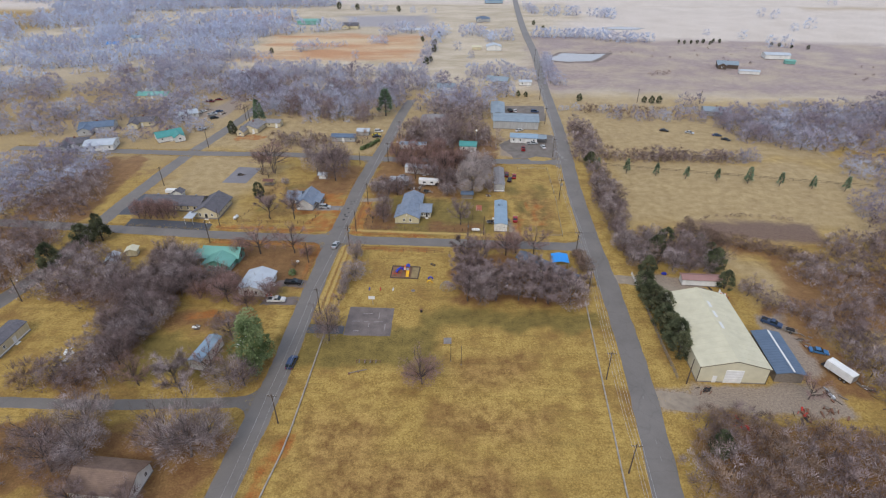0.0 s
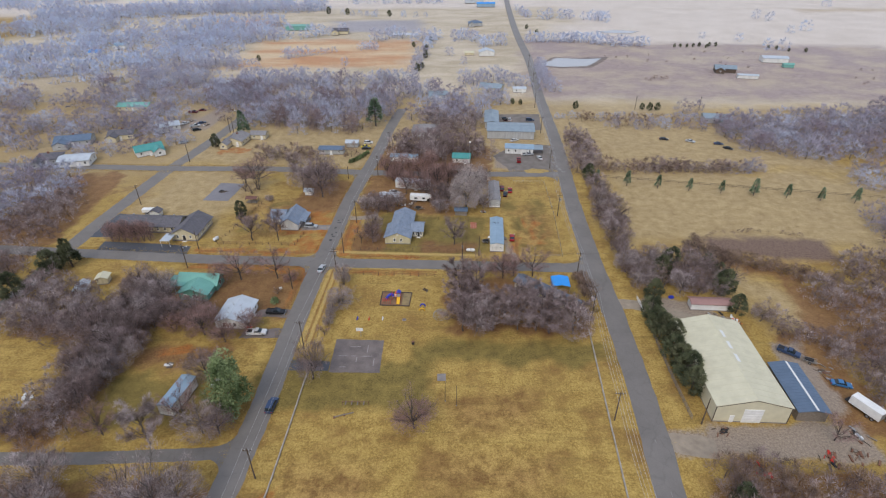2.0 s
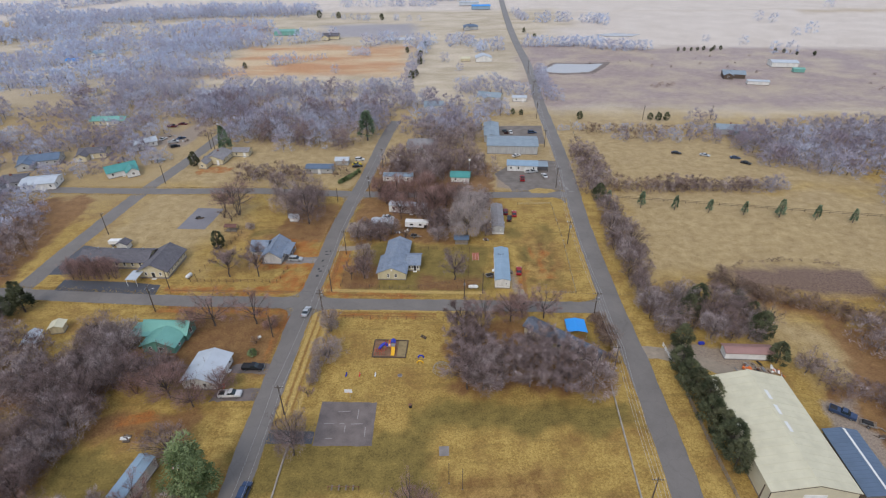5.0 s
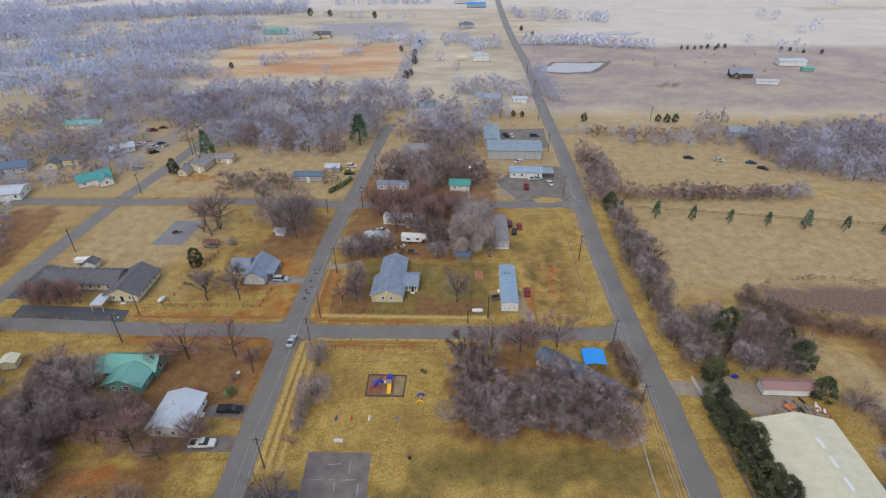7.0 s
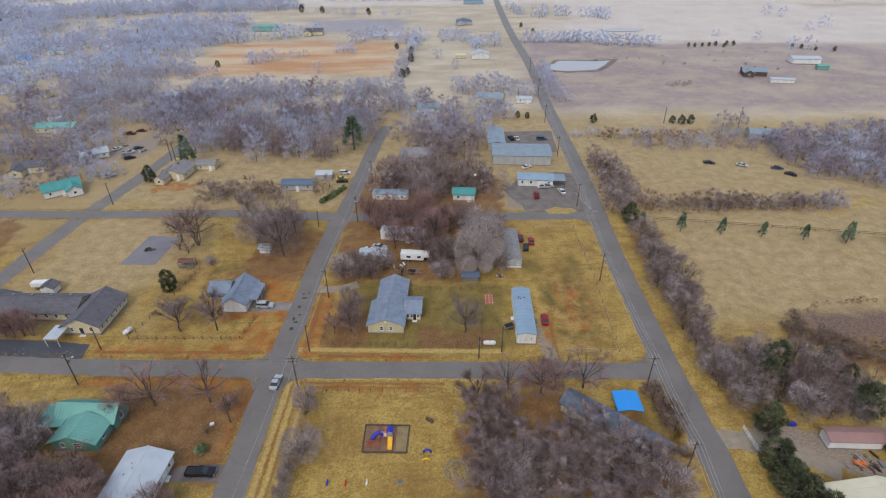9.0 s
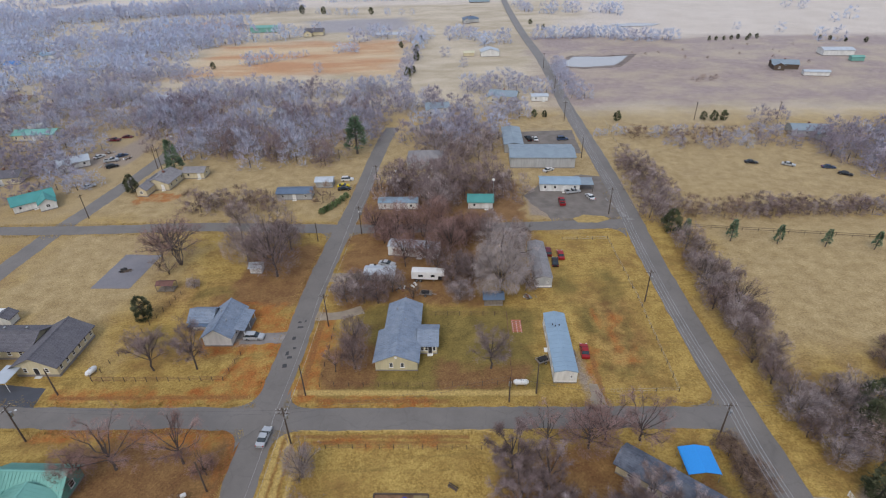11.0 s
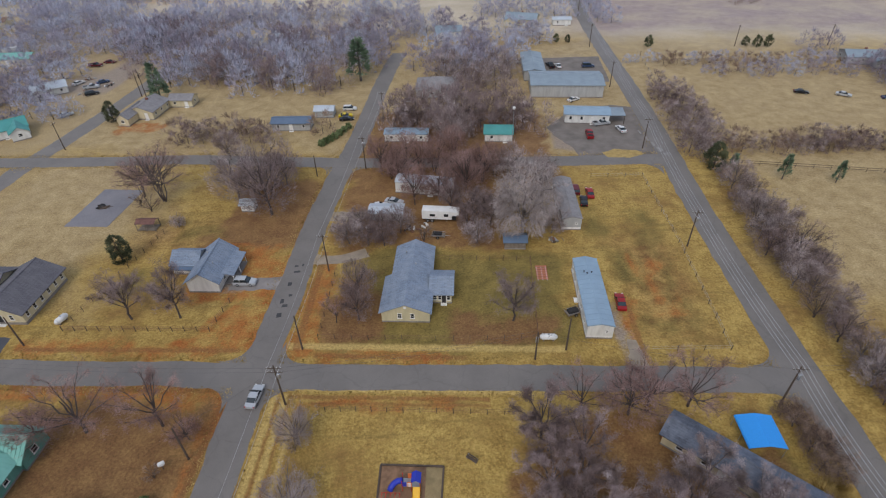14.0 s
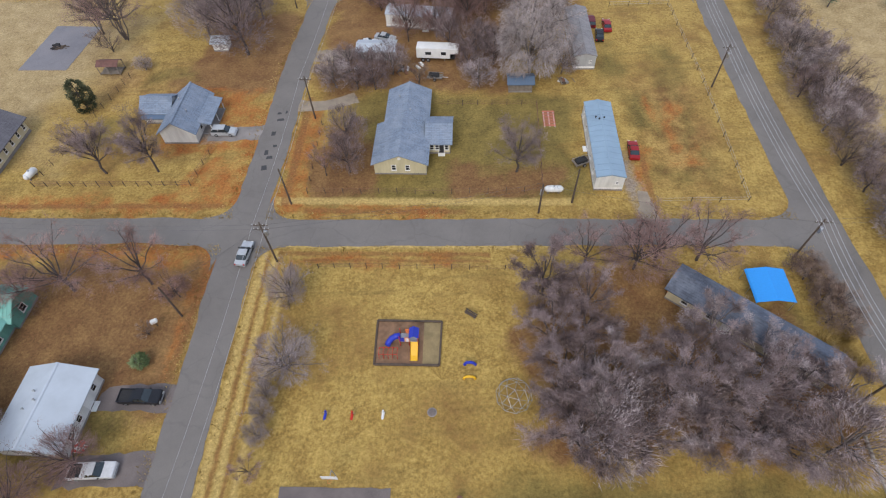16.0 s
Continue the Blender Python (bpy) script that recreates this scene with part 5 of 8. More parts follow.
for s in range(5):
    kind("frost", full_tree(100 + s, 10, 1.0 + 0.1 * (s % 3), 5300), BARK, TWIG_FROST)
for s in range(3):
    kind("mauve", full_tree(200 + s, 10, 1.0, 5100), BARK_DARK, TWIG_MAUVE)
    kind("red", full_tree(300 + s, 9, 0.95, 4500, stems=2), BARK_DARK, TWIG_RED)
    kind("open", bare_tree(400 + s, 9, 1.1, 5200, thin=0.6, limbs=11), BARK_DARK, TWIG_RED)
    kind("brush", bare_tree(500 + s, 5, 1.15, 2800, stems=4, limbs=12, low=0.05), BARK_DARK, TWIG_BRUSH)
    kind("shrub", full_tree(550 + s, 5, 1.1, 6200, stems=3, limbs=15, low=0.05, length=0.11, width=0.0021), BARK, TWIG_LILAC)
    kind("brown", full_tree(250 + s, 10, 1.0, 4700), BARK_DARK, TWIG_BRUSH)
    kind("yard", bare_tree(650 + s, 9, 0.85, 7000, thin=0.7, limbs=14, low=0.2), BARK_DARK, TWIG_MAUVE)
for s in range(2):
    kind("willow", full_tree(700 + s, 11, 1.05, 12000, 12, 1, 0.075, 0.0021, 1.4), BARK, TWIG_PALE)
    kind("cedar", needle_tree(800 + s, 7, 4.2, 3600, "cone"), BARK_DARK, NEEDLE)
    kind("round_cedar", needle_tree(820 + s, 7, 4.8, 4200, "round"), BARK_DARK, NEEDLE)
    kind("pine", needle_tree(840 + s, 7.5, 4.0, 1900, "pine"), BARK, NEEDLE_PALE)
    kind("vase", bare_tree(680 + s, 13, 1.0, 6500, stems=6, thin=0.5, limbs=30, low=0.3), BARK, TWIG_RED)
for s in range(4):
    kind("hoar", bare_tree(100 + s, 10, 1.0 + 0.1 * (s % 3), 9500, thin=0.85), BARK, TWIG_FROST)
    kind("tan", bare_tree(250 + s, 10, 1.0, 9000, thin=0.85), BARK_DARK, TWIG_MAUVE)
for s in range(3):
    kind("fuzzy", full_tree(600 + s, 9, 1.15, 6600, limbs=16, low=0.1, width=0.0024), BARK_DARK, TWIG_RED)
kind("leafy", leafy_tree(860, 9, 5.6, 9000), BARK, LEAF_GREEN)
kind("bush", needle_tree(880, 2, 2.2, 900, "round"), BARK, LEAF_GREEN)

LABELS = {"yard": "bare yard tree with fine brown-mauve twigs", "vase": "tall many-stemmed bare tree with russet twig tips", "frost": "bare frosted deciduous tree with lilac-grey twigs", "fuzzy": "bare tree with a dense cloud of russet twigs", "hoar": "bare deciduous tree with frosted grey twig tips", "tan": "bare deciduous tree with fine tan-brown twigs", "brown": "bare deciduous tree with brown twigs", "mauve": "bare deciduous tree with mauve-brown twigs", "red": "bare tree with dense russet twigs",
          "open": "bare tree with open dark limbs and sparse russet twigs", "brush": "leafless brown brushwood bush", "shrub": "leafless frosted grey shrub",
          "bush": "low clipped evergreen bush", "willow": "bare weeping willow with tawny hanging twigs", "cedar": "dark green conical cedar", "round_cedar": "dark green bushy cedar",
          "pine": "young pine with pale frosted needles", "leafy": "broad evergreen tree with pale green leaves"}
HEIGHT = {"yard": 9, "vase": 13, "hoar": 10, "tan": 10, "fuzzy": 9, "frost": 10, "brown": 10, "mauve": 10, "red": 9, "open": 9, "brush": 5, "shrub": 5, "bush": 2, "willow": 11, "cedar": 7, "round_cedar": 7, "pine": 7.5, "leafy": 9}


RECORDS = []


def plant(name, x, y, height, group="", wide=1.0, label=""):
    RECORDS.append((name, x, y, height, group, wide, label, rng.random(), rng.uniform(0, 360)))


def grow_single(name, x, y, height, group, wide, label, pick, turn):
    trunk, crown = KINDS[name][int(pick * len(KINDS[name]))]
    what = "shrub" if name in ("brush", "shrub", "bush") else "tree"
    ob = new(what)
    k = height / HEIGHT[name]
    ob.matrix_basis = pose(x, y, 0, 0, 0, turn) @ Matrix.Diagonal((k * wide, k * wide, k, 1))
    tagged(ob, label or LABELS[name], what, group)
    for key, me in (("trunk", trunk), ("crown", crown)):
        o = new(key, me)
        o.parent = ob


def grow_far(records, name, label, coarse_kinds, category):
    """Distant trees past counting, joined into one."""
    mats, vs, fs, ms, base = [], [], [], [], 0
    for rec in records:
        lists = coarse_kinds[rec[0]]
        v, f, mat, leaves = lists[int(rec[7] * len(lists))]
        for q in (mat, BARK_DARK):
            if q not in mats:
                mats.append(q)
        k = rec[3] / HEIGHT[rec[0]]
        m = pose(rec[1], rec[2], -0.1 - 0.0008 * max(0, math.hypot(rec[1], rec[2]) - 300), 0, 0, rec[8]) @ Matrix.Diagonal((k * rec[5], k * rec[5], k, 1))
        a = np.array(m)
        vs.append(v @ a[:3, :3].T + a[:3, 3])
        fs.append(f + base)
        ms.append(np.where(np.arange(len(f)) < leaves, mats.index(mat), mats.index(BARK_DARK)))
        base += len(v)
    verts, tris, index = np.concatenate(vs), np.concatenate(fs), np.concatenate(ms)
    me = bpy.data.meshes.new(name)
    me.vertices.add(len(verts))
    me.vertices.foreach_set("co", verts.astype(np.float32).ravel())
    me.loops.add(tris.size)
    me.loops.foreach_set("vertex_index", tris.astype(np.int32).ravel())
    me.polygons.add(len(tris))
    me.polygons.foreach_set("loop_start", np.arange(0, tris.size, 3, dtype=np.int32))
    for mat in mats:
        me.materials.append(mat)
    me.polygons.foreach_set("material_index", index.astype(np.int32))
    me.update(calc_edges=True)
    tagged(new(name, me), label, category, kind="stuff")


TAKEN = []


def clear(x, y, gap):
    return all((x - a) ** 2 + (y - b) ** 2 > gap * gap for a, b in TAKEN)


def near_road(x, y, points, gap):
    for a, b in zip(points, points[1:]):
        a, b, p = Vector(a), Vector(b), Vector((x, y))
        t = max(0, min(1, (p - a).dot(b - a) / (b - a).length_squared))
        if (p - a.lerp(b, t)).length < gap:
            return True
    return False


def grove(cx, cy, hx, hy, turn, count, kinds, low, high, gap, group, wide=1.0, avoid=()):
    """Trees spread over a turned ellipse, kept off the roads and off each other."""
    c, s = math.cos(radians(turn)), math.sin(radians(turn))
    made = tries = 0
    while made < count and tries < count * 30:
        tries += 1
        a, q = rng.uniform(0, math.tau), math.sqrt(rng.random())
        u, v = q * math.cos(a) * hx, q * math.sin(a) * hy
        x, y = cx + c * u - s * v, cy + s * u + c * v
        if not clear(x, y, gap) or any((x - e[0]) ** 2 + (y - e[1]) ** 2 < e[2] ** 2 for e in avoid):
            continue
        if any(near_road(x, y, road, 4.6) for road in (LEFT_STREET, CROSS_STREET, RIGHT_ROAD, NORTH_STREET, WEST_STREET, SIDE_LANE)):
            continue
        TAKEN.append((x, y))
        plant(rng.choice(kinds), x, y, rng.uniform(low, high) * rng.choice((0.8, 1.0, 1.0, 1.1)), group, wide)
        made += 1
    return made


def belt(points, width, count, kinds, low, high, gap=4.0, group="far", wide=1.2, avoid=()):
    """Trees strewn along a line, thicker and thinner by chance."""
    points = [Vector(p) for p in points]
    spans = [(q - p).length for p, q in zip(points, points[1:])]
    made = tries = 0
    while made < count and tries < count * 30:
        tries += 1
        u = rng.uniform(0, sum(spans))
        k = 0
        while u > spans[k] and k < len(spans) - 1:
            u -= spans[k]
            k += 1
        p = points[k].lerp(points[k + 1], u / spans[k])
        x, y = p.x + rng.gauss(0, width * 0.6), p.y + rng.gauss(0, width * 0.6)
        if not clear(x, y, gap) or any((x - e[0]) ** 2 + (y - e[1]) ** 2 < e[2] ** 2 for e in avoid):
            continue
        if any(near_road(x, y, road, 4.6) for road in (LEFT_STREET, CROSS_STREET, RIGHT_ROAD, NORTH_STREET, WEST_STREET, SIDE_LANE)):
            continue
        TAKEN.append((x, y))
        plant(rng.choice(kinds), x, y, rng.uniform(low, high), group, wide)
        made += 1


# single trees
for name, x, y, h, w in (("fuzzy", 2.6, -42.0, 9.5, 1.15), ("mauve", -22.6, -26.5, 13.0, 0.75), ("mauve", -63.5, -73.5, 7.5, 1.1), ("mauve", -52.0, -74.5, 7.0, 1.1), ("frost", -67.5, -65.0, 7.5, 1.1), ("mauve", -58.5, -75.5, 6.0, 1.1), ("shrub", -20.6, 13.0, 8.5, 0.8), ("shrub", -20.0, 2.8, 6.2, 1.5), ("shrub", -22.0, -1.2, 4.4, 0.9), ("shrub", -22.0, -3.8, 4.4, 0.8), ("shrub", -22.2, -6.4, 4.0, 0.9), ("open", -22.6, -10.5, 4.0, 1.0), ("fuzzy", -48.5, -12.5, 7.5, 1.1), ("open", -62.0, 12.5 - 9.5, 6.0, 1.0),
                         ("open", -53.0, 16.5, 10.5, 1.25), ("open", -41.8, 17.0, 10.0, 1.15), ("fuzzy", -58.5, 15.0, 7.0, 1.2), ("fuzzy", -37.0, 14.5, 5.0, 1.1), ("leafy", -38.8, -36.0, 15.5, 0.95), ("open", -65.4, -42.5, 6.5, 1.0), ("yard", -56.3, 40.6, 11.0, 1.05),
                         ("yard", -47.3, 40.4, 12.5, 0.85), ("round_cedar", -65.5, 58.2, 6.5, 0.95), ("vase", -65.5, 82.0, 15, 1.0), ("vase", -71.5, 84.5, 11, 0.9), ("brush", -67.0, 77.5, 4.0, 1.2), ("shrub", -58.0, 70.5, 3.2, 1.3), ("brush", -70.5, 80.0, 3.5, 1.2), ("frost", -55.0, 102.5, 9.0, 1.0), 
                         ("willow", 19.6, 62.3, 13.0, 1.08), ("willow", 21.5, 69.5, 16.0, 1.05), ("frost", 19.5, 85.5, 11.0, 1.1), ("mauve", -37.6, 74.0, 17.0, 0.92), ("frost", -46.4, 79.5, 14.0, 0.95), ("frost", -43.0, 88.5, 13.0, 1.0), ("mauve", -36.5, 87.5, 12.0, 0.9), ("frost", 9.5, 60.0, 6.5, 1.3), ("mauve", 4.5, 71.0, 11.0, 0.7), ("fuzzy", -4.0, 76.0, 11.0, 0.75), ("fuzzy", 8.5, 80.5, 12.0, 0.75), ("fuzzy", 2.0, 77.0, 10.5, 0.75), ("fuzzy", -13.0, 93.0, 11.0, 0.8), ("mauve", 27.0, 82.0, 9.0, 1.0), ("frost", 26.0, 62.5, 7.0, 1.0), ("brush", -2.0, 61.5, 4.5, 1.1), ("yard", 14.0, 36.2, 10.0, 1.05), ("mauve", -14.5, 43.0, 10.0, 0.85), ("mauve", -14.0, 38.0, 9.0, 0.8), ("open", -18.0, 37.5, 6.5, 0.8),
                         ("pine", -90.5, 146.5, 13.5, 1.0), ("round_cedar", -100.0, 131.5, 6.5, 1.0), ("pine", -24.0, 160.0, 15, 1.3), ("round_cedar", 73.0, 88.0, 7.0, 1.1), ("open", 21.5, 16.5, 7.5, 1.2), ("fuzzy", 28.5, 15.5, 9.0, 1.25), ("open", 32.0, 17.0, 9.0, 1.25),
                         ("open", 38.0, 16.5, 9.0, 1.3), ("bush", -39.6, 4.2, 1.8, 1.1), ("brush", -39.8, 8.6, 2.6, 1.0), ("brush", -21.0, 12.0, 3.0, 0.9)):
    TAKEN.append((x, y))
    plant(name, x, y, h, "", w)
for k in range(9):
    plant("pine", 75.5 + k * 12.0, 84.0 - k * 2.55, rng.uniform(5.5, 8.0), "row of young pines", 0.9)
for k in range(8):
    plant("round_cedar", 68.3 + rng.uniform(-0.8, 0.8) - 0.1 * k, -5.0 - k * 3.9, rng.uniform(6.8, 8.6), "cedars beside the barn", 1.1)
for k in range(7):
    plant("bush", -31.0 + 1.1 * k, 109.0 + 1.2 * k + 0.1 * k * k, 1.7, "clipped evergreen hedge", 1.0)
plant("round_cedar", 71.0, 3.0, 7.5, "cedars beside the barn")
plant("round_cedar", 92.5, -3.5, 6.5, "cedars beside the barn")
plant("round_cedar", 65.5, -62.0, 6.5)
plant("open", 93.0, -47.0, 7.0)

# groves: the clump by the lawn, hedgerows, thickets, woods
HOUSE_STRIP = ((34.2, 12.3, 5.4), (39.0, 9.0, 5.0), (43.0, 5.6, 5.0), (46.6, 2.0, 4.8), (49.4, -1.2, 4.4), (45.5, 10.5, 6), (26.5, 8.0, 5.5))
for y, xs in ((-10.2, (14.5, 19.0, 24.0, 29.0, 34.0, 39.0, 43.5)), (-5.6, (13.6, 17.5, 21.5, 27.0, 31.8, 36.8, 41.8, 46.6)), (-1.0, (14.6, 18.4, 22.0, 31.2, 36.4, 40.6)), (4.0, (14.2, 18.8, 35.6)), (9.0, (14.2, 18.8)), (13.6, (16.0,))):
    for x in xs:
        px, py = x + rng.uniform(-1.3, 1.3), y + rng.uniform(-1.2, 1.2)
        tall = rng.uniform(7.6, 10.4) * (0.78 if x > 34 and y > -4 else 1.0)
        TAKEN.append((px, py))
        plant(rng.choice(("hoar", "tan", "hoar", "frost", "tan")), px, py, tall, "clump of trees by the lawn", rng.uniform(1.1, 1.35))
grove(52, 9.5, 2.2, 6, 10, 9, ["brown", "brush", "brown"], 3.2, 4.6, 1.7, "brushwood by the carport", 1.25, HOUSE_STRIP[4:6])
grove(71.5, 52, 3.4, 30, -6, 34, ["frost", "mauve", "frost", "brush"], 5.5, 8.0, 3.0, "hedgerow along the county road", 1.1)
grove(83, 14, 17, 9, -4, 40, ["frost", "mauve", "frost", "mauve", "brush", "frost", "mauve", "round_cedar"], 5, 8, 3.2, "thicket behind the barn", 1.1, ((101, 18, 6.5), (108, 12, 7)))
GRASS_STRIP = ((101, 18, 6.5), (108, 12, 7), (112, 4, 7), (114, -4, 6.5), (115.5, -11, 5.5), (117.5, -16, 4.5))
belt([(95, 34), (97, 28), (107, 23), (114, 19), (122, 15), (130, 11)], 2.4, 76, ["brown", "brush", "brown"], 2.8, 4.0, 1.4, "weedy hollow in the pasture", 1.15)
belt([(96, 36), (106, 41), (122, 43), (140, 38)], 0.8, 14, ["brush"], 1.0, 2.0, 2.0, "weedy hollow in the pasture", 1.2)
grove(128, -4, 20, 15, -30, 40, ["frost", "mauve", "frost"], 6, 10.5, 4.4, "woods beyond the barn yard", 1.15, GRASS_STRIP)
grove(150, 12, 14, 12, -30, 22, ["frost", "mauve"], 6, 9, 4.0, "woods beyond the barn yard", 1.1)
grove(72, -58, 9, 4, 0, 18, ["mauve", "brown"], 5, 7.5, 2.8, "thicket in front of the barn yard", 1.1)
grove(86, -69, 29, 11, -2, 74, ["mauve", "brown", "mauve", "frost"], 5, 9.5, 3.6, "thicket in front of the barn yard", 1.1)
belt([(121, -16), (117, -26), (113, -38), (116, -52)], 2.5, 18, ["mauve", "frost"], 6, 9.5, 3.4, "woods beyond the barn yard", 1.1, GRASS_STRIP)
grove(122, -46, 8, 16, 0, 24, ["mauve", "frost"], 5, 8, 3.4, "woods beyond the barn yard", 1.1)
WEST_YARDS = ((-90, -32, 6.5), (-64, 10, 9), (-48.4, -2, 7), (-95, 16, 3), (-99, 11, 3.5), (-53, -34, 4))
belt([(-87, -46), (-82, -43), (-79, -34), (-78, -21), (-75, -12), (-74, -4)], 4.5, 46, ["mauve", "frost", "mauve"], 6, 9.5, 2.8, "thicket behind the teal house", 1.1, WEST_YARDS)
belt([(-92, -42), (-86, -47), (-78, -46)], 3, 10, ["mauve", "brush"], 5, 8, 2.8, "thicket behind the teal house", 1.1, WEST_YARDS)
belt([(-110, -1), (-99, -5), (-89, -7), (-81, -5), (-73, -7)], 4.5, 30, ["frost", "mauve"], 6.5, 10, 3.0, "thicket behind the teal house", 1.1, WEST_YARDS)
belt([(-115, 12), (-102, 7), (-93, 5)], 3, 9, ["frost", "mauve"], 7, 9.5, 3.2, "thicket behind the teal house", 1.1, WEST_YARDS)
belt([(-81, 9), (-75, 6), (-73, 11)], 2.5, 8, ["frost", "mauve"], 8, 10.5, 2.8, "thicket by the teal house", 1.05, WEST_YARDS)
belt([(-71, -4), (-62, -5), (-57, -2)], 2.5, 10, ["mauve", "red", "brush"], 5, 7.5, 2.6, "thicket by the teal house", 1.1, WEST_YARDS)
for name, x, y, h, w in (("frost", -45.0, -62.5, 15.0, 1.0), ("mauve", -50.0, -61.5, 13.0, 1.0), ("frost", -41.0, -60.0, 11.5, 1.0), ("frost", -68.5, -56.5, 13.0, 1.0), ("frost", -66.5, -63.5, 11.5, 1.1), ("mauve", -76.0, -61.5, 11.5, 1.0), ("mauve", -72.0, -66.0, 10.0, 1.1),
                         ("open", -66.0, -42.0, 8.5, 1.0), ("hoar", -56.8, -42.0, 10.5, 0.9), ("hoar", -54.0, -45.0, 8.5, 1.0), ("open", -48.0, -40.0, 11.5, 0.8), ("frost", -43.5, -42.5, 9.5, 1.1), ("mauve", -40.0, -42.5, 8.0, 1.1), ("mauve", -48.0, -26.5, 10.5, 1.0),
                         ("fuzzy", -55.0, -9.5, 9.5, 1.2), ("mauve", -59.5, -3.5, 8.5, 1.2), ("fuzzy", -43.0, -8.5, 7.5, 1.0), ("cedar", -110.0, 25.0, 10.5, 1.15), ("round_cedar", -114.0, 21.0, 8.5, 1.1), ("round_cedar", -117.0, 8.0, 9.0, 1.0)):
    TAKEN.append((x, y))
    plant(name, x, y, h, "", w)
grove(-96, -68, 14, 8, 0, 16, ["mauve", "frost", "mauve"], 6, 8, 3.8, "trees along the lane", 1.1)
belt([(97, -6), (103, -11), (110, -18), (112, -28), (112, -38)], 1.6, 18, ["mauve", "frost"], 4.5, 7, 2.8, "woods beyond the barn yard", 1.1, GRASS_STRIP)
for k in range(7):
    plant("red", -105.0 + k * 2.17, 41.0 + k * 0.00, 7.6 + 0.5 * (k % 3), "shrubs before the school", 0.9)
grove(-13, 64, 7, 5, 0, 7, ["mauve", "frost"], 6, 8, 3.4, "yard trees", 1.1, ((-10, 71, 4),))
grove(10, 68, 5, 4, 0, 4, ["mauve"], 6, 9, 3.0, "yard trees", 1.0)
grove(2, 91, 17, 7, -6, 24, ["red", "mauve", "red"], 9, 12.5, 3.6, "red-twigged trees", 0.9, ((-1.5, 82.5, 6),))
grove(10, 118, 22, 13, -6, 36, ["mauve", "red", "frost"], 10, 13.5, 4.0, "trees of the north block", 0.95, ((20, 105, 11), (3, 142, 11), (-6, 108, 8)))
grove(-52, 116, 22, 5, 0, 18, ["mauve", "brush", "frost"], 6, 9.5, 3.4, "trees of the north block", 1.0, ((-41, 120, 9), (-36, 112, 6)))
grove(70, 106, 1, 1, 0, 1, ["frost"], 6, 7, 3.0, "hedgerow along the county road")
grove(76, 118, 6, 26, -6, 34, ["frost", "mauve", "frost"], 6, 9, 3.4, "hedgerow along the county road", 1.1)
grove(112, 97, 42, 3.2, -3, 62, ["brush", "mauve", "frost"], 4.5, 7, 2.5, "field hedge", 1.1)
grove(115, 166, 42, 3, -6, 30, ["brush", "frost"], 3.5, 6, 3.2, "field hedge", 1.1)
grove(206, 135, 52, 28, 12, 120, ["mauve", "mauve", "mauve", "frost"], 8, 11, 4.6, "wood beyond the pasture", 1.2)
YARDS = ((-91, 138, 10), (-82, 144, 6), (3, 146, 9), (-41, 122, 9), (39, 164, 9), (-129, 124, 9), (-24, 160, 5), (-90, 146, 7), (-110, 140, 12))
belt([(-104, 172), (-82, 170), (-56, 160), (-36, 157)], 8, 40, ["mauve", "red", "frost"], 11, 14.5, 4.2, "town woods", 0.95, YARDS)
belt([(-120, 200), (-91, 203), (-59, 198), (-25, 191)], 8, 46, ["frost", "mauve", "frost", "red"], 11, 14.5, 4.2, "town woods", 0.95, YARDS)
belt([(-90, 185), (-20, 175)], 6, 20, ["frost", "mauve"], 10, 14, 4.6, "town woods", 0.95, YARDS)
belt([(2, 172), (14, 180), (26, 168)], 8, 22, ["frost", "mauve"], 10, 13.5, 4.2, "town woods", 0.95, YARDS)
belt([(10, 146), (18, 165)], 7, 18, ["mauve", "frost"], 10, 13.5, 4.2, "town woods", 0.95, YARDS)
grove(-142, 30, 16, 60, 6, 80, ["frost", "mauve"], 7, 10, 4.4, "woods west of the school", 1.2)
belt([(-147, 150), (-134, 153)], 4, 9, ["frost", "mauve"], 8, 11, 4.4, "trees among the west houses", 1.0, YARDS)
belt([(-150, 183), (-147, 197)], 4, 8, ["frost", "mauve"], 7, 10, 4.4, "trees among the west houses", 1.0)
belt([(-203, 214), (-200, 225), (-186, 205)], 6, 9, ["frost", "mauve"], 7, 10, 4.4, "trees among the west houses", 1.0)
belt([(-171, 194), (-177, 229), (-146, 203), (-126, 206)], 7, 22, ["frost", "mauve", "frost"], 8, 11, 4.4, "trees among the west houses", 1.0)
belt([(-184, 247), (-148, 247)], 9, 24, ["frost"], 10, 14, 4.6, "town woods", 0.95)

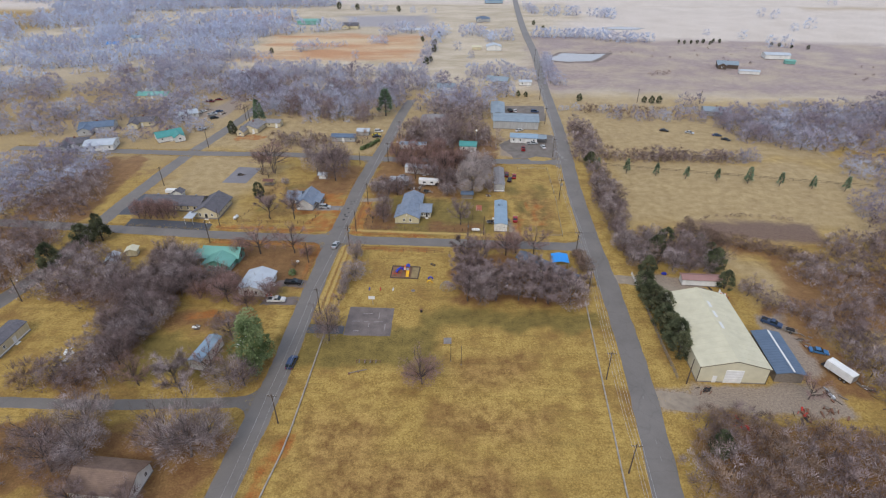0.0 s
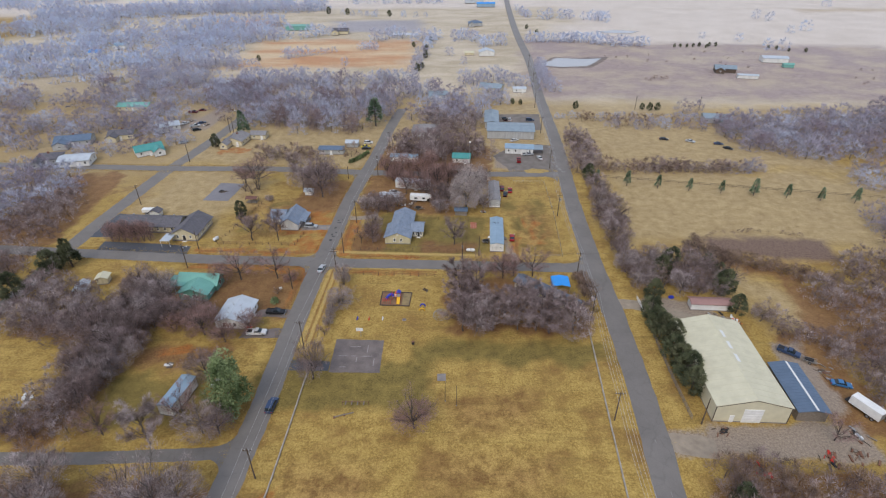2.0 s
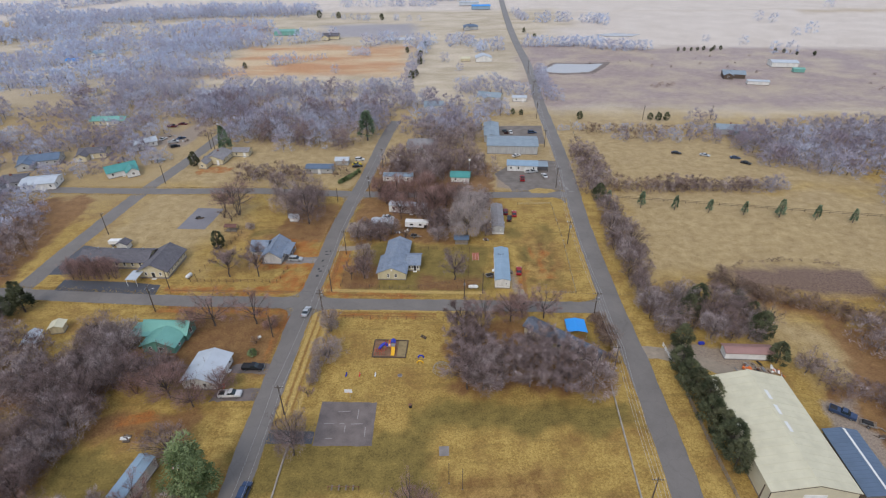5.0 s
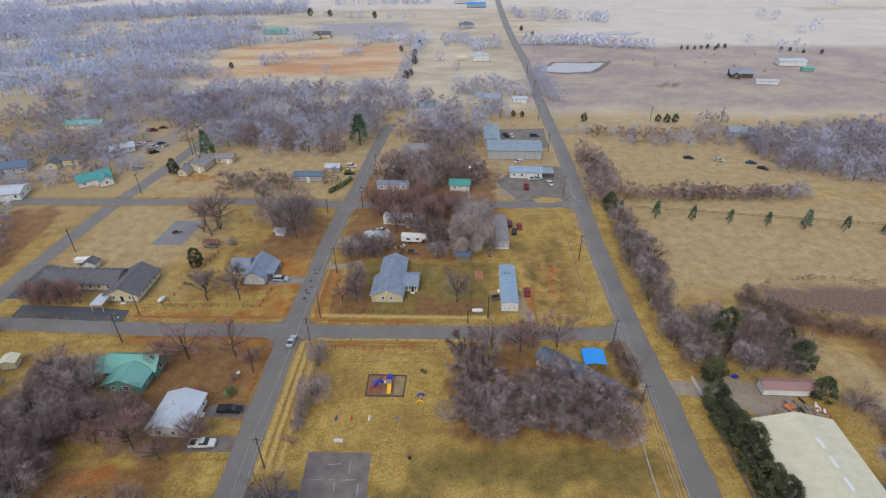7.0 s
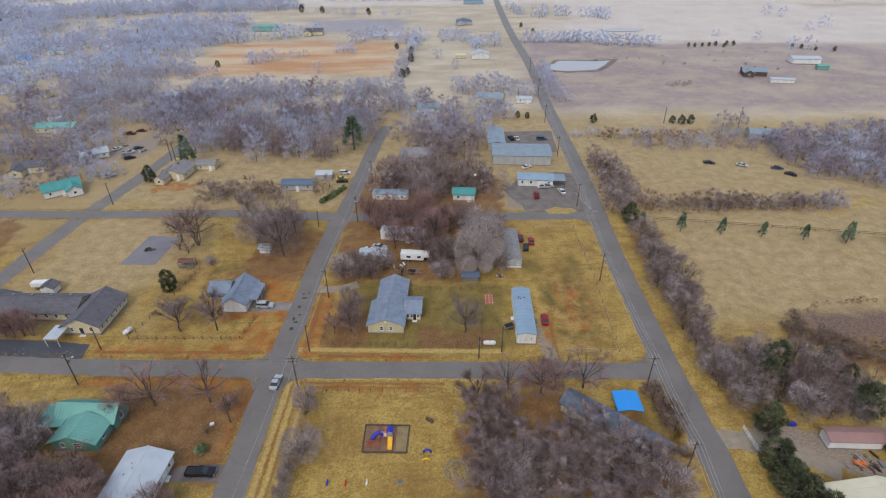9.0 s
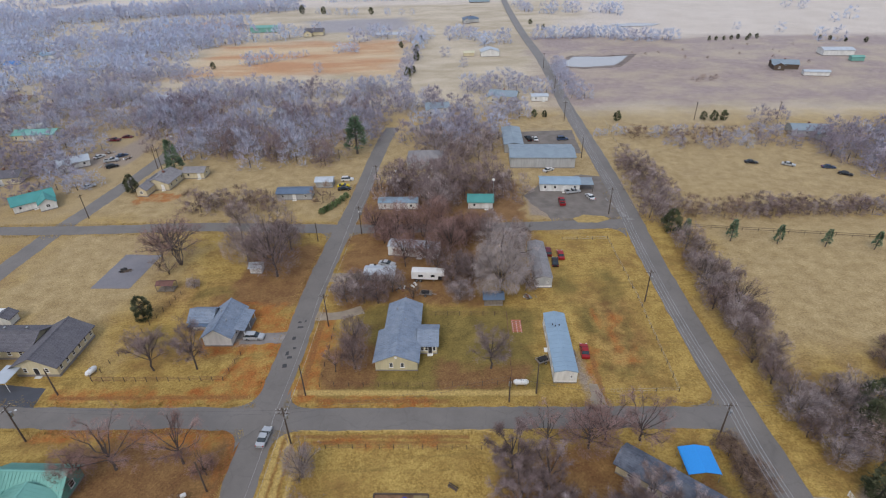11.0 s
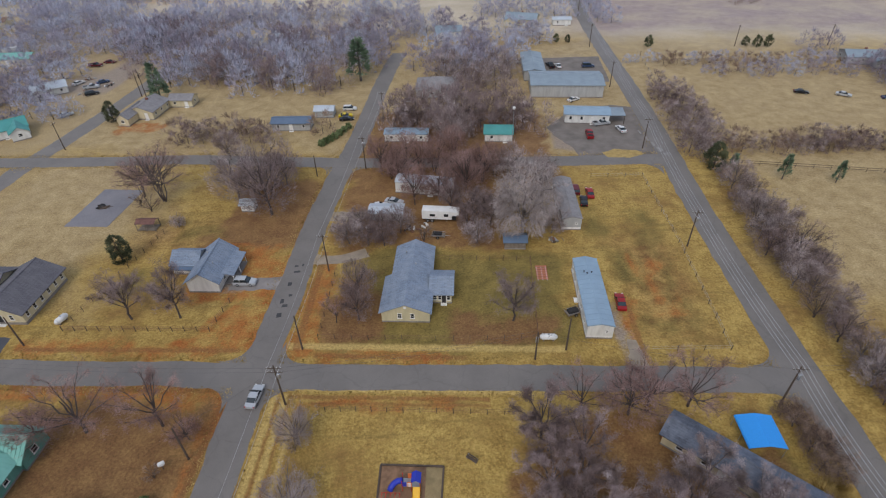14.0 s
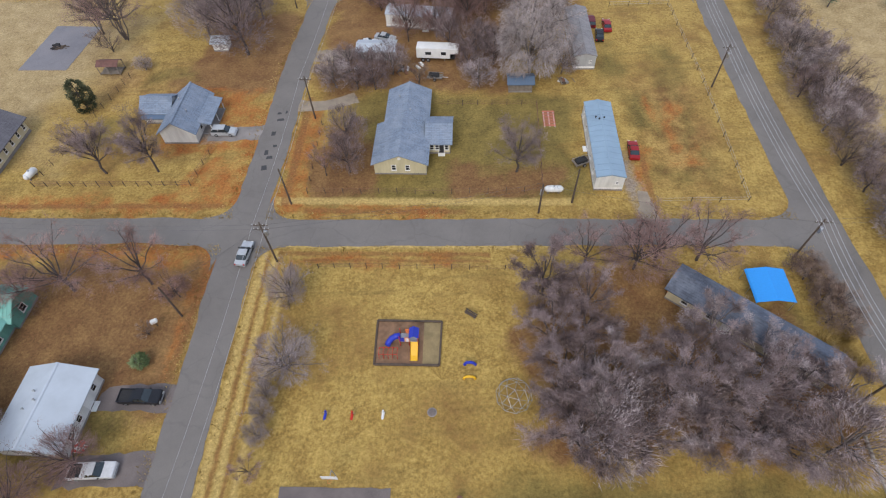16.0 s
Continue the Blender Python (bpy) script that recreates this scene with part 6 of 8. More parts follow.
# ---- far groves: hedges and woods out to the skyline ----
TYPES = {"f": "frost", "m": "mauve", "c": "round_cedar", "b": "brush"}
for points, width, count, kinds, low, high in (
        ([(-416, 516), (-362, 540), (-291, 559), (-236, 577), (-154, 573), (-129, 586)], 9, 130, "f", 9, 12), ([(-430, 540), (-300, 590), (-170, 600)], 8, 60, "f", 9, 12),
        ([(-440, 430), (-367, 447), (-336, 453), (-328, 483)], 12, 48, "f", 9, 12), ([(-216, 365), (-193, 387), (-169, 393), (-137, 411)], 9, 46, "f", 9, 12),
        ([(-241, 449), (-215, 470), (-156, 470)], 10, 40, "f", 9, 12), ([(-205, 415), (-160, 440)], 9, 22, "f", 8, 11), ([(-295, 376), (-259, 385)], 8, 24, "f", 8, 11), ([(-300, 275), (-248, 278), (-235, 288)], 10, 24, "f", 8, 11),
        ([(-330, 330), (-290, 337), (-278, 350)], 9, 30, "f", 8, 11), ([(-230, 306), (-197, 317)], 7, 22, "f", 8, 11), ([(-175, 306), (-151, 305)], 5, 14, "f", 8, 11), ([(-190, 361), (-160, 357)], 5, 14, "f", 7, 10),
        ([(-200, 275), (-165, 280)], 7, 14, "f", 7, 10), ([(-215, 335), (-190, 345)], 6, 10, "f", 7, 10), ([(-128, 215), (-108, 222)], 5, 14, "fm", 9, 11), ([(-107, 235), (-81, 251)], 5, 20, "f", 8, 11),
        ([(-79, 236), (-64, 249), (-30, 245), (-12, 251)], 4, 26, "fm", 6, 9), ([(-30, 214), (-14, 219), (9, 217)], 6, 16, "fm", 7, 9), ([(-8, 232), (-4, 300), (1, 348), (7, 409)], 2.5, 16, "f", 6, 9), ([(-4, 270), (6, 400)], 2, 6, "c", 4, 6),
        ([(-115, 556), (-59, 536), (-32, 531), (6, 523)], 4, 14, "fffc", 5, 7), ([(-112, 407), (-97, 422), (-76, 431)], 4, 7, "f", 7, 11), ([(-46, 396), (-23, 405)], 4, 7, "f", 8, 11), ([(-111, 328), (-100, 331)], 3, 7, "f", 6, 8),
        ([(-100, 331), (-75, 345)], 2, 8, "f", 4, 5), ([(-53, 358), (-40, 360)], 3, 7, "f", 5, 6), ([(-475, 644), (-417, 726), (-394, 844), (-325, 900)], 5, 70, "f", 9, 12), ([(-325, 826), (-247, 806), (-230, 780)], 5, 30, "f", 8, 11),
        ([(-560, 640), (-500, 620), (-440, 610)], 14, 36, "f", 9, 12), ([(-600, 520), (-520, 480), (-420, 400), (-380, 340)], 22, 80, "f", 9, 13), ([(-704, 925), (-581, 924)], 30, 50, "f", 10, 13),
        ([(-333, 994), (-159, 979), (35, 902)], 12, 80, "f", 9, 12), ([(-910, 1218), (-656, 1185), (-501, 1184)], 30, 80, "f", 11, 14), ([(-500, 1300), (-100, 1340), (50, 1250)], 30, 80, "f", 11, 14),
        ([(81, 292), (82, 272), (79, 242), (83, 223)], 3, 26, "f", 6, 9), ([(92, 383), (139, 384), (154, 369), (189, 360)], 3, 46, "f", 6, 9), ([(28, 244), (46, 250), (62, 240)], 4, 14, "f", 7, 10), ([(-8, 385), (9, 397)], 5, 7, "f", 7, 10),
        ([(26, 389), (39, 401), (53, 366), (67, 371)], 5, 14, "f", 8, 10), ([(215, 356), (254, 358)], 2, 8, "c", 2.6, 4), ([(270, 350), (330, 330)], 6, 4, "c", 2.4, 4), ([(151, 250), (165, 250)], 2, 6, "b", 2, 3.5),
        ([(127, 184), (137, 183)], 1, 4, "c", 3.5, 5), ([(52, 198), (61, 197)], 1, 4, "c", 3, 5), ([(98, 156), (127, 154), (147, 152), (160, 160)], 2.5, 44, "bmf", 3.0, 5.5), ([(148, 172), (140, 153)], 4, 8, "mf", 7, 10),
        ([(316, 915), (425, 877), (478, 759), (596, 704), (760, 640)], 12, 130, "f", 9, 12), ([(470, 978), (730, 877)], 20, 80, "f", 9, 12), ([(170, 738), (205, 738)], 5, 16, "f", 8, 10), ([(255, 705), (285, 705)], 5, 12, "f", 8, 10),
        ([(172, 505), (190, 490)], 4, 9, "f", 8, 10), ([(125, 505), (150, 515)], 5, 8, "f", 8, 10), ([(110, 520), (100, 600)], 3, 8, "f", 5, 8), ([(0, 690), (60, 690)], 6, 26, "f", 8, 10), ([(-100, 640), (20, 640)], 5, 20, "f", 7, 9),
        ([(180, 300), (330, 250)], 30, 12, "b", 1.2, 2.4), ([(150, 320), (250, 330)], 18, 10, "b", 1.0, 2.0)):
    tall = 1.0 if kinds in ("b", "c") else 1.3 if high < 11 else 1.35
    belt(points, width, int(count * 1.1), [TYPES[k] for k in kinds], low * tall, high * tall, 4.2 if high < 10 else 6.4, "far", 1.0)
for x, y, h in ((355, 499, 9), (362, 485, 9), (366, 426, 10), (345, 415, 7), (284, 342, 9), (296, 340, 9), (251, 392, 6), (278, 379, 7), (488, 588, 10), (183, 493, 10), (20, 330, 7), (30, 300, 6), (-60, 300, 6), (-140, 290, 6)):
    plant("frost", x, y, h * 1.3, "far", 1.0)
for x, y in ((90, 188), (105, 420), (100, 450), (-10, 365), (-130, 318)):
    plant("round_cedar", x, y, 4.5, "far")
for cx, cy, hx, hy, count, kinds, low, high in ((-165, 70, 22, 34, 56, "fm", 7, 10), (-190, 20, 40, 40, 70, "fm", 7, 10), (-160, -40, 24, 30, 36, "fm", 7, 10), (-208, 150, 26, 24, 22, "fm", 6, 9), (300, 150, 60, 40, 120, "mmf", 8, 11),
                                                (230, 80, 50, 20, 60, "fm", 7, 10), (190, 30, 30, 30, 60, "fm", 7, 10), (170, -30, 26, 26, 50, "fm", 7, 10), (-260, 190, 30, 40, 44, "fm", 8, 12), (-215, 260, 50, 26, 10, "f", 8, 12), (-230, 340, 60, 36, 10, "f", 8, 12), (-330, 240, 60, 60, 36, "f", 9, 13), (-350, 390, 50, 40, 10, "f", 9, 13)):
    grove(cx, cy, hx, hy, 0, count, [TYPES[k] for k in kinds], low, high, 4.6, "far", 1.25)

TOWN_HOUSES = ((-134, 152, 9), (-152, 140, 9), (-172, 132, 10), (-168, 188, 9), (-210, 246, 9), (-129.5, 238, 8), (-156, 106, 9), (-170, 108, 8), (-129, 118, 9), (-123, 163, 11), (-127, 187, 7), (-114, 196, 8), (-91, 132, 9))
for cx, cy, hx, hy, count, kinds, low, high in ((-165, 228, 46, 18, 12, "fm", 9, 13), (-205, 295, 60, 26, 14, "f", 9, 13), (-150, 292, 34, 18, 8, "f", 9, 12), (-250, 410, 90, 30, 46, "f", 9, 13), (-300, 300, 60, 44, 24, "f", 9, 13), (-195, 200, 30, 24, 12, "fm", 8, 12),
                                                (-150, 165, 26, 20, 20, "fm", 8, 11), (-190, 150, 24, 24, 20, "fm", 8, 11), (-112, 205, 14, 18, 16, "fm", 9, 13), (-128, 134, 14, 8, 7, "fm", 7, 10), (-160, 125, 20, 6, 7, "fm", 6, 9), (-60, 236, 60, 10, 14, "fm", 7, 10), (-350, 480, 90, 40, 40, "f", 10, 13),
                                                (-105, 240, 30, 14, 10, "f", 9, 12), (30, 205, 24, 14, 18, "fm", 7, 11), (-30, 205, 30, 10, 10, "fm", 9, 12), (300, 110, 70, 26, 60, "mmf", 8, 11), (168, 142, 14, 20, 16, "m", 8, 11)):
    grove(cx, cy, hx, hy, 0, count, [TYPES[k] for k in kinds], low, high, 4.4, "far", 1.15, TOWN_HOUSES)

# the trees that can be told apart stand singly, the rest of the woods as one
RECORDS.sort(key=lambda q: math.hypot((q[1] - 5) * 0.9, q[2] - 18))
singles = [q for q in RECORDS if q[4] in ("", "row of young pines", "cedars beside the barn", "clipped evergreen hedge", "shrubs before the school")]
others = [q for q in RECORDS if q not in singles]
for rec in singles + others[:320 - len(singles)]:
    grow_single(*rec)
COARSE = {}
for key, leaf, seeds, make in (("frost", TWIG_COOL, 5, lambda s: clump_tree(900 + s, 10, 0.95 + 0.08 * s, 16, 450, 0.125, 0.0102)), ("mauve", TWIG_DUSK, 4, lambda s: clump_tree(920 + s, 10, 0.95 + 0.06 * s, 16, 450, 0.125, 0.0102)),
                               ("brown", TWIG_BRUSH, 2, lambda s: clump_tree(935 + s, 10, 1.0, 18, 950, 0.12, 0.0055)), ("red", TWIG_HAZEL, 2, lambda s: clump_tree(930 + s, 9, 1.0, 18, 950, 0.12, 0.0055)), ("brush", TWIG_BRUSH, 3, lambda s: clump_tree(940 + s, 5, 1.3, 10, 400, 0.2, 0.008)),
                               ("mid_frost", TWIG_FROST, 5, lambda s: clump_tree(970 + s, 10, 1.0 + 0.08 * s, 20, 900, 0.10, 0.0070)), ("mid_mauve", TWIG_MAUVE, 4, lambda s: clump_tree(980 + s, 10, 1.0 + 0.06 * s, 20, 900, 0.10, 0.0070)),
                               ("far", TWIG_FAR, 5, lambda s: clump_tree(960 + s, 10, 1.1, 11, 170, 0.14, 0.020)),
                               ("round_cedar", NEEDLE, 2, lambda s: needle_tree(950 + s, 7, 4.8, 620, "round"))):
    COARSE[key] = []
    for s in range(seeds):
        lv, lf, tv, tf = make(s)
        wide = 2.4 if key == "round_cedar" else 1.0
        v = np.array([tuple(q) for q in tv])
        if wide > 1:
            v = v.reshape(-1, 3, 3)
            v = ((v - v.mean(axis=1, keepdims=True)) * wide + v.mean(axis=1, keepdims=True)).reshape(-1, 3)
        stem = lf[:24] if key == "round_cedar" else lf[:4]
        tri = np.array([t for f in stem for t in ((f[0], f[1], f[2]), (f[0], f[2], f[3]))]) + len(v)
        COARSE[key].append((np.concatenate([v, np.array([tuple(q) for q in lv])[:tri.max() - len(v) + 1]]), np.concatenate([np.array(tf), tri]), leaf, len(tf)))
rest = [q for q in others[320 - len(singles):] if q[0] in COARSE and abs(q[1] - 7) < 0.70 * (q[2] + 135) + 75]
# beyond 340 m crowns take the strongest haze-tinted twig colour
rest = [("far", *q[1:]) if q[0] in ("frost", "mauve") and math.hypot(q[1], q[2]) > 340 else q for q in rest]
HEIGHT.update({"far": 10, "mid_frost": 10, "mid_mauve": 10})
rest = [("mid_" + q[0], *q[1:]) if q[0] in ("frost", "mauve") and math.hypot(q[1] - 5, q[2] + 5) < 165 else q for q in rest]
grow_far(rest, "far_woods", "bare frosted woods and hedges tinted for haze, stretching to the skyline", COARSE, "woods")


# ---- poles and wires ----
def utility_pole(x, y, height, turn, arms=1, transformer=False, lamp=False, lean=0.0):
    p = thing("utility_pole", x, y, turn, "tall weathered wooden utility pole" + (" with a transformer drum" if transformer else " with a crossarm" if arms else " without a crossarm"), "utility pole", "utility poles")
    shaped(p, "pole", WOOD_POLE, lambda bm: tube(bm, (0, 0, -0.2), (lean, 0, height), 0.17, 0.105, 10))
    for k in range(arms):
        z = height - 0.5 - 0.9 * k
        shaped(p, "crossarm", WOOD_POLE, lambda bm: [box(bm, -1.15, -0.17, z, 1.15, -0.06, z + 0.12), tube(bm, (-0.75, -0.1, z), (0, -0.1, z - 0.6), 0.02, 0.02, 5), tube(bm, (0.75, -0.1, z), (0, -0.1, z - 0.6), 0.02, 0.02, 5)])
        for s in (-1.05, -0.45, 0.45, 1.05):
            shaped(p, "insulator", LAMP_CLEAR, lambda bm: [tube(bm, (s, -0.115, z + 0.12), (s, -0.115, z + 0.2), 0.03, 0.03, 6), tube(bm, (s, -0.115, z + 0.2), (s, -0.115, z + 0.3), 0.06, 0.035, 8)])
    if transformer:
        shaped(p, "transformer", STEEL, lambda bm: [tube(bm, (0.42, -0.05, height - 2.7), (0.42, -0.05, height - 1.75), 0.26, 0.26, 12), tube(bm, (0.42, -0.05, height - 1.75), (0.42, -0.05, height - 1.65), 0.27, 0.16, 12), box(bm, 0.1, -0.1, height - 2.4, 0.3, 0, height - 2.3)])
    if lamp:
        arm = shaped(p, "lamp_arm", STEEL, lambda bm: tube(bm, (0, 0, height - 1.4), (0.2, -1.5, height - 0.9), 0.03, 0.03, 6))
        shaped(p, "lamp_head", WHITE, lambda bm: tube(bm, (0.2, -1.5, height - 1.05), (0.2, -1.5, height - 0.85), 0.22, 0.1, 10))
    return p


def wires(name, a, b, spread, sag, label, material=None, thick=0.024):
    """A span of wires between two pole tops (x, y, z), side by side."""
    a, b = Vector(a), Vector(b)
    d = (b - a).to_2d().normalized()
    side = Vector((d.y, -d.x, 0))
    w = thing("power_line", 0, 0, 0, label, "power line", "power lines")
    for s in spread:
        bm = bmesh.new()
        rope(bm, [a.lerp(b, k / 10) + side * s - Vector((0, 0, 4 * sag * k / 10 * (1 - k / 10))) for k in range(11)], thick, 3)
        part("wire", bm, material or WIRE, w)


WIRE = plain("aluminium_wire", (0.48, 0.48, 0.49), 0.5, 0.2)
WIRE_DARK = plain("dark_service_wire", (0.10, 0.10, 0.105), 0.6)
RIGHT_POLES = [(43.0, -100), (45.3, -66.5), (47.4, -40.6), (51.0, -5.5), (51.8, 15.9), (53.6, 56.0), (58.8, 100.5), (62.5, 146), (66.5, 190), (72.5, 236), (78, 290)]
LEFT_POLES = [(-32.5, -95), (-29.1, -53.8), (-27.0, -15.5), (-23.9, 20.0), (-21.4, 52.4), (-17.2, 94.8), (-14.0, 125.0)]
for i, (x, y) in enumerate(RIGHT_POLES):
    utility_pole(x, y, 9.0, -4, 1, i in (4, 5))
for i, (x, y) in enumerate(LEFT_POLES):
    utility_pole(x, y, 9.2, -4, 1 if i != 3 else 2, i in (3, 5), i == 5)
for line, gap in ((RIGHT_POLES, (-1.0, -0.4, 0.4, 1.0)), (LEFT_POLES, (-0.9, 0.9))):
    for (ax, ay), (bx, by) in zip(line, line[1:]):
        wires("power_line", (ax, ay, 8.9), (bx, by, 8.9), gap, 0.7, "slack aluminium power lines between poles along the road")
for x, y, h, arms, tr, lamp in ((-23.2, 31.4, 8.0, 0, False, False), (-36.0, 11.3, 7.5, 0, False, False), (-72.5, 23.7, 9.0, 1, True, True), (-73.0, 35.0, 7.0, 0, False, False), (-108.2, 69.2, 8.5, 1, False, False),
                                (-105.6, 112.4, 8.5, 1, False, False), (-12.6, 124.4, 5.0, 0, False, False), (-115.4, -9.4, 8.5, 1, False, True), (66.4, -42.0, 8.0, 0, False, False), (22.0, 28.8, 7.5, 0, False, False),
                                (16.4, 24.0 + 3.0, 6.5, 0, True, False), (-29.6, 91.6, 6.0, 0, False, False), (-97.0, 150.0, 9.0, 1, False, False), (-99.5, 152.0, 9.0, 0, False, False), (124, 185, 8, 1, False, False), (160, 182, 8, 1, False, False)):
    utility_pole(x, y, h, 86, arms, tr, lamp)
for a, b in (((-23.9, 20.0, 8.2), (-72.5, 23.7, 8.6)), ((-23.9, 20.0, 8.2), (16.4, 27.0, 6.4)), ((16.4, 27.0, 6.3), (51.8, 15.9, 8.4)), ((51.8, 15.9, 8.5), (95, 18, 8.0)), ((-36.0, 11.3, 7.4), (-23.9, 20.0, 8.6)), ((22.0, 28.8, 7.4), (18.9, 31.0, 0.3))):
    wires("power_line", a, b, (0.0,) if a[2] < 8 else (-0.4, 0.4), 0.0 if b[2] < 1 else 0.8, "single dark service wires hung from a pole", WIRE_DARK, 0.016)


yl = thing("yard_light", 23.3, 105.8, 0, "tall grey pole with a white globe lamp behind a shed", "yard light")
shaped(yl, "pole", STEEL, lambda bm: tube(bm, (0, 0, -0.1), (0, 0, 10.4), 0.09, 0.06, 8))
shaped(yl, "globe", WHITE, lambda bm: bmesh.ops.create_uvsphere(bm, u_segments=12, v_segments=8, radius=0.45, matrix=Matrix.Translation((0, 0, 10.8))), "white globe", True)


# ---- fences ----
def fence(points, height, spacing, material, label, rails=2, thick=0.09, rail_mat=None, rail_size=0.02):
    f = thing("fence", 0, 0, 0, label, "fence", "fences")
    bm = bmesh.new()
    box(bm, -thick / 2, -thick / 2, -0.1, thick / 2, thick / 2, height)
    bmesh.ops.bevel(bm, geom=[e for e in bm.edges if min(v.co.z for v in e.verts) > height - 0.01], offset=0.015, segments=1, affect="EDGES")
    post = bpy.data.meshes.new("post")
    bm.to_mesh(post)
    bm.free()
    post.materials.append(material)
    for (ax, ay), (bx, by) in zip(points, points[1:]):
        n = max(1, round(math.hypot(bx - ax, by - ay) / spacing))
        turn = math.degrees(math.atan2(by - ay, bx - ax))
        for k in range(n):
            o = new("post", post)
            o.parent = f
            o.matrix_basis = pose(ax + (bx - ax) * k / n, ay + (by - ay) * k / n, rng.uniform(-0.05, 0.03), rng.uniform(-3, 3), rng.uniform(-3, 3), turn)
        for j in range(rails):
            z = height * (j + 1) / (rails + 0.2)
            bm = bmesh.new()
            tube(bm, (ax, ay, z), (bx, by, z), rail_size, rail_size, 4)
            part("rail", bm, rail_mat or material, f)
    return f


fence([(-17.5, 18.4), (-8, 17.8), (2.2, 17.0), (12.5, 16.2)], 1.3, 2.6, WOOD_POLE, "wire fence on dark posts along the lawn", 3, rail_mat=RUST)
fence([(-20.8, 33.6), (2.9, 31.9), (17.7, 31.4), (19.8, 53.2), (0.6, 54.6)], 1.3, 2.8, WOOD_POLE, "rusty wire fence round the yellow house's yard", 3, rail_mat=RUST)
fence([(-20.8, 33.6), (-19.8, 53.4)], 1.2, 3.0, WOOD_POLE, "leaning wire fence beside the street", 2, rail_mat=RUST)
fence([(-67.8, 38.2), (-52, 37.2), (-40.8, 36.6), (-38.6, 46.4)], 1.3, 2.4, WOOD_POLE, "red-brown picket and wire fence round the white house's yard", 3, rail_mat=RUST, rail_size=0.035)
fence([(-67.8, 38.2), (-61.5, 63.5), (-60, 70)], 1.3, 2.6, WOOD_POLE, "wire fence between the school and a yard", 3, rail_mat=RUST)
fence([(40.7, 85.9), (53.6, 85.2), (52.3, 57.3), (49.6, 27.2), (36.2, 27.8)], 1.2, 4.0, WOOD_POLE, "thin wire fence round an empty lot", 2, rail_mat=STEEL)
fence([(77, 90.5), (98, 86.0), (118, 81.6), (160, 72.5), (210, 62)], 1.3, 4.2, WOOD_POLE, "long split-rail pasture fence by young pines", 2, rail_size=0.06)
fence([(66.9, -4.5), (65.7, -15.4), (65.0, -28), (64.6, -41.0)], 1.5, 2.4, WOOD_GREY, "weathered board fence beside cedars", 3, rail_size=0.07)
fence([(74, 88), (78, 140), (84, 186)], 1.2, 5, WOOD_POLE, "thin wire pasture fence on wooden posts", 2, rail_mat=STEEL)
fence([(84, 179), (130, 173.5), (190, 168)], 1.2, 5, WOOD_POLE, "thin wire pasture fence on wooden posts", 2, rail_mat=STEEL)


def low_wall(points, width, height, label):
    """A low concrete kerb wall in cast lengths."""
    w = thing("low_wall", 0, 0, 0, label, "low wall", "low walls")
    bm = bmesh.new()
    soft_box(bm, 0.01, -width / 2, -0.1, 2.99, width / 2, height, 0.03)
    me = bpy.data.meshes.new("wall_length")
    bm.to_mesh(me)
    bm.free()
    me.materials.append(CONCRETE_PALE)
    line = along(points, 3.0)
    for a, b in zip(line, line[1:]):
        o = new("wall_length", me)
        o.parent = w
        o.matrix_basis = pose(a.x, a.y, rng.uniform(-0.03, 0.03), 0, 0, math.degrees(math.atan2(b.y - a.y, b.x - a.x)) + rng.uniform(-0.6, 0.6)) @ Matrix.Diagonal(((b - a).length / 3.0, 1, 1, 1))


CONCRETE_PALE = worn("pale_concrete", (0.36, 0.325, 0.27), 0.25, 0.7, 0.9)
low_wall([(-24.4, -24.6), (-26.0, -57.5), (-28.0, -72.0), (-31.5, -100)], 0.3, 0.35, "low pale concrete kerb wall beside the lawn")
low_wall([(41.5, -98), (43.5, -72.1), (46.0, -44.6), (49.3, -9.6)], 0.3, 0.35, "low pale concrete kerb wall along the roadside lawn")


# ---- vehicles ----
def wheel(parent, x, y, r=0.34, w=0.22):
    t = shaped(parent, "tyre", BLACK, lambda bm: tube(bm, (x, y - w / 2, r), (x, y + w / 2, r), r, r, 14))
    shaped(t, "rim", STEEL, lambda bm: tube(bm, (x, y - w / 2 - 0.01, r), (x, y + w / 2 + 0.01, r), r * 0.6, r * 0.6, 10))


def car_body(bm, outline, width, belt, inset):
    v = prism(bm, outline, -width / 2, width / 2)
    for q in v:
        if q.co.z > belt:
            q.co.y *= inset
    bmesh.ops.bevel(bm, geom=list(bm.edges), offset=0.06, segments=2, affect="EDGES")


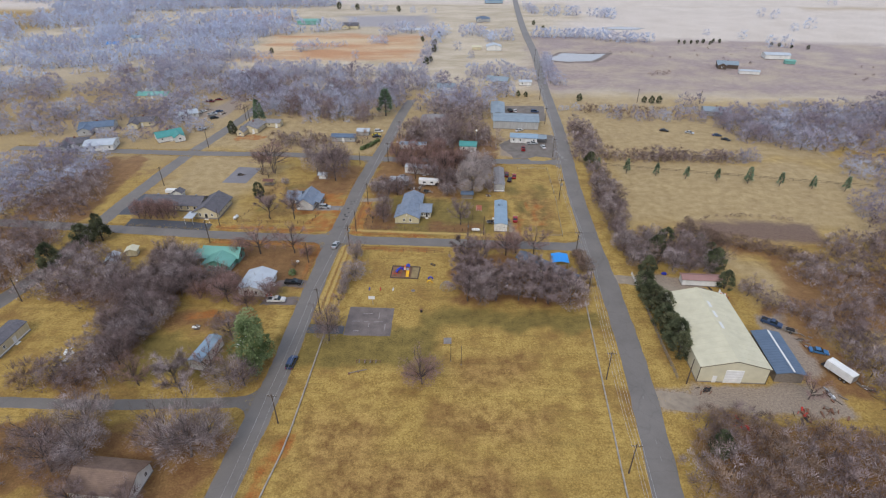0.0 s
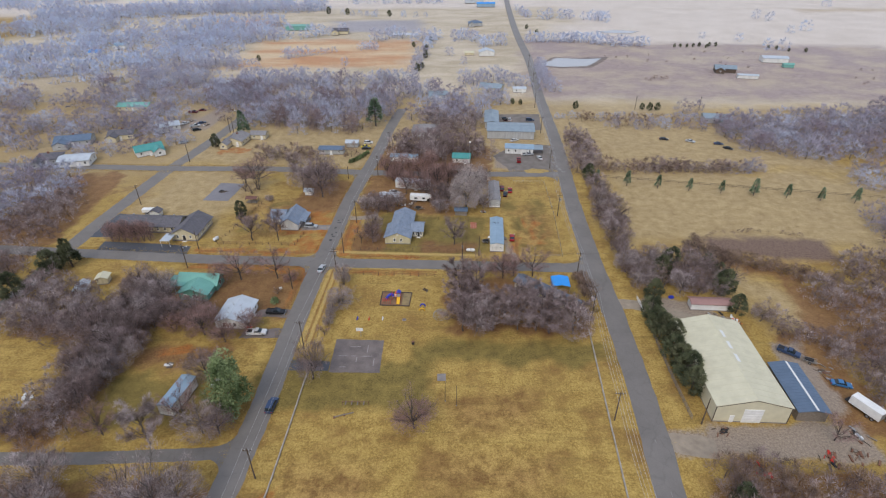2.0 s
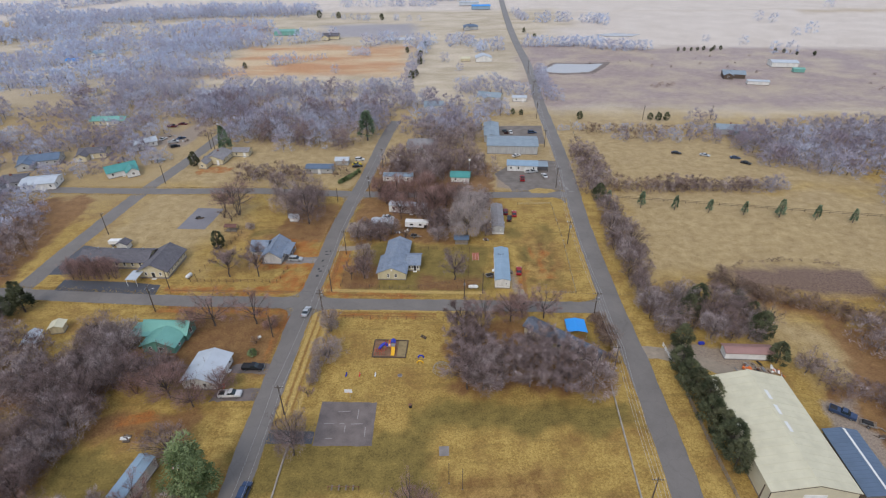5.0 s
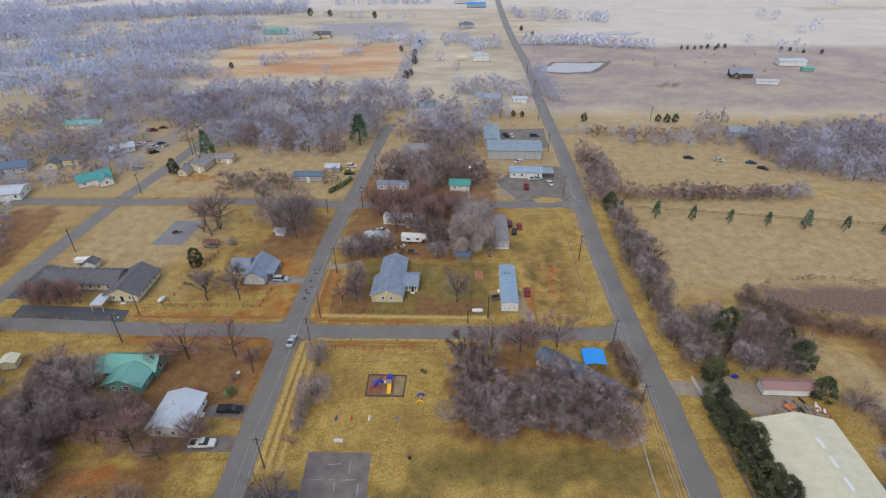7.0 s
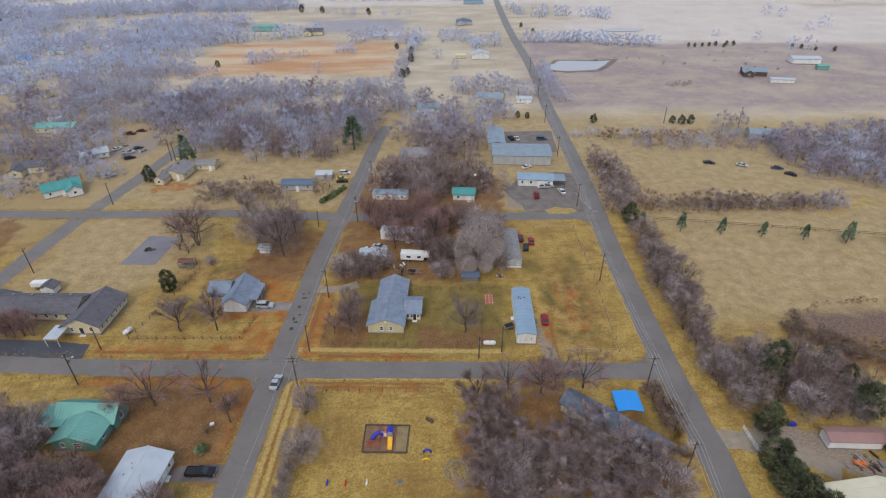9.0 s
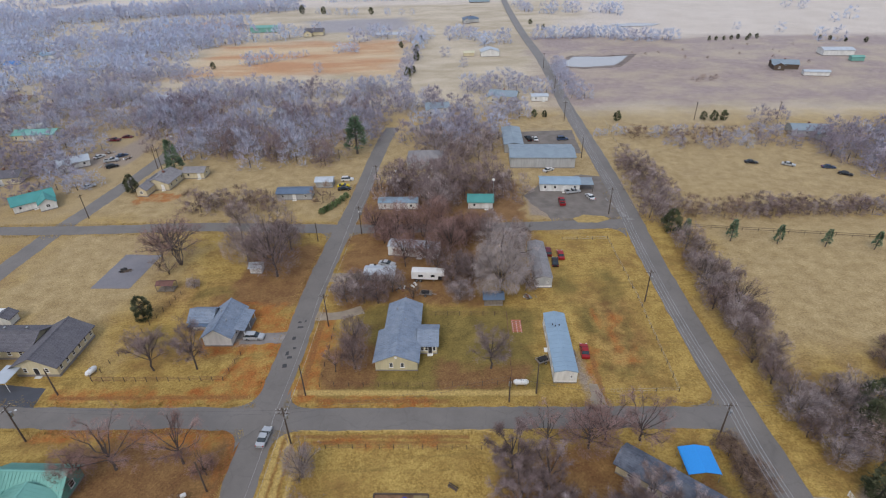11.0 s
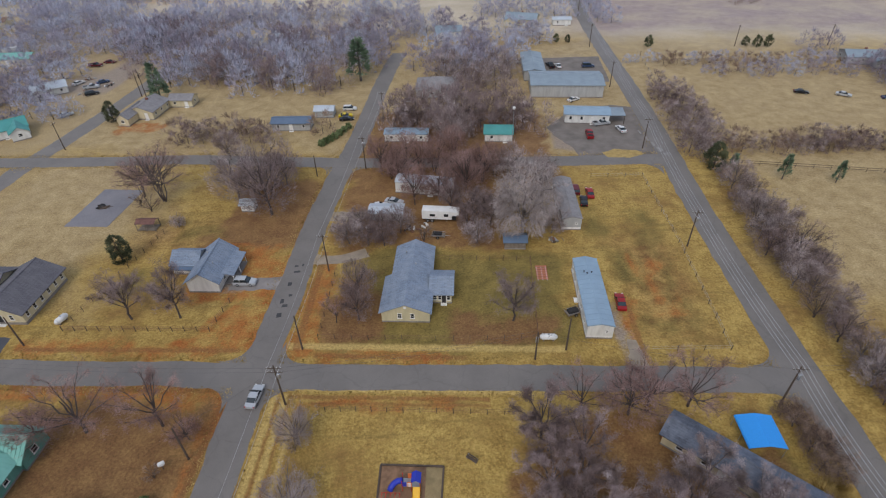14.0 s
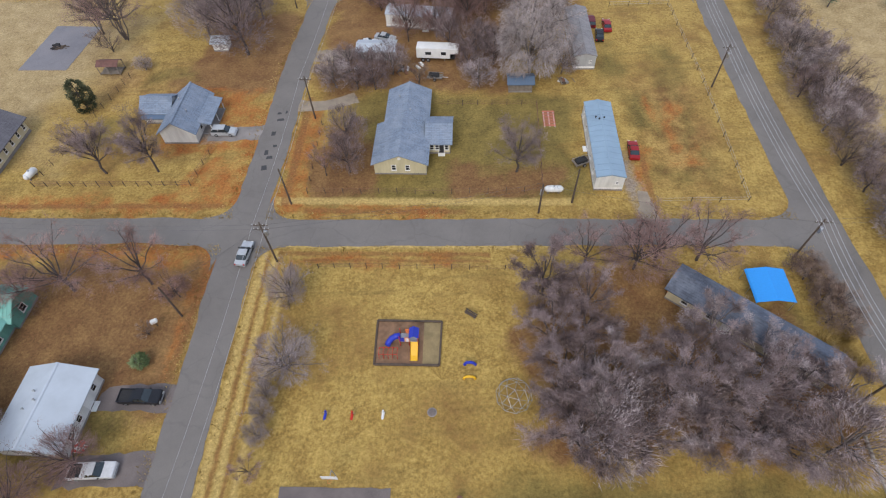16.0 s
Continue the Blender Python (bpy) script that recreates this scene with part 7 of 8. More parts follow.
def vehicle(kind, x, y, turn, paint, label, group="parked vehicles"):
    """sedan, suv, van or pickup; it faces its own +x."""
    c = thing("pickup_truck" if kind == "pickup" else "car", x, y, turn, label, "pickup truck" if kind == "pickup" else "car", group, 0.03)
    c.matrix_basis = c.matrix_basis @ Matrix.Diagonal((0.93, 0.93, 0.93, 1))
    L, W = {"sedan": (4.8, 1.8), "suv": (4.7, 1.85), "van": (4.9, 1.95), "pickup": (5.7, 1.95)}[kind]
    h = L / 2
    low = 0.28
    if kind == "sedan":
        hull = [(-h, low), (h, low), (h, 0.68), (h - 0.9, 0.86), (-h + 0.9, 0.92), (-h, 0.85)]
        cab, roof = [(-h + 0.75, 0.9), (h - 1.25, 0.86), (h - 2.05, 1.38), (-h + 1.45, 1.38)], (-h + 1.5, h - 2.1, 1.37)
    elif kind == "pickup":
        hull = [(-h, low + 0.12), (h, low + 0.12), (h, 1.0), (h - 0.2, 1.1), (h - 1.4, 1.16), (-h, 1.12)]
        cab, roof = [(-0.55, 1.14), (h - 1.3, 1.14), (h - 2.05, 1.78), (-0.3, 1.78)], (-0.25, h - 2.1, 1.77)
    else:
        top = 1.68 if kind == "suv" else 1.8
        hull = [(-h, low), (h, low), (h, 0.82), (h - 1.0, 1.0), (-h, 1.02)]
        cab, roof = [(-h + 0.05, 1.0), (h - 1.1, 0.98), (h - 1.85, top), (-h + 0.35, top)], (-h + 0.4, h - 1.9, top - 0.01)
    body = shaped(c, "body", paint, lambda bm: car_body(bm, hull, W, 9, 1), smooth=False)
    shaped(c, "window_glass", CAR_GLASS, lambda bm: car_body(bm, cab, W - 0.12, 1.2, 0.84))
    shaped(c, "roof", paint, lambda bm: soft_box(bm, roof[0], -W * 0.40, roof[2] - 0.03, roof[1], W * 0.40, roof[2] + 0.05, 0.03))
    for s in (-1, 1):
        for k in (0.02, 0.5):
            px = roof[0] + k * (roof[1] - roof[0])
            shaped(c, "pillar", paint, lambda bm: box(bm, px - 0.06, s * W * 0.415 - 0.03, hull[-1][1], px + 0.06, s * W * 0.415 + 0.05, roof[2]))
        shaped(c, "headlight", LAMP_CLEAR, lambda bm: box(bm, h - 0.08, s * W * 0.36 - 0.18, 0.58, h + 0.02, s * W * 0.36 + 0.18, 0.76))
        shaped(c, "tail_light", LAMP_RED, lambda bm: box(bm, -h - 0.02, s * W * 0.4 - 0.12, 0.62, -h + 0.06, s * W * 0.4 + 0.12, 0.9))
        shaped(c, "mirror", BLACK, lambda bm: box(bm, roof[1] + 0.35, s * W * 0.5 - 0.02, 0.98, roof[1] + 0.5, s * W * 0.5 + s * 0.16 + 0.02, 1.14))
        wheel(c, h - 0.95, s * (W / 2 - 0.1))
        wheel(c, -h + 0.95, s * (W / 2 - 0.1))
    shaped(c, "bumper", STEEL if kind == "pickup" else paint, lambda bm: soft_box(bm, h - 0.05, -W / 2 + 0.05, 0.34, h + 0.1, W / 2 - 0.05, 0.55, 0.03))
    if kind == "pickup":
        shaped(c, "bed", BLACK, lambda bm: box(bm, -h + 0.12, -W / 2 + 0.14, 1.0, -0.7, W / 2 - 0.14, 1.135))
        shaped(c, "bed_rail", paint, lambda bm: [box(bm, -h, s * (W / 2 - 0.07) - 0.06, 1.1, -0.6, s * (W / 2 - 0.07) + 0.06, 1.28) for s in (-1, 1)] + [box(bm, -h, -W / 2 + 0.07, 1.1, -h + 0.1, W / 2 - 0.07, 1.28)])
    return c


def paint_mat(name, base):
    m = Nodes(name, 0.3, 0.2)
    return m.done(m.mix(m.span(m.noise(m.local(), 3, 3), 0.4, 0.8, 0, 0.5), base, tuple(c * 0.7 for c in base)))


P_BLACK, P_WHITE, P_SILVER, P_RED = paint_mat("black_car_paint", (0.02, 0.021, 0.026)), paint_mat("white_car_paint", (0.7, 0.7, 0.7)), paint_mat("silver_car_paint", (0.46, 0.48, 0.5)), paint_mat("red_car_paint", (0.32, 0.02, 0.025))
P_BLUE, P_NAVY, P_YELLOW, P_MAROON = paint_mat("blue_car_paint", (0.06, 0.2, 0.42)), paint_mat("navy_car_paint", (0.045, 0.075, 0.15)), paint_mat("yellow_car_paint", (0.65, 0.5, 0.02)), paint_mat("maroon_car_paint", (0.14, 0.02, 0.03))
for kind_, x, y, turn, mat, label in (
        ("pickup", -38.0, -0.6, -4, P_BLACK, "black pickup truck with a loaded bed on a driveway"), ("pickup", -41.0, -9.4, 0, P_WHITE, "white pickup truck beside a white house"),
        ("van", -30.4, -35.2, 84, P_NAVY, "dark blue van parked at the street's edge"), ("sedan", -45.2, -27.4, 72, P_WHITE, "white sedan beside an evergreen tree"), ("sedan", -28.9, 21.4, 82, P_SILVER, "silver sedan stopped where two streets meet"),
        ("suv", -37.6, 49.4, -4, P_SILVER, "silver-blue estate car on a concrete driveway"), ("sedan", 34.4, 39.4, 82, P_RED, "dark red sedan beside a mobile home"), ("suv", 35.2, 79.4, 85, P_MAROON, "maroon car beside a grey mobile home"),
        ("sedan", 38.3, 77.6, 84, P_RED, "red coupe on a grassy lot"), ("sedan", 36.0, 74.2, 80, P_BLACK, "dark sedan beside a grey mobile home"), ("pickup", 46.2, 109.2, 84, P_RED, "red pickup truck in a gravel yard"),
        ("sedan", 56.2, 112.0, 100, P_WHITE, "white sedan in a gravel yard"), ("pickup", 51.5, 116.4, 10, P_SILVER, "grey pickup truck before the shop"), ("sedan", 47.4, 135.2, 30, P_WHITE, "white sedan before the workshop"),
        ("pickup", 46.2, 168.0, 100, P_BLACK, "black pickup truck behind the workshop"), ("sedan", 49.0, 167.6, 95, P_WHITE, "white sedan behind the workshop"), ("van", 60.0, 166.4, 0, P_NAVY, "dark van behind the workshop"),
        ("sedan", -26.2, 128.6, 10, P_YELLOW, "yellow sedan on a lawn"), ("sedan", -25.6, 126.2, 5, P_BLACK, "black sedan beside a yellow car on a lawn"), ("sedan", -6.3, 139.0, 5, P_WHITE, "white sedan before a hipped house"), ("suv", -25.4, 134.0, 0, P_WHITE, "white car beside a lawn"), ("sedan", 122.6, 135.0, -20, P_BLACK, "derelict dark car in a pasture"),
        ("sedan", 134.6, 131.6, -35, P_SILVER, "derelict pale car in a pasture"), ("sedan", 147.0, 127.8, -15, P_NAVY, "derelict blue car in a pasture"), ("sedan", 148.8, 121.6, -40, P_BLACK, "derelict black car in a pasture"),
        ("sedan", 104.6, -31.2, -20, P_BLUE, "light blue car at the edge of the woods"), ("pickup", 98.2, -20.0, -40, P_NAVY, "old navy pickup truck among scrap"), ("sedan", -97.5, 139.5, 80, P_NAVY, "dark car beside a cream house"),
        ("pickup", -121.5, 161.8, 20, P_SILVER, "silver pickup truck in a dirt yard"), ("sedan", -128.5, 166.5, 60, P_WHITE, "white car in a dirt yard"), ("suv", -118.2, 155.4, 30, P_BLACK, "dark car in a dirt yard"),
        ("sedan", -119.8, 167.0, 40, P_NAVY, "dark blue car in a dirt yard"), ("pickup", -131.5, 186.0, 0, P_MAROON, "old red truck in a dirt yard"), ("sedan", -127.5, 189.8, 0, P_MAROON, "rust-red car in a dirt yard"),
        ("sedan", -118.0, 137.2, 40, P_SILVER, "grey car beside the street"), ("sedan", -12.6, 75.4, 10, P_WHITE, "white car in a cluttered yard"), ("sedan", -9.0, 77.2, -20, P_SILVER, "grey car in a cluttered yard")):
    vehicle(kind_, x, y, turn, mat, label)


def box_trailer(x, y, turn, l, w, h, label, name="box_trailer"):
    t = thing(name, x, y, turn, label, "trailer", "trailers")
    shaped(t, "body", WHITE, lambda bm: soft_box(bm, -l / 2, -w / 2, 0.9, l / 2, w / 2, h, 0.06))
    shaped(t, "frame", BLACK, lambda bm: box(bm, -l / 2 + 0.3, -w / 2 + 0.3, 0.7, l / 2 + 0.9, w / 2 - 0.3, 0.88))
    shaped(t, "end_door", STEEL, lambda bm: box(bm, -l / 2 - 0.02, -w / 2 + 0.1, 1.0, -l / 2, w / 2 - 0.1, h - 0.15))
    for s in (-1, 1):
        wheel(t, -l / 2 + 1.3, s * (w / 2 - 0.15), 0.42, 0.26)
        wheel(t, -l / 2 + 2.3, s * (w / 2 - 0.15), 0.42, 0.26)
        shaped(t, "landing_leg", STEEL, lambda bm: tube(bm, (l / 2 - 1.2, s * 0.6, 0), (l / 2 - 1.2, s * 0.6, 0.8), 0.06, 0.06))
    return t


box_trailer(104.6, -39.6, 115, 6.6, 2.3, 3.1, "white box semi-trailer parked by the woods")
rv = box_trailer(1.2, 69.4, -8, 6.8, 2.4, 3.1, "white fifth-wheel camper with a dark window", "camper")
shaped(rv, "overhang", WHITE, lambda bm: soft_box(bm, 3.3, -1.15, 1.9, 5.0, 1.15, 3.0, 0.08))
shaped(rv, "window", GLASS, lambda bm: box(bm, 1.6, -1.23, 1.7, 2.6, -1.18, 2.4))
shaped(rv, "window", GLASS, lambda bm: box(bm, -1.6, -1.23, 1.7, -0.4, -1.18, 2.3))
box_trailer(-101.6, 61.6, 0, 4.2, 1.9, 2.2, "small white boat-like trailer behind the school")


def flat_trailer(x, y, turn, label):
    t = thing("utility_trailer", x, y, turn, label, "trailer", "trailers")
    shaped(t, "deck", WOOD_GREY, lambda bm: box(bm, -1.5, -0.8, 0.5, 1.5, 0.8, 0.58))
    shaped(t, "rail", STEEL, lambda bm: [tube(bm, (-1.5, s * 0.8, 0.9), (1.5, s * 0.8, 0.9), 0.03, 0.03, 5) for s in (-1, 1)] + [tube(bm, (k, s * 0.8, 0.5), (k, s * 0.8, 0.9), 0.025, 0.025, 5) for k in (-1.5, 0, 1.5) for s in (-1, 1)])
    shaped(t, "tongue", STEEL, lambda bm: tube(bm, (1.5, 0, 0.5), (2.6, 0, 0.4), 0.05, 0.05, 6))
    shaped(t, "load", BLACK, lambda bm: soft_box(bm, -1.2, -0.6, 0.58, 0.8, 0.6, 1.1, 0.1))
    for s in (-1, 1):
        wheel(t, 0, s * 0.92, 0.32, 0.2)


flat_trailer(1.2, 62.8, -10, "small grey utility trailer with a dark load")
flat_trailer(25.2, 37.4, 20, "dark cargo trailer against a mobile home")
flat_trailer(101.8, -23.2, -30, "pale utility trailer among scrap")


def propane_tank(x, y, turn, l=3.0, r=0.55):
    t = thing("propane_tank", x, y, turn, "white steel propane tank on short legs", "propane tank", "propane tanks")
    shaped(t, "tank", WHITE, lambda bm: [tube(bm, (-l / 2 + 0.4, 0, r + 0.25), (l / 2 - 0.4, 0, r + 0.25), r, r, 16), tube(bm, (l / 2 - 0.4, 0, r + 0.25), (l / 2, 0, r + 0.25), r, r * 0.45, 16), tube(bm, (-l / 2, 0, r + 0.25), (-l / 2 + 0.4, 0, r + 0.25), r * 0.45, r, 16)], smooth=True)
    shaped(t, "valve_dome", STEEL, lambda bm: tube(bm, (0, 0, 2 * r + 0.2), (0, 0, 2 * r + 0.42), 0.16, 0.14, 10))
    for s in (-1, 1):
        shaped(t, "leg", CONCRETE, lambda bm: box(bm, s * l * 0.28 - 0.1, -0.35, 0, s * l * 0.28 + 0.1, 0.35, 0.35))


propane_tank(19.4, 31.2, -4)
propane_tank(-69.0, 40.6, 70, 2.6, 0.6)

# ---- playground ----
SAND = worn("packed_sandy_soil", (0.30, 0.225, 0.115), 0.3, 0.7, 0.95, dirt=(0.17, 0.125, 0.05), dirty=0.6)
pen = thing("play_area", 0, 0, 0, "timber-edged play area filled with wood mulch", "play area")
PEN = [(-8.7, 2.5), (-0.2, 1.9), (0.4, 8.3), (-8.4, 9.0)]
shaped(pen, "mulch_bed", MULCH, lambda bm: bm.faces.new([bm.verts.new((x, y, 0.07)) for x, y in PEN]))
shaped(pen, "sand_bed", SAND, lambda bm: bm.faces.new([bm.verts.new((x, y, 0.085)) for x, y in ((-2.4, 2.2), (-0.3, 2.05), (0.25, 8.15), (-2.0, 8.4))]), "pale bare sand")
for (ax, ay), (bx, by) in zip(PEN, PEN[1:] + PEN[:1]):
    m = pose(ax, ay, 0, 0, 0, math.degrees(math.atan2(by - ay, bx - ax)))
    ln = math.hypot(bx - ax, by - ay)
    for k in range(3):
        shaped(pen, "edge_timber", WOOD_POLE, lambda bm: box(bm, k * ln / 3 + 0.01, -0.12, -0.05, (k + 1) * ln / 3 - 0.01, 0.12, 0.3, m))
ps = thing("play_structure", -4.0, 5.6, -4, "play structure with yellow slide, blue roof and orange panels", "play structure")
for x in (-1.2, 0.0, 1.2):
    for y in (-0.6, 0.6):
        shaped(ps, "post", PLASTIC_RED, lambda bm: tube(bm, (x, y, 0), (x, y, 2.5 if x else 2.2), 0.05, 0.05, 8))
shaped(ps, "deck", STEEL, lambda bm: box(bm, -1.2, -0.6, 1.15, 1.2, 0.6, 1.22))
shaped(ps, "roof", PLASTIC_BLUE, lambda bm: [prism(bm, [(0.05, 2.45), (0.65, 2.95), (1.35, 2.45), (1.3, 2.4), (0.65, 2.88), (0.1, 2.4)], -0.75, 0.75)], "blue plastic roof")
shaped(ps, "panel", PLASTIC_ORANGE, lambda bm: box(bm, -0.5, -0.66, 1.25, 0.1, -0.58, 2.3), "orange activity panel")
shaped(ps, "panel", PLASTIC_ORANGE, lambda bm: box(bm, -0.5, 0.58, 1.25, 0.1, 0.66, 2.3), "orange activity panel")
shaped(ps, "window_panel", WHITE, lambda bm: [box(bm, -0.42, -0.69, 1.35, 0.02, -0.66, 1.7), box(bm, -0.42, -0.69, 1.85, 0.02, -0.66, 2.2)])
shaped(ps, "slide", PLASTIC_YELLOW, lambda bm: [
    bm.faces.new([bm.verts.new(v) for v in q]) for q in (((0.3, -0.62, 1.2), (1.15, -0.62, 1.2), (1.15, -2.2, 0.35), (0.3, -2.2, 0.35)), ((0.3, -2.2, 0.35), (1.15, -2.2, 0.35), (1.15, -2.9, 0.25), (0.3, -2.9, 0.25)),
                                                         ((0.22, -0.62, 1.45), (0.3, -0.62, 1.2), (0.3, -2.2, 0.35), (0.22, -2.2, 0.6)), ((1.15, -0.62, 1.2), (1.23, -0.62, 1.45), (1.23, -2.2, 0.6), (1.15, -2.2, 0.35)),
                                                         ((0.22, -2.2, 0.6), (0.3, -2.2, 0.35), (0.3, -2.9, 0.25), (0.22, -2.9, 0.45)), ((1.15, -2.2, 0.35), (1.23, -2.2, 0.6), (1.23, -2.9, 0.45), (1.15, -2.9, 0.25)))], "yellow plastic slide")
shaped(ps, "tube_slide", PLASTIC_BLUE, lambda bm: rope(bm, [(-1.2, 0, 1.65), (-1.8, 0, 1.5), (-2.3, -0.15, 1.2), (-2.7, -0.45, 0.8), (-2.9, -0.9, 0.5)], 0.4, 12), "blue tube slide", True)
shaped(ps, "blue_panel", PLASTIC_BLUE, lambda bm: box(bm, -1.26, -0.62, 1.25, -0.6, -0.56, 2.2))
cl = thing("climbing_frame", -6.8, 3.9, -4, "low red steel climbing frame on mulch", "climbing frame")
for k in range(5):
    shaped(cl, "hoop", PLASTIC_RED, lambda bm: rope(bm, [(-1.2 + k * 0.6, -0.7, 0), (-1.2 + k * 0.6, -0.5, 1.0 + 0.2 * (k % 2)), (-1.2 + k * 0.6, 0.5, 1.0 + 0.2 * (k % 2)), (-1.2 + k * 0.6, 0.7, 0)], 0.03, 6))
shaped(cl, "top_bar", PLASTIC_RED, lambda bm: [tube(bm, (-1.2, s * 0.5, 1.0), (1.2, s * 0.5, 1.0), 0.03, 0.03, 6) for s in (-1, 1)])


def spring_rider(x, y, turn, mat, label):
    t = thing("spring_rider", x, y, turn, label, "spring rider", "spring riders")
    shaped(t, "spring", STEEL, lambda bm: rope(bm, [(0.1 * math.cos(0.8 * i), 0.1 * math.sin(0.8 * i), 0.033 * i) for i in range(15)], 0.02, 4))
    shaped(t, "seat", mat, lambda bm: [soft_box(bm, -0.5, -0.16, 0.45, 0.5, 0.16, 0.75, 0.08), soft_box(bm, 0.28, -0.12, 0.7, 0.56, 0.12, 1.1, 0.06)])
    shaped(t, "handle", STEEL, lambda bm: tube(bm, (0.3, -0.3, 0.9), (0.3, 0.3, 0.9), 0.025, 0.025, 6))


spring_rider(-14.4, -4.2, 80, PLASTIC_BLUE, "blue spring rider on the lawn")
spring_rider(-11.1, -4.4, 85, PLASTIC_RED, "small red spring rider on the lawn")
spring_rider(-7.3, -4.5, 85, WHITE, "white spring rider on the lawn")
bl = thing("play_tunnel", 3.8, 1.8, -4, "short blue plastic play tunnel on the lawn", "play tunnel")
shaped(bl, "tunnel", PLASTIC_BLUE, lambda bm: rope(bm, [(0.7 * math.cos(0.35 * k), 0, 0.75 * math.sin(0.35 * k) + 0.1) for k in range(10)], 0.2))
ye = thing("play_arch", 3.6, -0.1, -4, "yellow plastic play arch on the lawn", "play arch")
shaped(ye, "arch", PLASTIC_YELLOW, lambda bm: rope(bm, [(0.75 * math.cos(0.3 * k - 0.1), 0, 0.7 * math.sin(0.3 * k - 0.1) + 0.1) for k in range(12)], 0.17), smooth=True)
be = thing("park_bench", 4.4, 9.1, -38, "dark weathered park bench on the lawn", "bench")
shaped(be, "seat", WOOD_POLE, lambda bm: [box(bm, -0.9, -0.25 + k * 0.17, 0.42, 0.9, -0.1 + k * 0.17, 0.47) for k in range(3)])
shaped(be, "backrest", WOOD_POLE, lambda bm: [box(bm, -0.9, 0.25, 0.55 + k * 0.17, 0.9, 0.3, 0.68 + k * 0.17) for k in range(2)])
for s in (-0.7, 0.7):
    shaped(be, "leg", STEEL, lambda bm: [box(bm, s - 0.03, -0.22, 0, s + 0.03, -0.16, 0.42), box(bm, s - 0.03, 0.22, 0, s + 0.03, 0.29, 0.85)])
do = thing("dome_climber", 9.0, -2.6, 0, "geodesic steel dome climber half under the trees", "climbing frame")
shell = bmesh.new()
bmesh.ops.create_icosphere(shell, subdivisions=2, radius=2.3)
for e in shell.edges:
    p, q = e.verts[0].co, e.verts[1].co
    if min(p.z, q.z) > -0.1:
        shaped(do, "bar", STEEL, lambda bm: tube(bm, (p.x, p.y, p.z * 0.8), (q.x, q.y, q.z * 0.8), 0.03, 0.03, 5))
shell.free()
ba = thing("trash_barrel", 1.5, -14.4, 0, "dark steel trash barrel on the lawn", "trash barrel")
shaped(ba, "barrel", BLACK, lambda bm: [tube(bm, (0, 0, 0), (0, 0, 0.9), 0.32, 0.32, 14)])
shaped(ba, "rim", RUST, lambda bm: tube(bm, (0, 0, 0.88), (0, 0, 0.93), 0.35, 0.35, 14))
shaped(ba, "stand", RUST, lambda bm: [tube(bm, (s * 0.42, 0, 0), (s * 0.42, 0, 1.0), 0.03, 0.03, 6) for s in (-1, 1)])
ho = thing("basketball_hoop", -12.6, -11.2, -4, "basketball hoop with a white backboard behind the court", "basketball hoop")
shaped(ho, "post", STEEL, lambda bm: [tube(bm, (0, 0, 0), (0, 0, 2.8), 0.06, 0.06, 8), tube(bm, (0, 0, 2.8), (0, -0.9, 3.2), 0.05, 0.05, 8)])
shaped(ho, "backboard", WHITE, lambda bm: box(bm, -0.9, -0.98, 2.85, 0.9, -0.93, 3.9))
shaped(ho, "rim", PLASTIC_ORANGE, lambda bm: rope(bm, [(0.23 * math.cos(0.62 * k), -1.25 + 0.23 * math.sin(0.62 * k), 3.05) for k in range(11)], 0.015, 4))
sw = thing("swing_frames", -11.2, -34.8, -2, "row of small steel seesaw frames on the lawn", "play equipment")
for k in range(4):
    shaped(sw, "post", RUST, lambda bm: [tube(bm, (-3.0 + k * 2.0, s * 0.35, 0), (-3.0 + k * 2.0, s * 0.1, 0.9), 0.05, 0.05, 6) for s in (-1, 1)])
shaped(sw, "bar", RUST, lambda bm: tube(bm, (-3.0, 0, 0.9), (3.0, 0, 0.9), 0.05, 0.05, 6))
for k in range(4):
    shaped(sw, "seat", WOOD_GREY, lambda bm: box(bm, -2.4 + k * 1.4, -0.6, 0.5, -2.1 + k * 1.4, 0.6, 0.56))
lo = thing("seesaw", -13.4, -38.0, 16, "fallen grey timber seesaw lying on the lawn", "seesaw")
shaped(lo, "plank", WOOD_GREY, lambda bm: [soft_box(bm, -2.2, -0.15, 0.2, 2.2, 0.15, 0.3, 0.03)])
shaped(lo, "pivot", RUST, lambda bm: [tube(bm, (0, -0.4, 0.15), (0, 0.4, 0.15), 0.15, 0.15, 8), box(bm, -2.5, -0.3, 0, -1.9, 0.3, 0.22)])
for x, y, h in ((9.6, -34.2, 6.2), (12.2, -35.6, 6.4)):
    v = thing("volleyball_post", x, y, 0, "dark steel net post on the lawn", "post", "net posts")
    shaped(v, "post", WOOD_POLE, lambda bm: tube(bm, (0, 0, -0.1), (0, 0, h), 0.07, 0.06, 8))
    shaped(v, "hook", STEEL, lambda bm: [tube(bm, (0, 0, z), (0.14, 0, z), 0.015, 0.015, 5) for z in (h - 0.1, h - 1.0)])
    shaped(v, "base_ring", CONCRETE, lambda bm: tube(bm, (0, 0, -0.05), (0, 0, 0.04), 0.16, 0.16, 12))
mh = thing("manhole_cover", -1.3, -4.2, 0, "brown round manhole cover in the grass", "manhole cover")
shaped(mh, "ring", CONCRETE, lambda bm: tube(bm, (0, 0, -0.05), (0, 0, 0.04), 0.6, 0.6, 18))
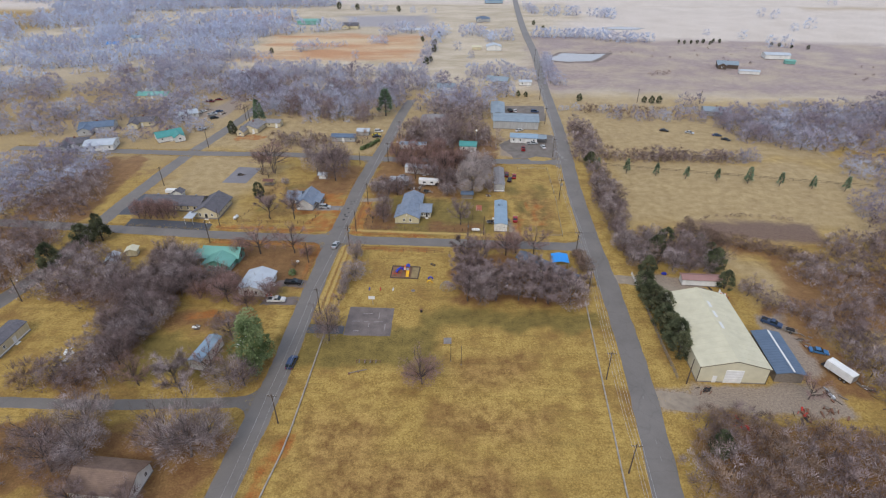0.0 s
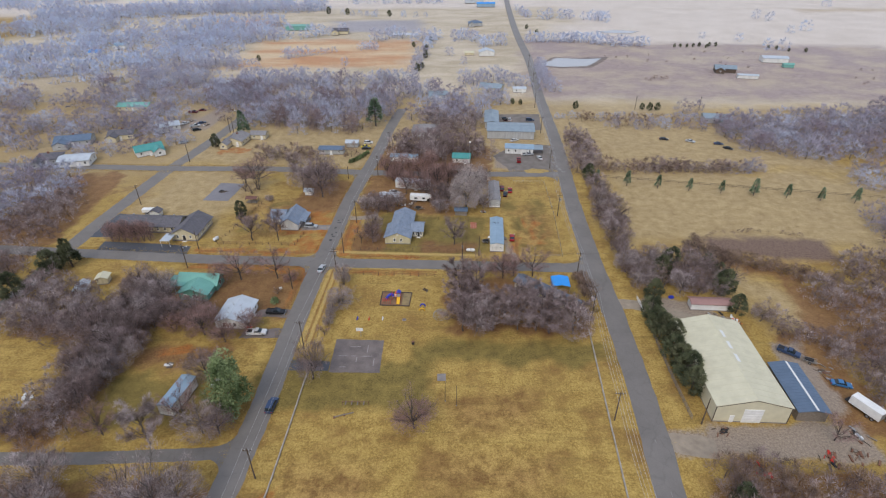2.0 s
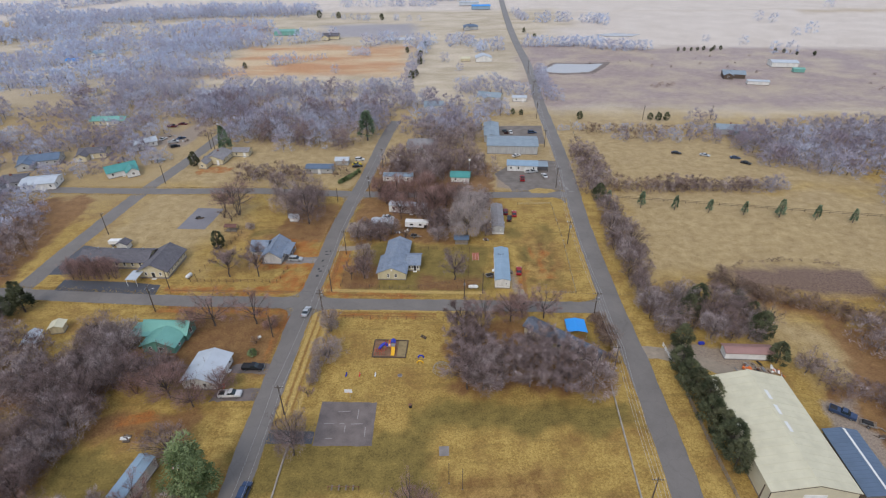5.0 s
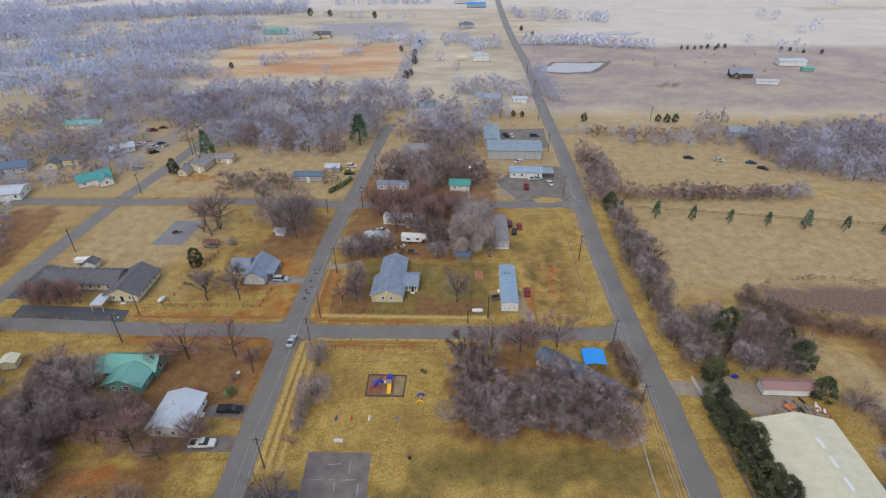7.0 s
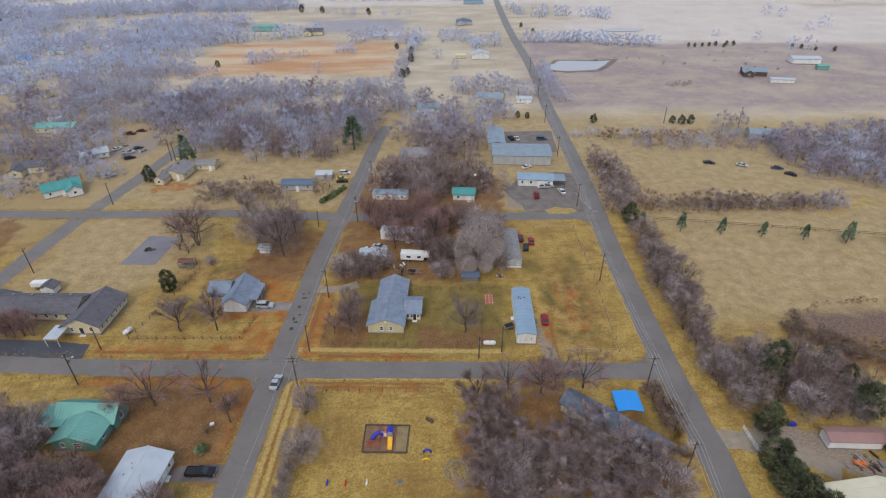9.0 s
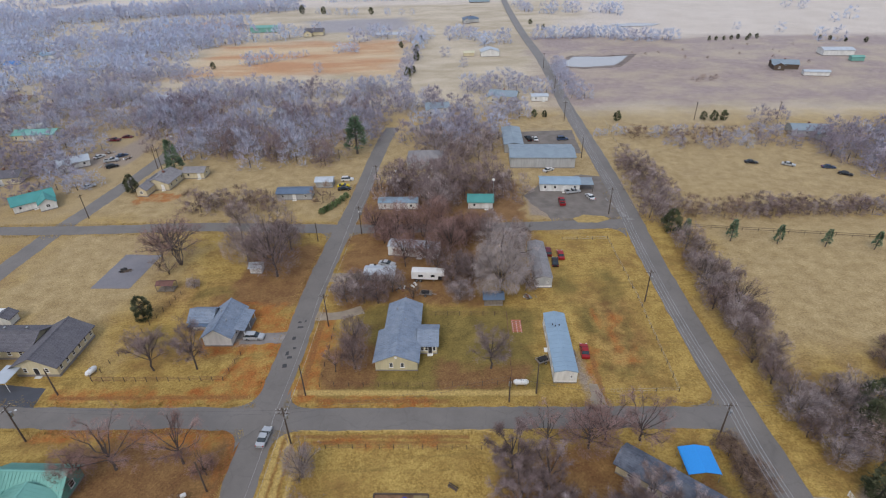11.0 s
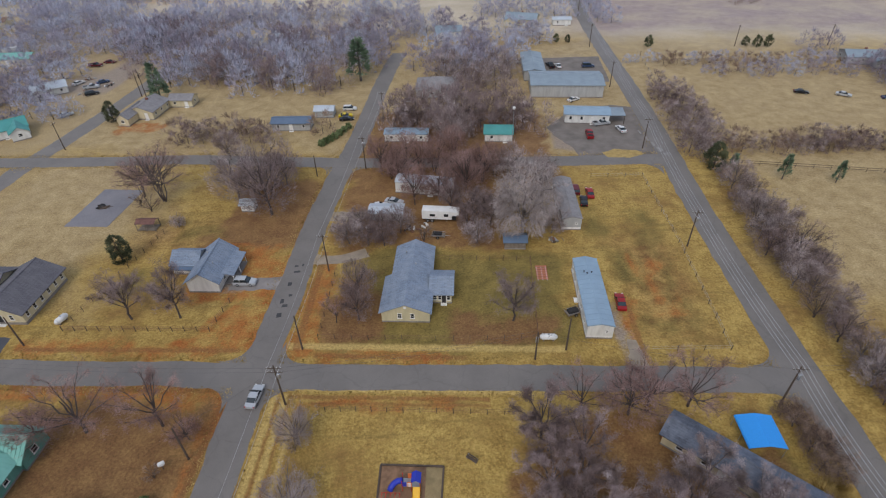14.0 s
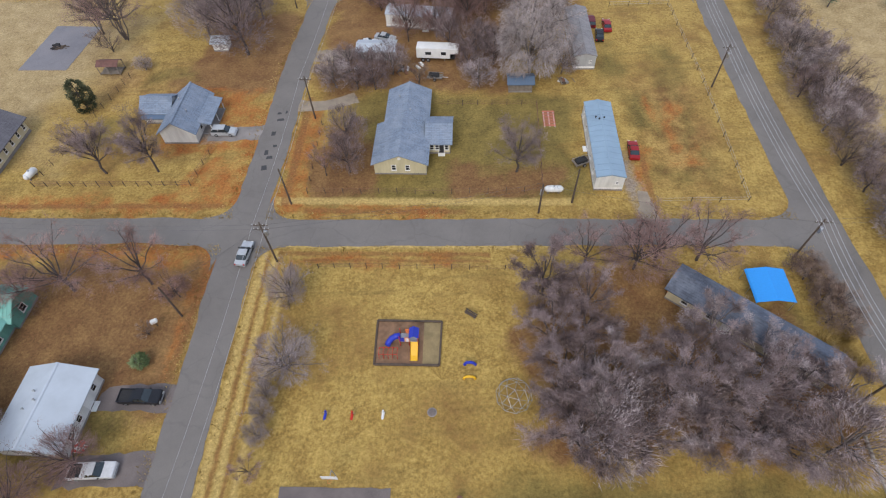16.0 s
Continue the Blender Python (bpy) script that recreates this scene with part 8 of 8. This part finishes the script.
shaped(mh, "lid", CONCRETE_BROWN, lambda bm: tube(bm, (0, 0, 0.03), (0, 0, 0.06), 0.48, 0.48, 18))

# ---- yards ----
PLASTIC_FADED = worn("faded_red_paint", (0.52, 0.17, 0.11), 0.3, 1.5, 0.7)
rf = thing("red_pallet_stack", 21.5, 49.0, -4, "red and white painted frame lying on the grass", "frame")
for k in range(6):
    shaped(rf, "slat", PLASTIC_FADED, lambda bm: box(bm, -1.1, -1.9 + k * 0.75, 0.12, 1.1, -1.5 + k * 0.75, 0.2))
for k in (-1, 0, 1):
    shaped(rf, "bearer", WHITE, lambda bm: box(bm, k * 0.9 - 0.08, -2.0, 0, k * 0.9 + 0.08, 2.1, 0.12))
ph = thing("playhouse", -64.8, 70.4, -4, "small timber playhouse with a rust-brown tin roof", "playhouse")
shaped(ph, "frame", WOOD_GREY, lambda bm: [box(bm, x - 0.06, y - 0.06, 0, x + 0.06, y + 0.06, 2.0) for x in (-2.1, 0, 2.1) for y in (-1.2, 1.2)] + [box(bm, -2.2, y - 0.06, 1.9, 2.2, y + 0.06, 2.05) for y in (-1.2, 1.2)])
shaped(ph, "roof", RUST_ROOF, lambda bm: gable_roof(bm, -2.1, 2.1, -1.2, 1.2, 2.0, 2.5, "x", 0.15, 0.06))
shaped(ph, "floor", WOOD_GREY, lambda bm: box(bm, -2.1, -1.2, 0.2, 2.1, 1.2, 0.28))
for x, y in ((-39.0, 9.9),):
    mb = thing("mailbox", x, y, 30, "pale mailbox on a post in dry weeds", "mailbox")
    shaped(mb, "post", WOOD_POLE, lambda bm: box(bm, -0.06, -0.06, 0, 0.06, 0.06, 1.1))
    shaped(mb, "box", WHITE, lambda bm: soft_box(bm, -0.45, -0.3, 1.05, 0.45, 0.3, 1.6, 0.1))
gate = thing("farm_gate", 66.7, 1.0, 90, "white pipe farm gate standing open", "gate")
for z in (0.3, 0.6, 0.9, 1.2):
    shaped(gate, "bar", WHITE, lambda bm: tube(bm, (-2.9, 0, z), (2.9, 0, z), 0.04, 0.04, 6))
for x in (-2.9, -1.0, 1.0, 2.9):
    shaped(gate, "upright", WHITE, lambda bm: tube(bm, (x, 0, 0.05), (x, 0, 1.3), 0.05, 0.05, 6))


def scrap_pile(x, y, size, seed, mats, label):
    r = random.Random(seed)
    t = thing("scrap_pile", x, y, r.uniform(0, 90), label, "scrap pile", "scrap piles")
    heading = r.uniform(0, 180)
    for k in range(22):
        a, d = r.uniform(0, math.tau), abs(r.gauss(0, 0.6)) * size
        m = pose(d * math.cos(a), d * math.sin(a), r.uniform(0.0, 0.15), r.uniform(-5, 5), r.uniform(-5, 5), heading + r.gauss(0, 25))
        bm = bmesh.new()
        if k % 4:
            w, l = r.uniform(0.06, 0.3), r.uniform(0.2, 0.9)
            box(bm, -l, -w, 0, l, w, r.uniform(0.05, 0.35), m)
        else:
            tube(bm, (-r.uniform(0.3, 1.3), 0, 0.08), (r.uniform(0.3, 1.3), 0, 0.08), 0.06, 0.06, 8)
            bmesh.ops.transform(bm, matrix=m, verts=bm.verts)
        part("scrap", bm, r.choice(mats), t)


JUNK = [RUST, WOOD_GREY, WOOD_GREY, BLACK, STEEL, WOOD_POLE, WOOD_POLE, RUST, WHITE]
for i, (x, y, size, mats, label) in enumerate((
        (70.5, -44.2, 1.6, [RUST, BLACK, WOOD_POLE], "rusty machine parts before the barn"), (89.5, -51.4, 1.8, [PLASTIC_RED, RUST, RUST, BLACK, WOOD_POLE], "red scrap metal in the barn yard"), (96.0, -50.6, 2.2, [RUST, WOOD_GREY], "rusty flat trailer frame in the yard"),
        (74.0, -54.4, 1.6, [PLASTIC_RED, WOOD_GREY, RUST, RUST], "red and white scrap at the yard's edge"), (103.5, -26.8, 2.6, JUNK, "heap of scrap and timber by the woods"), (109.0, -43.5, 3.0, JUNK, "stacked lumber and pipes by the woods"),
        (113.0, -50.0, 3.0, JUNK, "heap of boards and sheet metal"), (84.0, -5.2, 2.0, [PLASTIC_ORANGE, RUST, STEEL], "orange and grey equipment beside a container"), (91.0, -6.4, 2.0, [PLASTIC_ORANGE, RUST, WHITE], "orange equipment beside a container"),
        (87.0, -6.0, 2.0, JUNK, "pipes and scrap beside a container"), (-88.5, -31.5, 2.6, [WHITE, WOOD_GREY, STEEL], "heap of broken boards by a thicket"), (-75.0, -8.0, 1.2, [WHITE, STEEL], "pale junk on the grass"), (-4.5, 66.0, 2.4, JUNK, "clutter in a back yard"),
        (-14.0, 67.0, 2.4, JUNK, "clutter beside a tin shed"), (99.0, -46.0, 1.5, JUNK, "scattered boards in the yard"), (-60.0, -21.0, 1.0, [WHITE, WOOD_GREY, WOOD_POLE], "small pale litter on the grass"), (-44.0, -6.5, 0.5, [PLASTIC_RED, WHITE], "garden toys by a white house"),
        (26.0, 60.0, 1.2, JUNK, "clutter beside a mobile home"), (95.6, -37.5, 0.8, [WHITE], "white appliance beside the shed"), (-80, 80, 1.2, [BLACK, WOOD_POLE], "dark brush heap on the play court"))):
    scrap_pile(x, y, size, 40 + i, mats, label)
for i, (x, y, size) in enumerate(((-122, 158, 2.2), (-127, 171, 2.4), (-116, 165, 1.6), (-110, 190, 2.0), (-140, 166, 1.8))):
    scrap_pile(x, y, size, 80 + i, JUNK, "clutter and scrap in a dirt yard")
box_trailer(-176.0, 206.0, 20, 6.0, 2.3, 2.8, "white camper trailer among far trees")
blue_bin = thing("blue_tarp_heap", 77.0, 4.2, 0, "heap covered with a blue tarp behind a gate", "tarp")
shaped(blue_bin, "tarp", PLASTIC_BLUE, lambda bm: soft_box(bm, -0.8, -0.5, 0, 0.8, 0.5, 0.8, 0.25))

# ---- houses in the distance ----
for x, y, turn, w, d, e, r, ax, wall, roof, label in (
        (-134.0, 158.0, 30, 11, 6, 2.6, 4.0, "x", WHITE_SIDING, METAL_PALE, "white house behind bare trees"), (-170.5, 114.5, 10, 10, 9, 2.7, 4.0, "x", GREY_SIDING, ROOF_SLATE, "grey house with a slate roof"),
        (-156.5, 112.0, 10, 13, 9, 3.0, 4.0, "x", WHITE_SIDING, METAL_PALE, "white metal building with a pale roof"), (-172.0, 138.0, 15, 16, 9, 2.8, 4.4, "x", GREY_SIDING, METAL_SLATE, "long house with a blue-grey roof"),
        (-152.0, 146.0, 8, 12, 8, 2.8, 4.2, "x", CREAM, ROOF_SLATE, "cream house with a grey roof"), (-168.0, 194.0, 0, 18, 8, 2.8, 4.0, "x", CREAM, METAL_TEAL, "long shed with a pale teal roof"),
        (-210.0, 252.0, 0, 12, 7, 2.8, 4.2, "x", CREAM, ROOF_BROWN, "brown-roofed house among trees"), (-129.5, 243.5, 0, 11, 7, 2.8, 4.0, "x", GREY_SIDING, METAL_PALE, "house with a pale tin roof"),
        (-214.0, 382.0, 0, 9, 7, 3, 4.2, "x", WHITE_SIDING, METAL_PALE, "far white house with a tin roof"), (-269.0, 342.0, 0, 9, 7, 3, 4.4, "x", WHITE_SIDING, TARP_BLUE, "far house with a blue roof"), (-262.0, 370.0, 0, 10, 7, 3, 4.4, "x", WHITE_SIDING, METAL_BLUE, "far house with a pale blue roof"),
        (-82.0, 430.0, 0, 15, 9, 3, 5, "x", CREAM, ROOF_SLATE, "far farmhouse with a grey roof"), (-128.0, 453.0, 0, 22, 10, 4, 5, "x", METAL_TEAL, METAL_TEAL, "far teal steel building"), (44.5, 227.5, -20, 14, 8, 2.8, 4.6, "x", CREAM, METAL_GREY, "farmhouse with a blue-grey roof"),
        (62.0, 224.0, -4, 8, 5, 2.6, 3.2, "x", WHITE_SIDING, METAL_PALE, "open shed with a pale roof"), (50.0, 331.0, 0, 12, 9, 3.2, 5.0, "y", WHITE_SIDING, METAL_PALE, "white gabled barn in a field"), (36.0, 331.5, 0, 7, 4, 2.4, 3.2, "x", CREAM, METAL_CREAM, "small cream shed in a field"),
        (72.0, 604.0, 0, 22, 9, 4, 5, "x", METAL_BLUE, TARP_BLUE, "far blue steel building"), (60.0, 640.0, 0, 24, 10, 4, 5, "x", METAL_PALE, METAL_PALE, "far pale steel building"), (50.0, 470.0, 0, 14, 9, 3, 5, "x", GREY_SIDING, METAL_SLATE, "far farmhouse with a slate roof"),
        (161.0, 162.5, -12, 14, 8, 2.8, 4.2, "x", GREY_SIDING, METAL_GREY, "grey farm building beside a wood"), (216.0, 271.0, -18, 14, 8, 3, 4.6, "x", WOOD_POLE, METAL_GREY, "dark L-shaped farm house in a pasture"), (223.0, 252.0, -14, 13, 4, 2.4, 2.9, "x", WHITE_SIDING, METAL_PALE, "long white shed in a pasture"),
        (267.0, 300.0, -10, 18, 9, 3.4, 4.4, "x", WHITE_SIDING, METAL_PALE, "white farm barn in a pasture"), (268.0, 282.0, -10, 7, 4, 2.4, 3, "x", METAL_TEAL, METAL_TEAL, "small teal shed in a pasture"), (-60.0, 212.0, 0, 12, 8, 2.8, 4.2, "x", GREY_SIDING, METAL_PALE, "house half hidden by woods"),
        (10.0, 212.0, 0, 11, 8, 2.8, 4.2, "x", WHITE_SIDING, METAL_GREY, "house half hidden by woods")):
    simple_house("house", x, y, turn, w, d, e, r, ax, wall, roof, label, "house", "far houses", win=1.0 if math.hypot(x, y) < 280 else 0, ell=0.0 if "shed" in label or "steel" in label or "metal" in label or "barn" in label else (1.0 if int(x) % 2 else -1.0), hip="slate" in label)


# ---- dry grass that stands along the kerbs ----
def verge(name, lines, count, label):
    r = random.Random(11)
    verts, faces = [], []
    for points, width in lines:
        line = along(points, 1.0)
        for _ in range(count):
            i = r.randrange(len(line) - 1)
            if not -115 < line[i].y < 130:
                continue
            d = (line[i + 1] - line[i]).normalized()
            s = r.choice((-1, 1))
            off = width / 2 + 0.15 + abs(r.gauss(0, 0.9))
            p = line[i] + d * r.random() + Vector((d.y, -d.x)) * s * off
            if any(near_road(p.x, p.y, other, w / 2 - 0.1) for other, w in lines if other is not points):
                continue
            for _ in range(3):
                e = Vector((r.gauss(0, 0.6), r.gauss(0, 0.6), 1)).normalized()
                blade(verts, faces, Vector((p.x + r.gauss(0, 0.12), p.y + r.gauss(0, 0.12), 0)), e, r.uniform(0.12, 0.4), r.uniform(0.03, 0.07), r)
    tagged(link_mesh(name, verts, faces, STRAW_BLADE), label, "grass", kind="stuff")


verge("verge_grass", ((LEFT_STREET, 5.6), (CROSS_STREET, 5.0), (RIGHT_ROAD, 6.0), (NORTH_STREET, 5.2)), 5200, "pale dry grass standing along the street edges")


# pale patching where the back street meets the county road, worn centre dashes further south
SALT = worn("pale_road_patch", (0.29, 0.275, 0.26), 0.3, 0.8, 0.9, dirt=(0.2, 0.18, 0.17), dirty=0.7)
for x, y, w, d in ((62.0, 106.5, 0.6, 3.6), (62.5, 102.8, 0.8, 2.6), (63.2, 99.6, 1.2, 2.8), (64.4, 96.8, 2.2, 1.6), (61.4, 110.5, 0.5, 2.4), (53.4, -58.9, 0.16, 1.2), (53.0, -63.1, 0.16, 1.3), (54.6, -46.5, 0.16, 1.0)):
    slab("road_patch", [(x - w / 2, y - d / 2), (x + w / 2, y - d / 3), (x + w / 3, y + d / 2), (x - w / 2, y + d / 2.4)], 0.053, SALT, "pale worn patch in grey asphalt", "road", 0.3 if w > 0.3 else 0.04, thick=0.004)
# dark tar patches on the west street
TAR = asphalt_material("tar_patch", (0.035, 0.035, 0.038), (0.06, 0.058, 0.058), 0.0)
for x, y, w, d in ((-29.0, 40.0, 0.9, 1.2), (-28.4, 42.6, 1.1, 0.8), (-29.2, 43.8, 0.6, 1.4), (-27.9, 45.5, 0.7, 0.7), (-28.6, 48.8, 0.8, 1.3), (-27.8, 52.6, 1.3, 0.7), (-28.3, 54.4, 0.9, 0.6), (-27.0, 54.6, 0.5, 0.9)):
    slab("road_patch", [(x - w / 2, y - d / 2), (x + w / 2, y - d / 3), (x + w / 3, y + d / 2), (x - w / 2, y + d / 2.4)], 0.035, TAR, "black tar patch in worn asphalt", "road", 0.25, thick=0.004)


# tall straw grass between the carport and the road
def grass_clump(x, y, count, spread, height):
    r = random.Random(int(x * 7 + y))
    v, f = [], []
    for _ in range(count):
        a, q = r.uniform(0, math.tau), spread * math.sqrt(r.random())
        lean = Vector((math.cos(a), math.sin(a), 0)) * r.uniform(0.2, 0.8) + Vector((0, 0, 1))
        blade(v, f, Vector((math.cos(a) * q, math.sin(a) * q, 0)), lean.normalized(), height * r.uniform(0.6, 1.2), 0.03, r)
    ob = link_mesh("grass_clump", v, f, STRAW_BLADE)
    ob.matrix_basis = pose(x, y, 0)
    tagged(ob, "clump of tall pale straw grass by the road", "grass clump", "tall straw grass")


for x, y in ((50.5, 2.5), (51.8, 0.6), (52.6, 3.2), (53.2, -1.2)):
    grass_clump(x, y, 420, 1.1, 1.5)
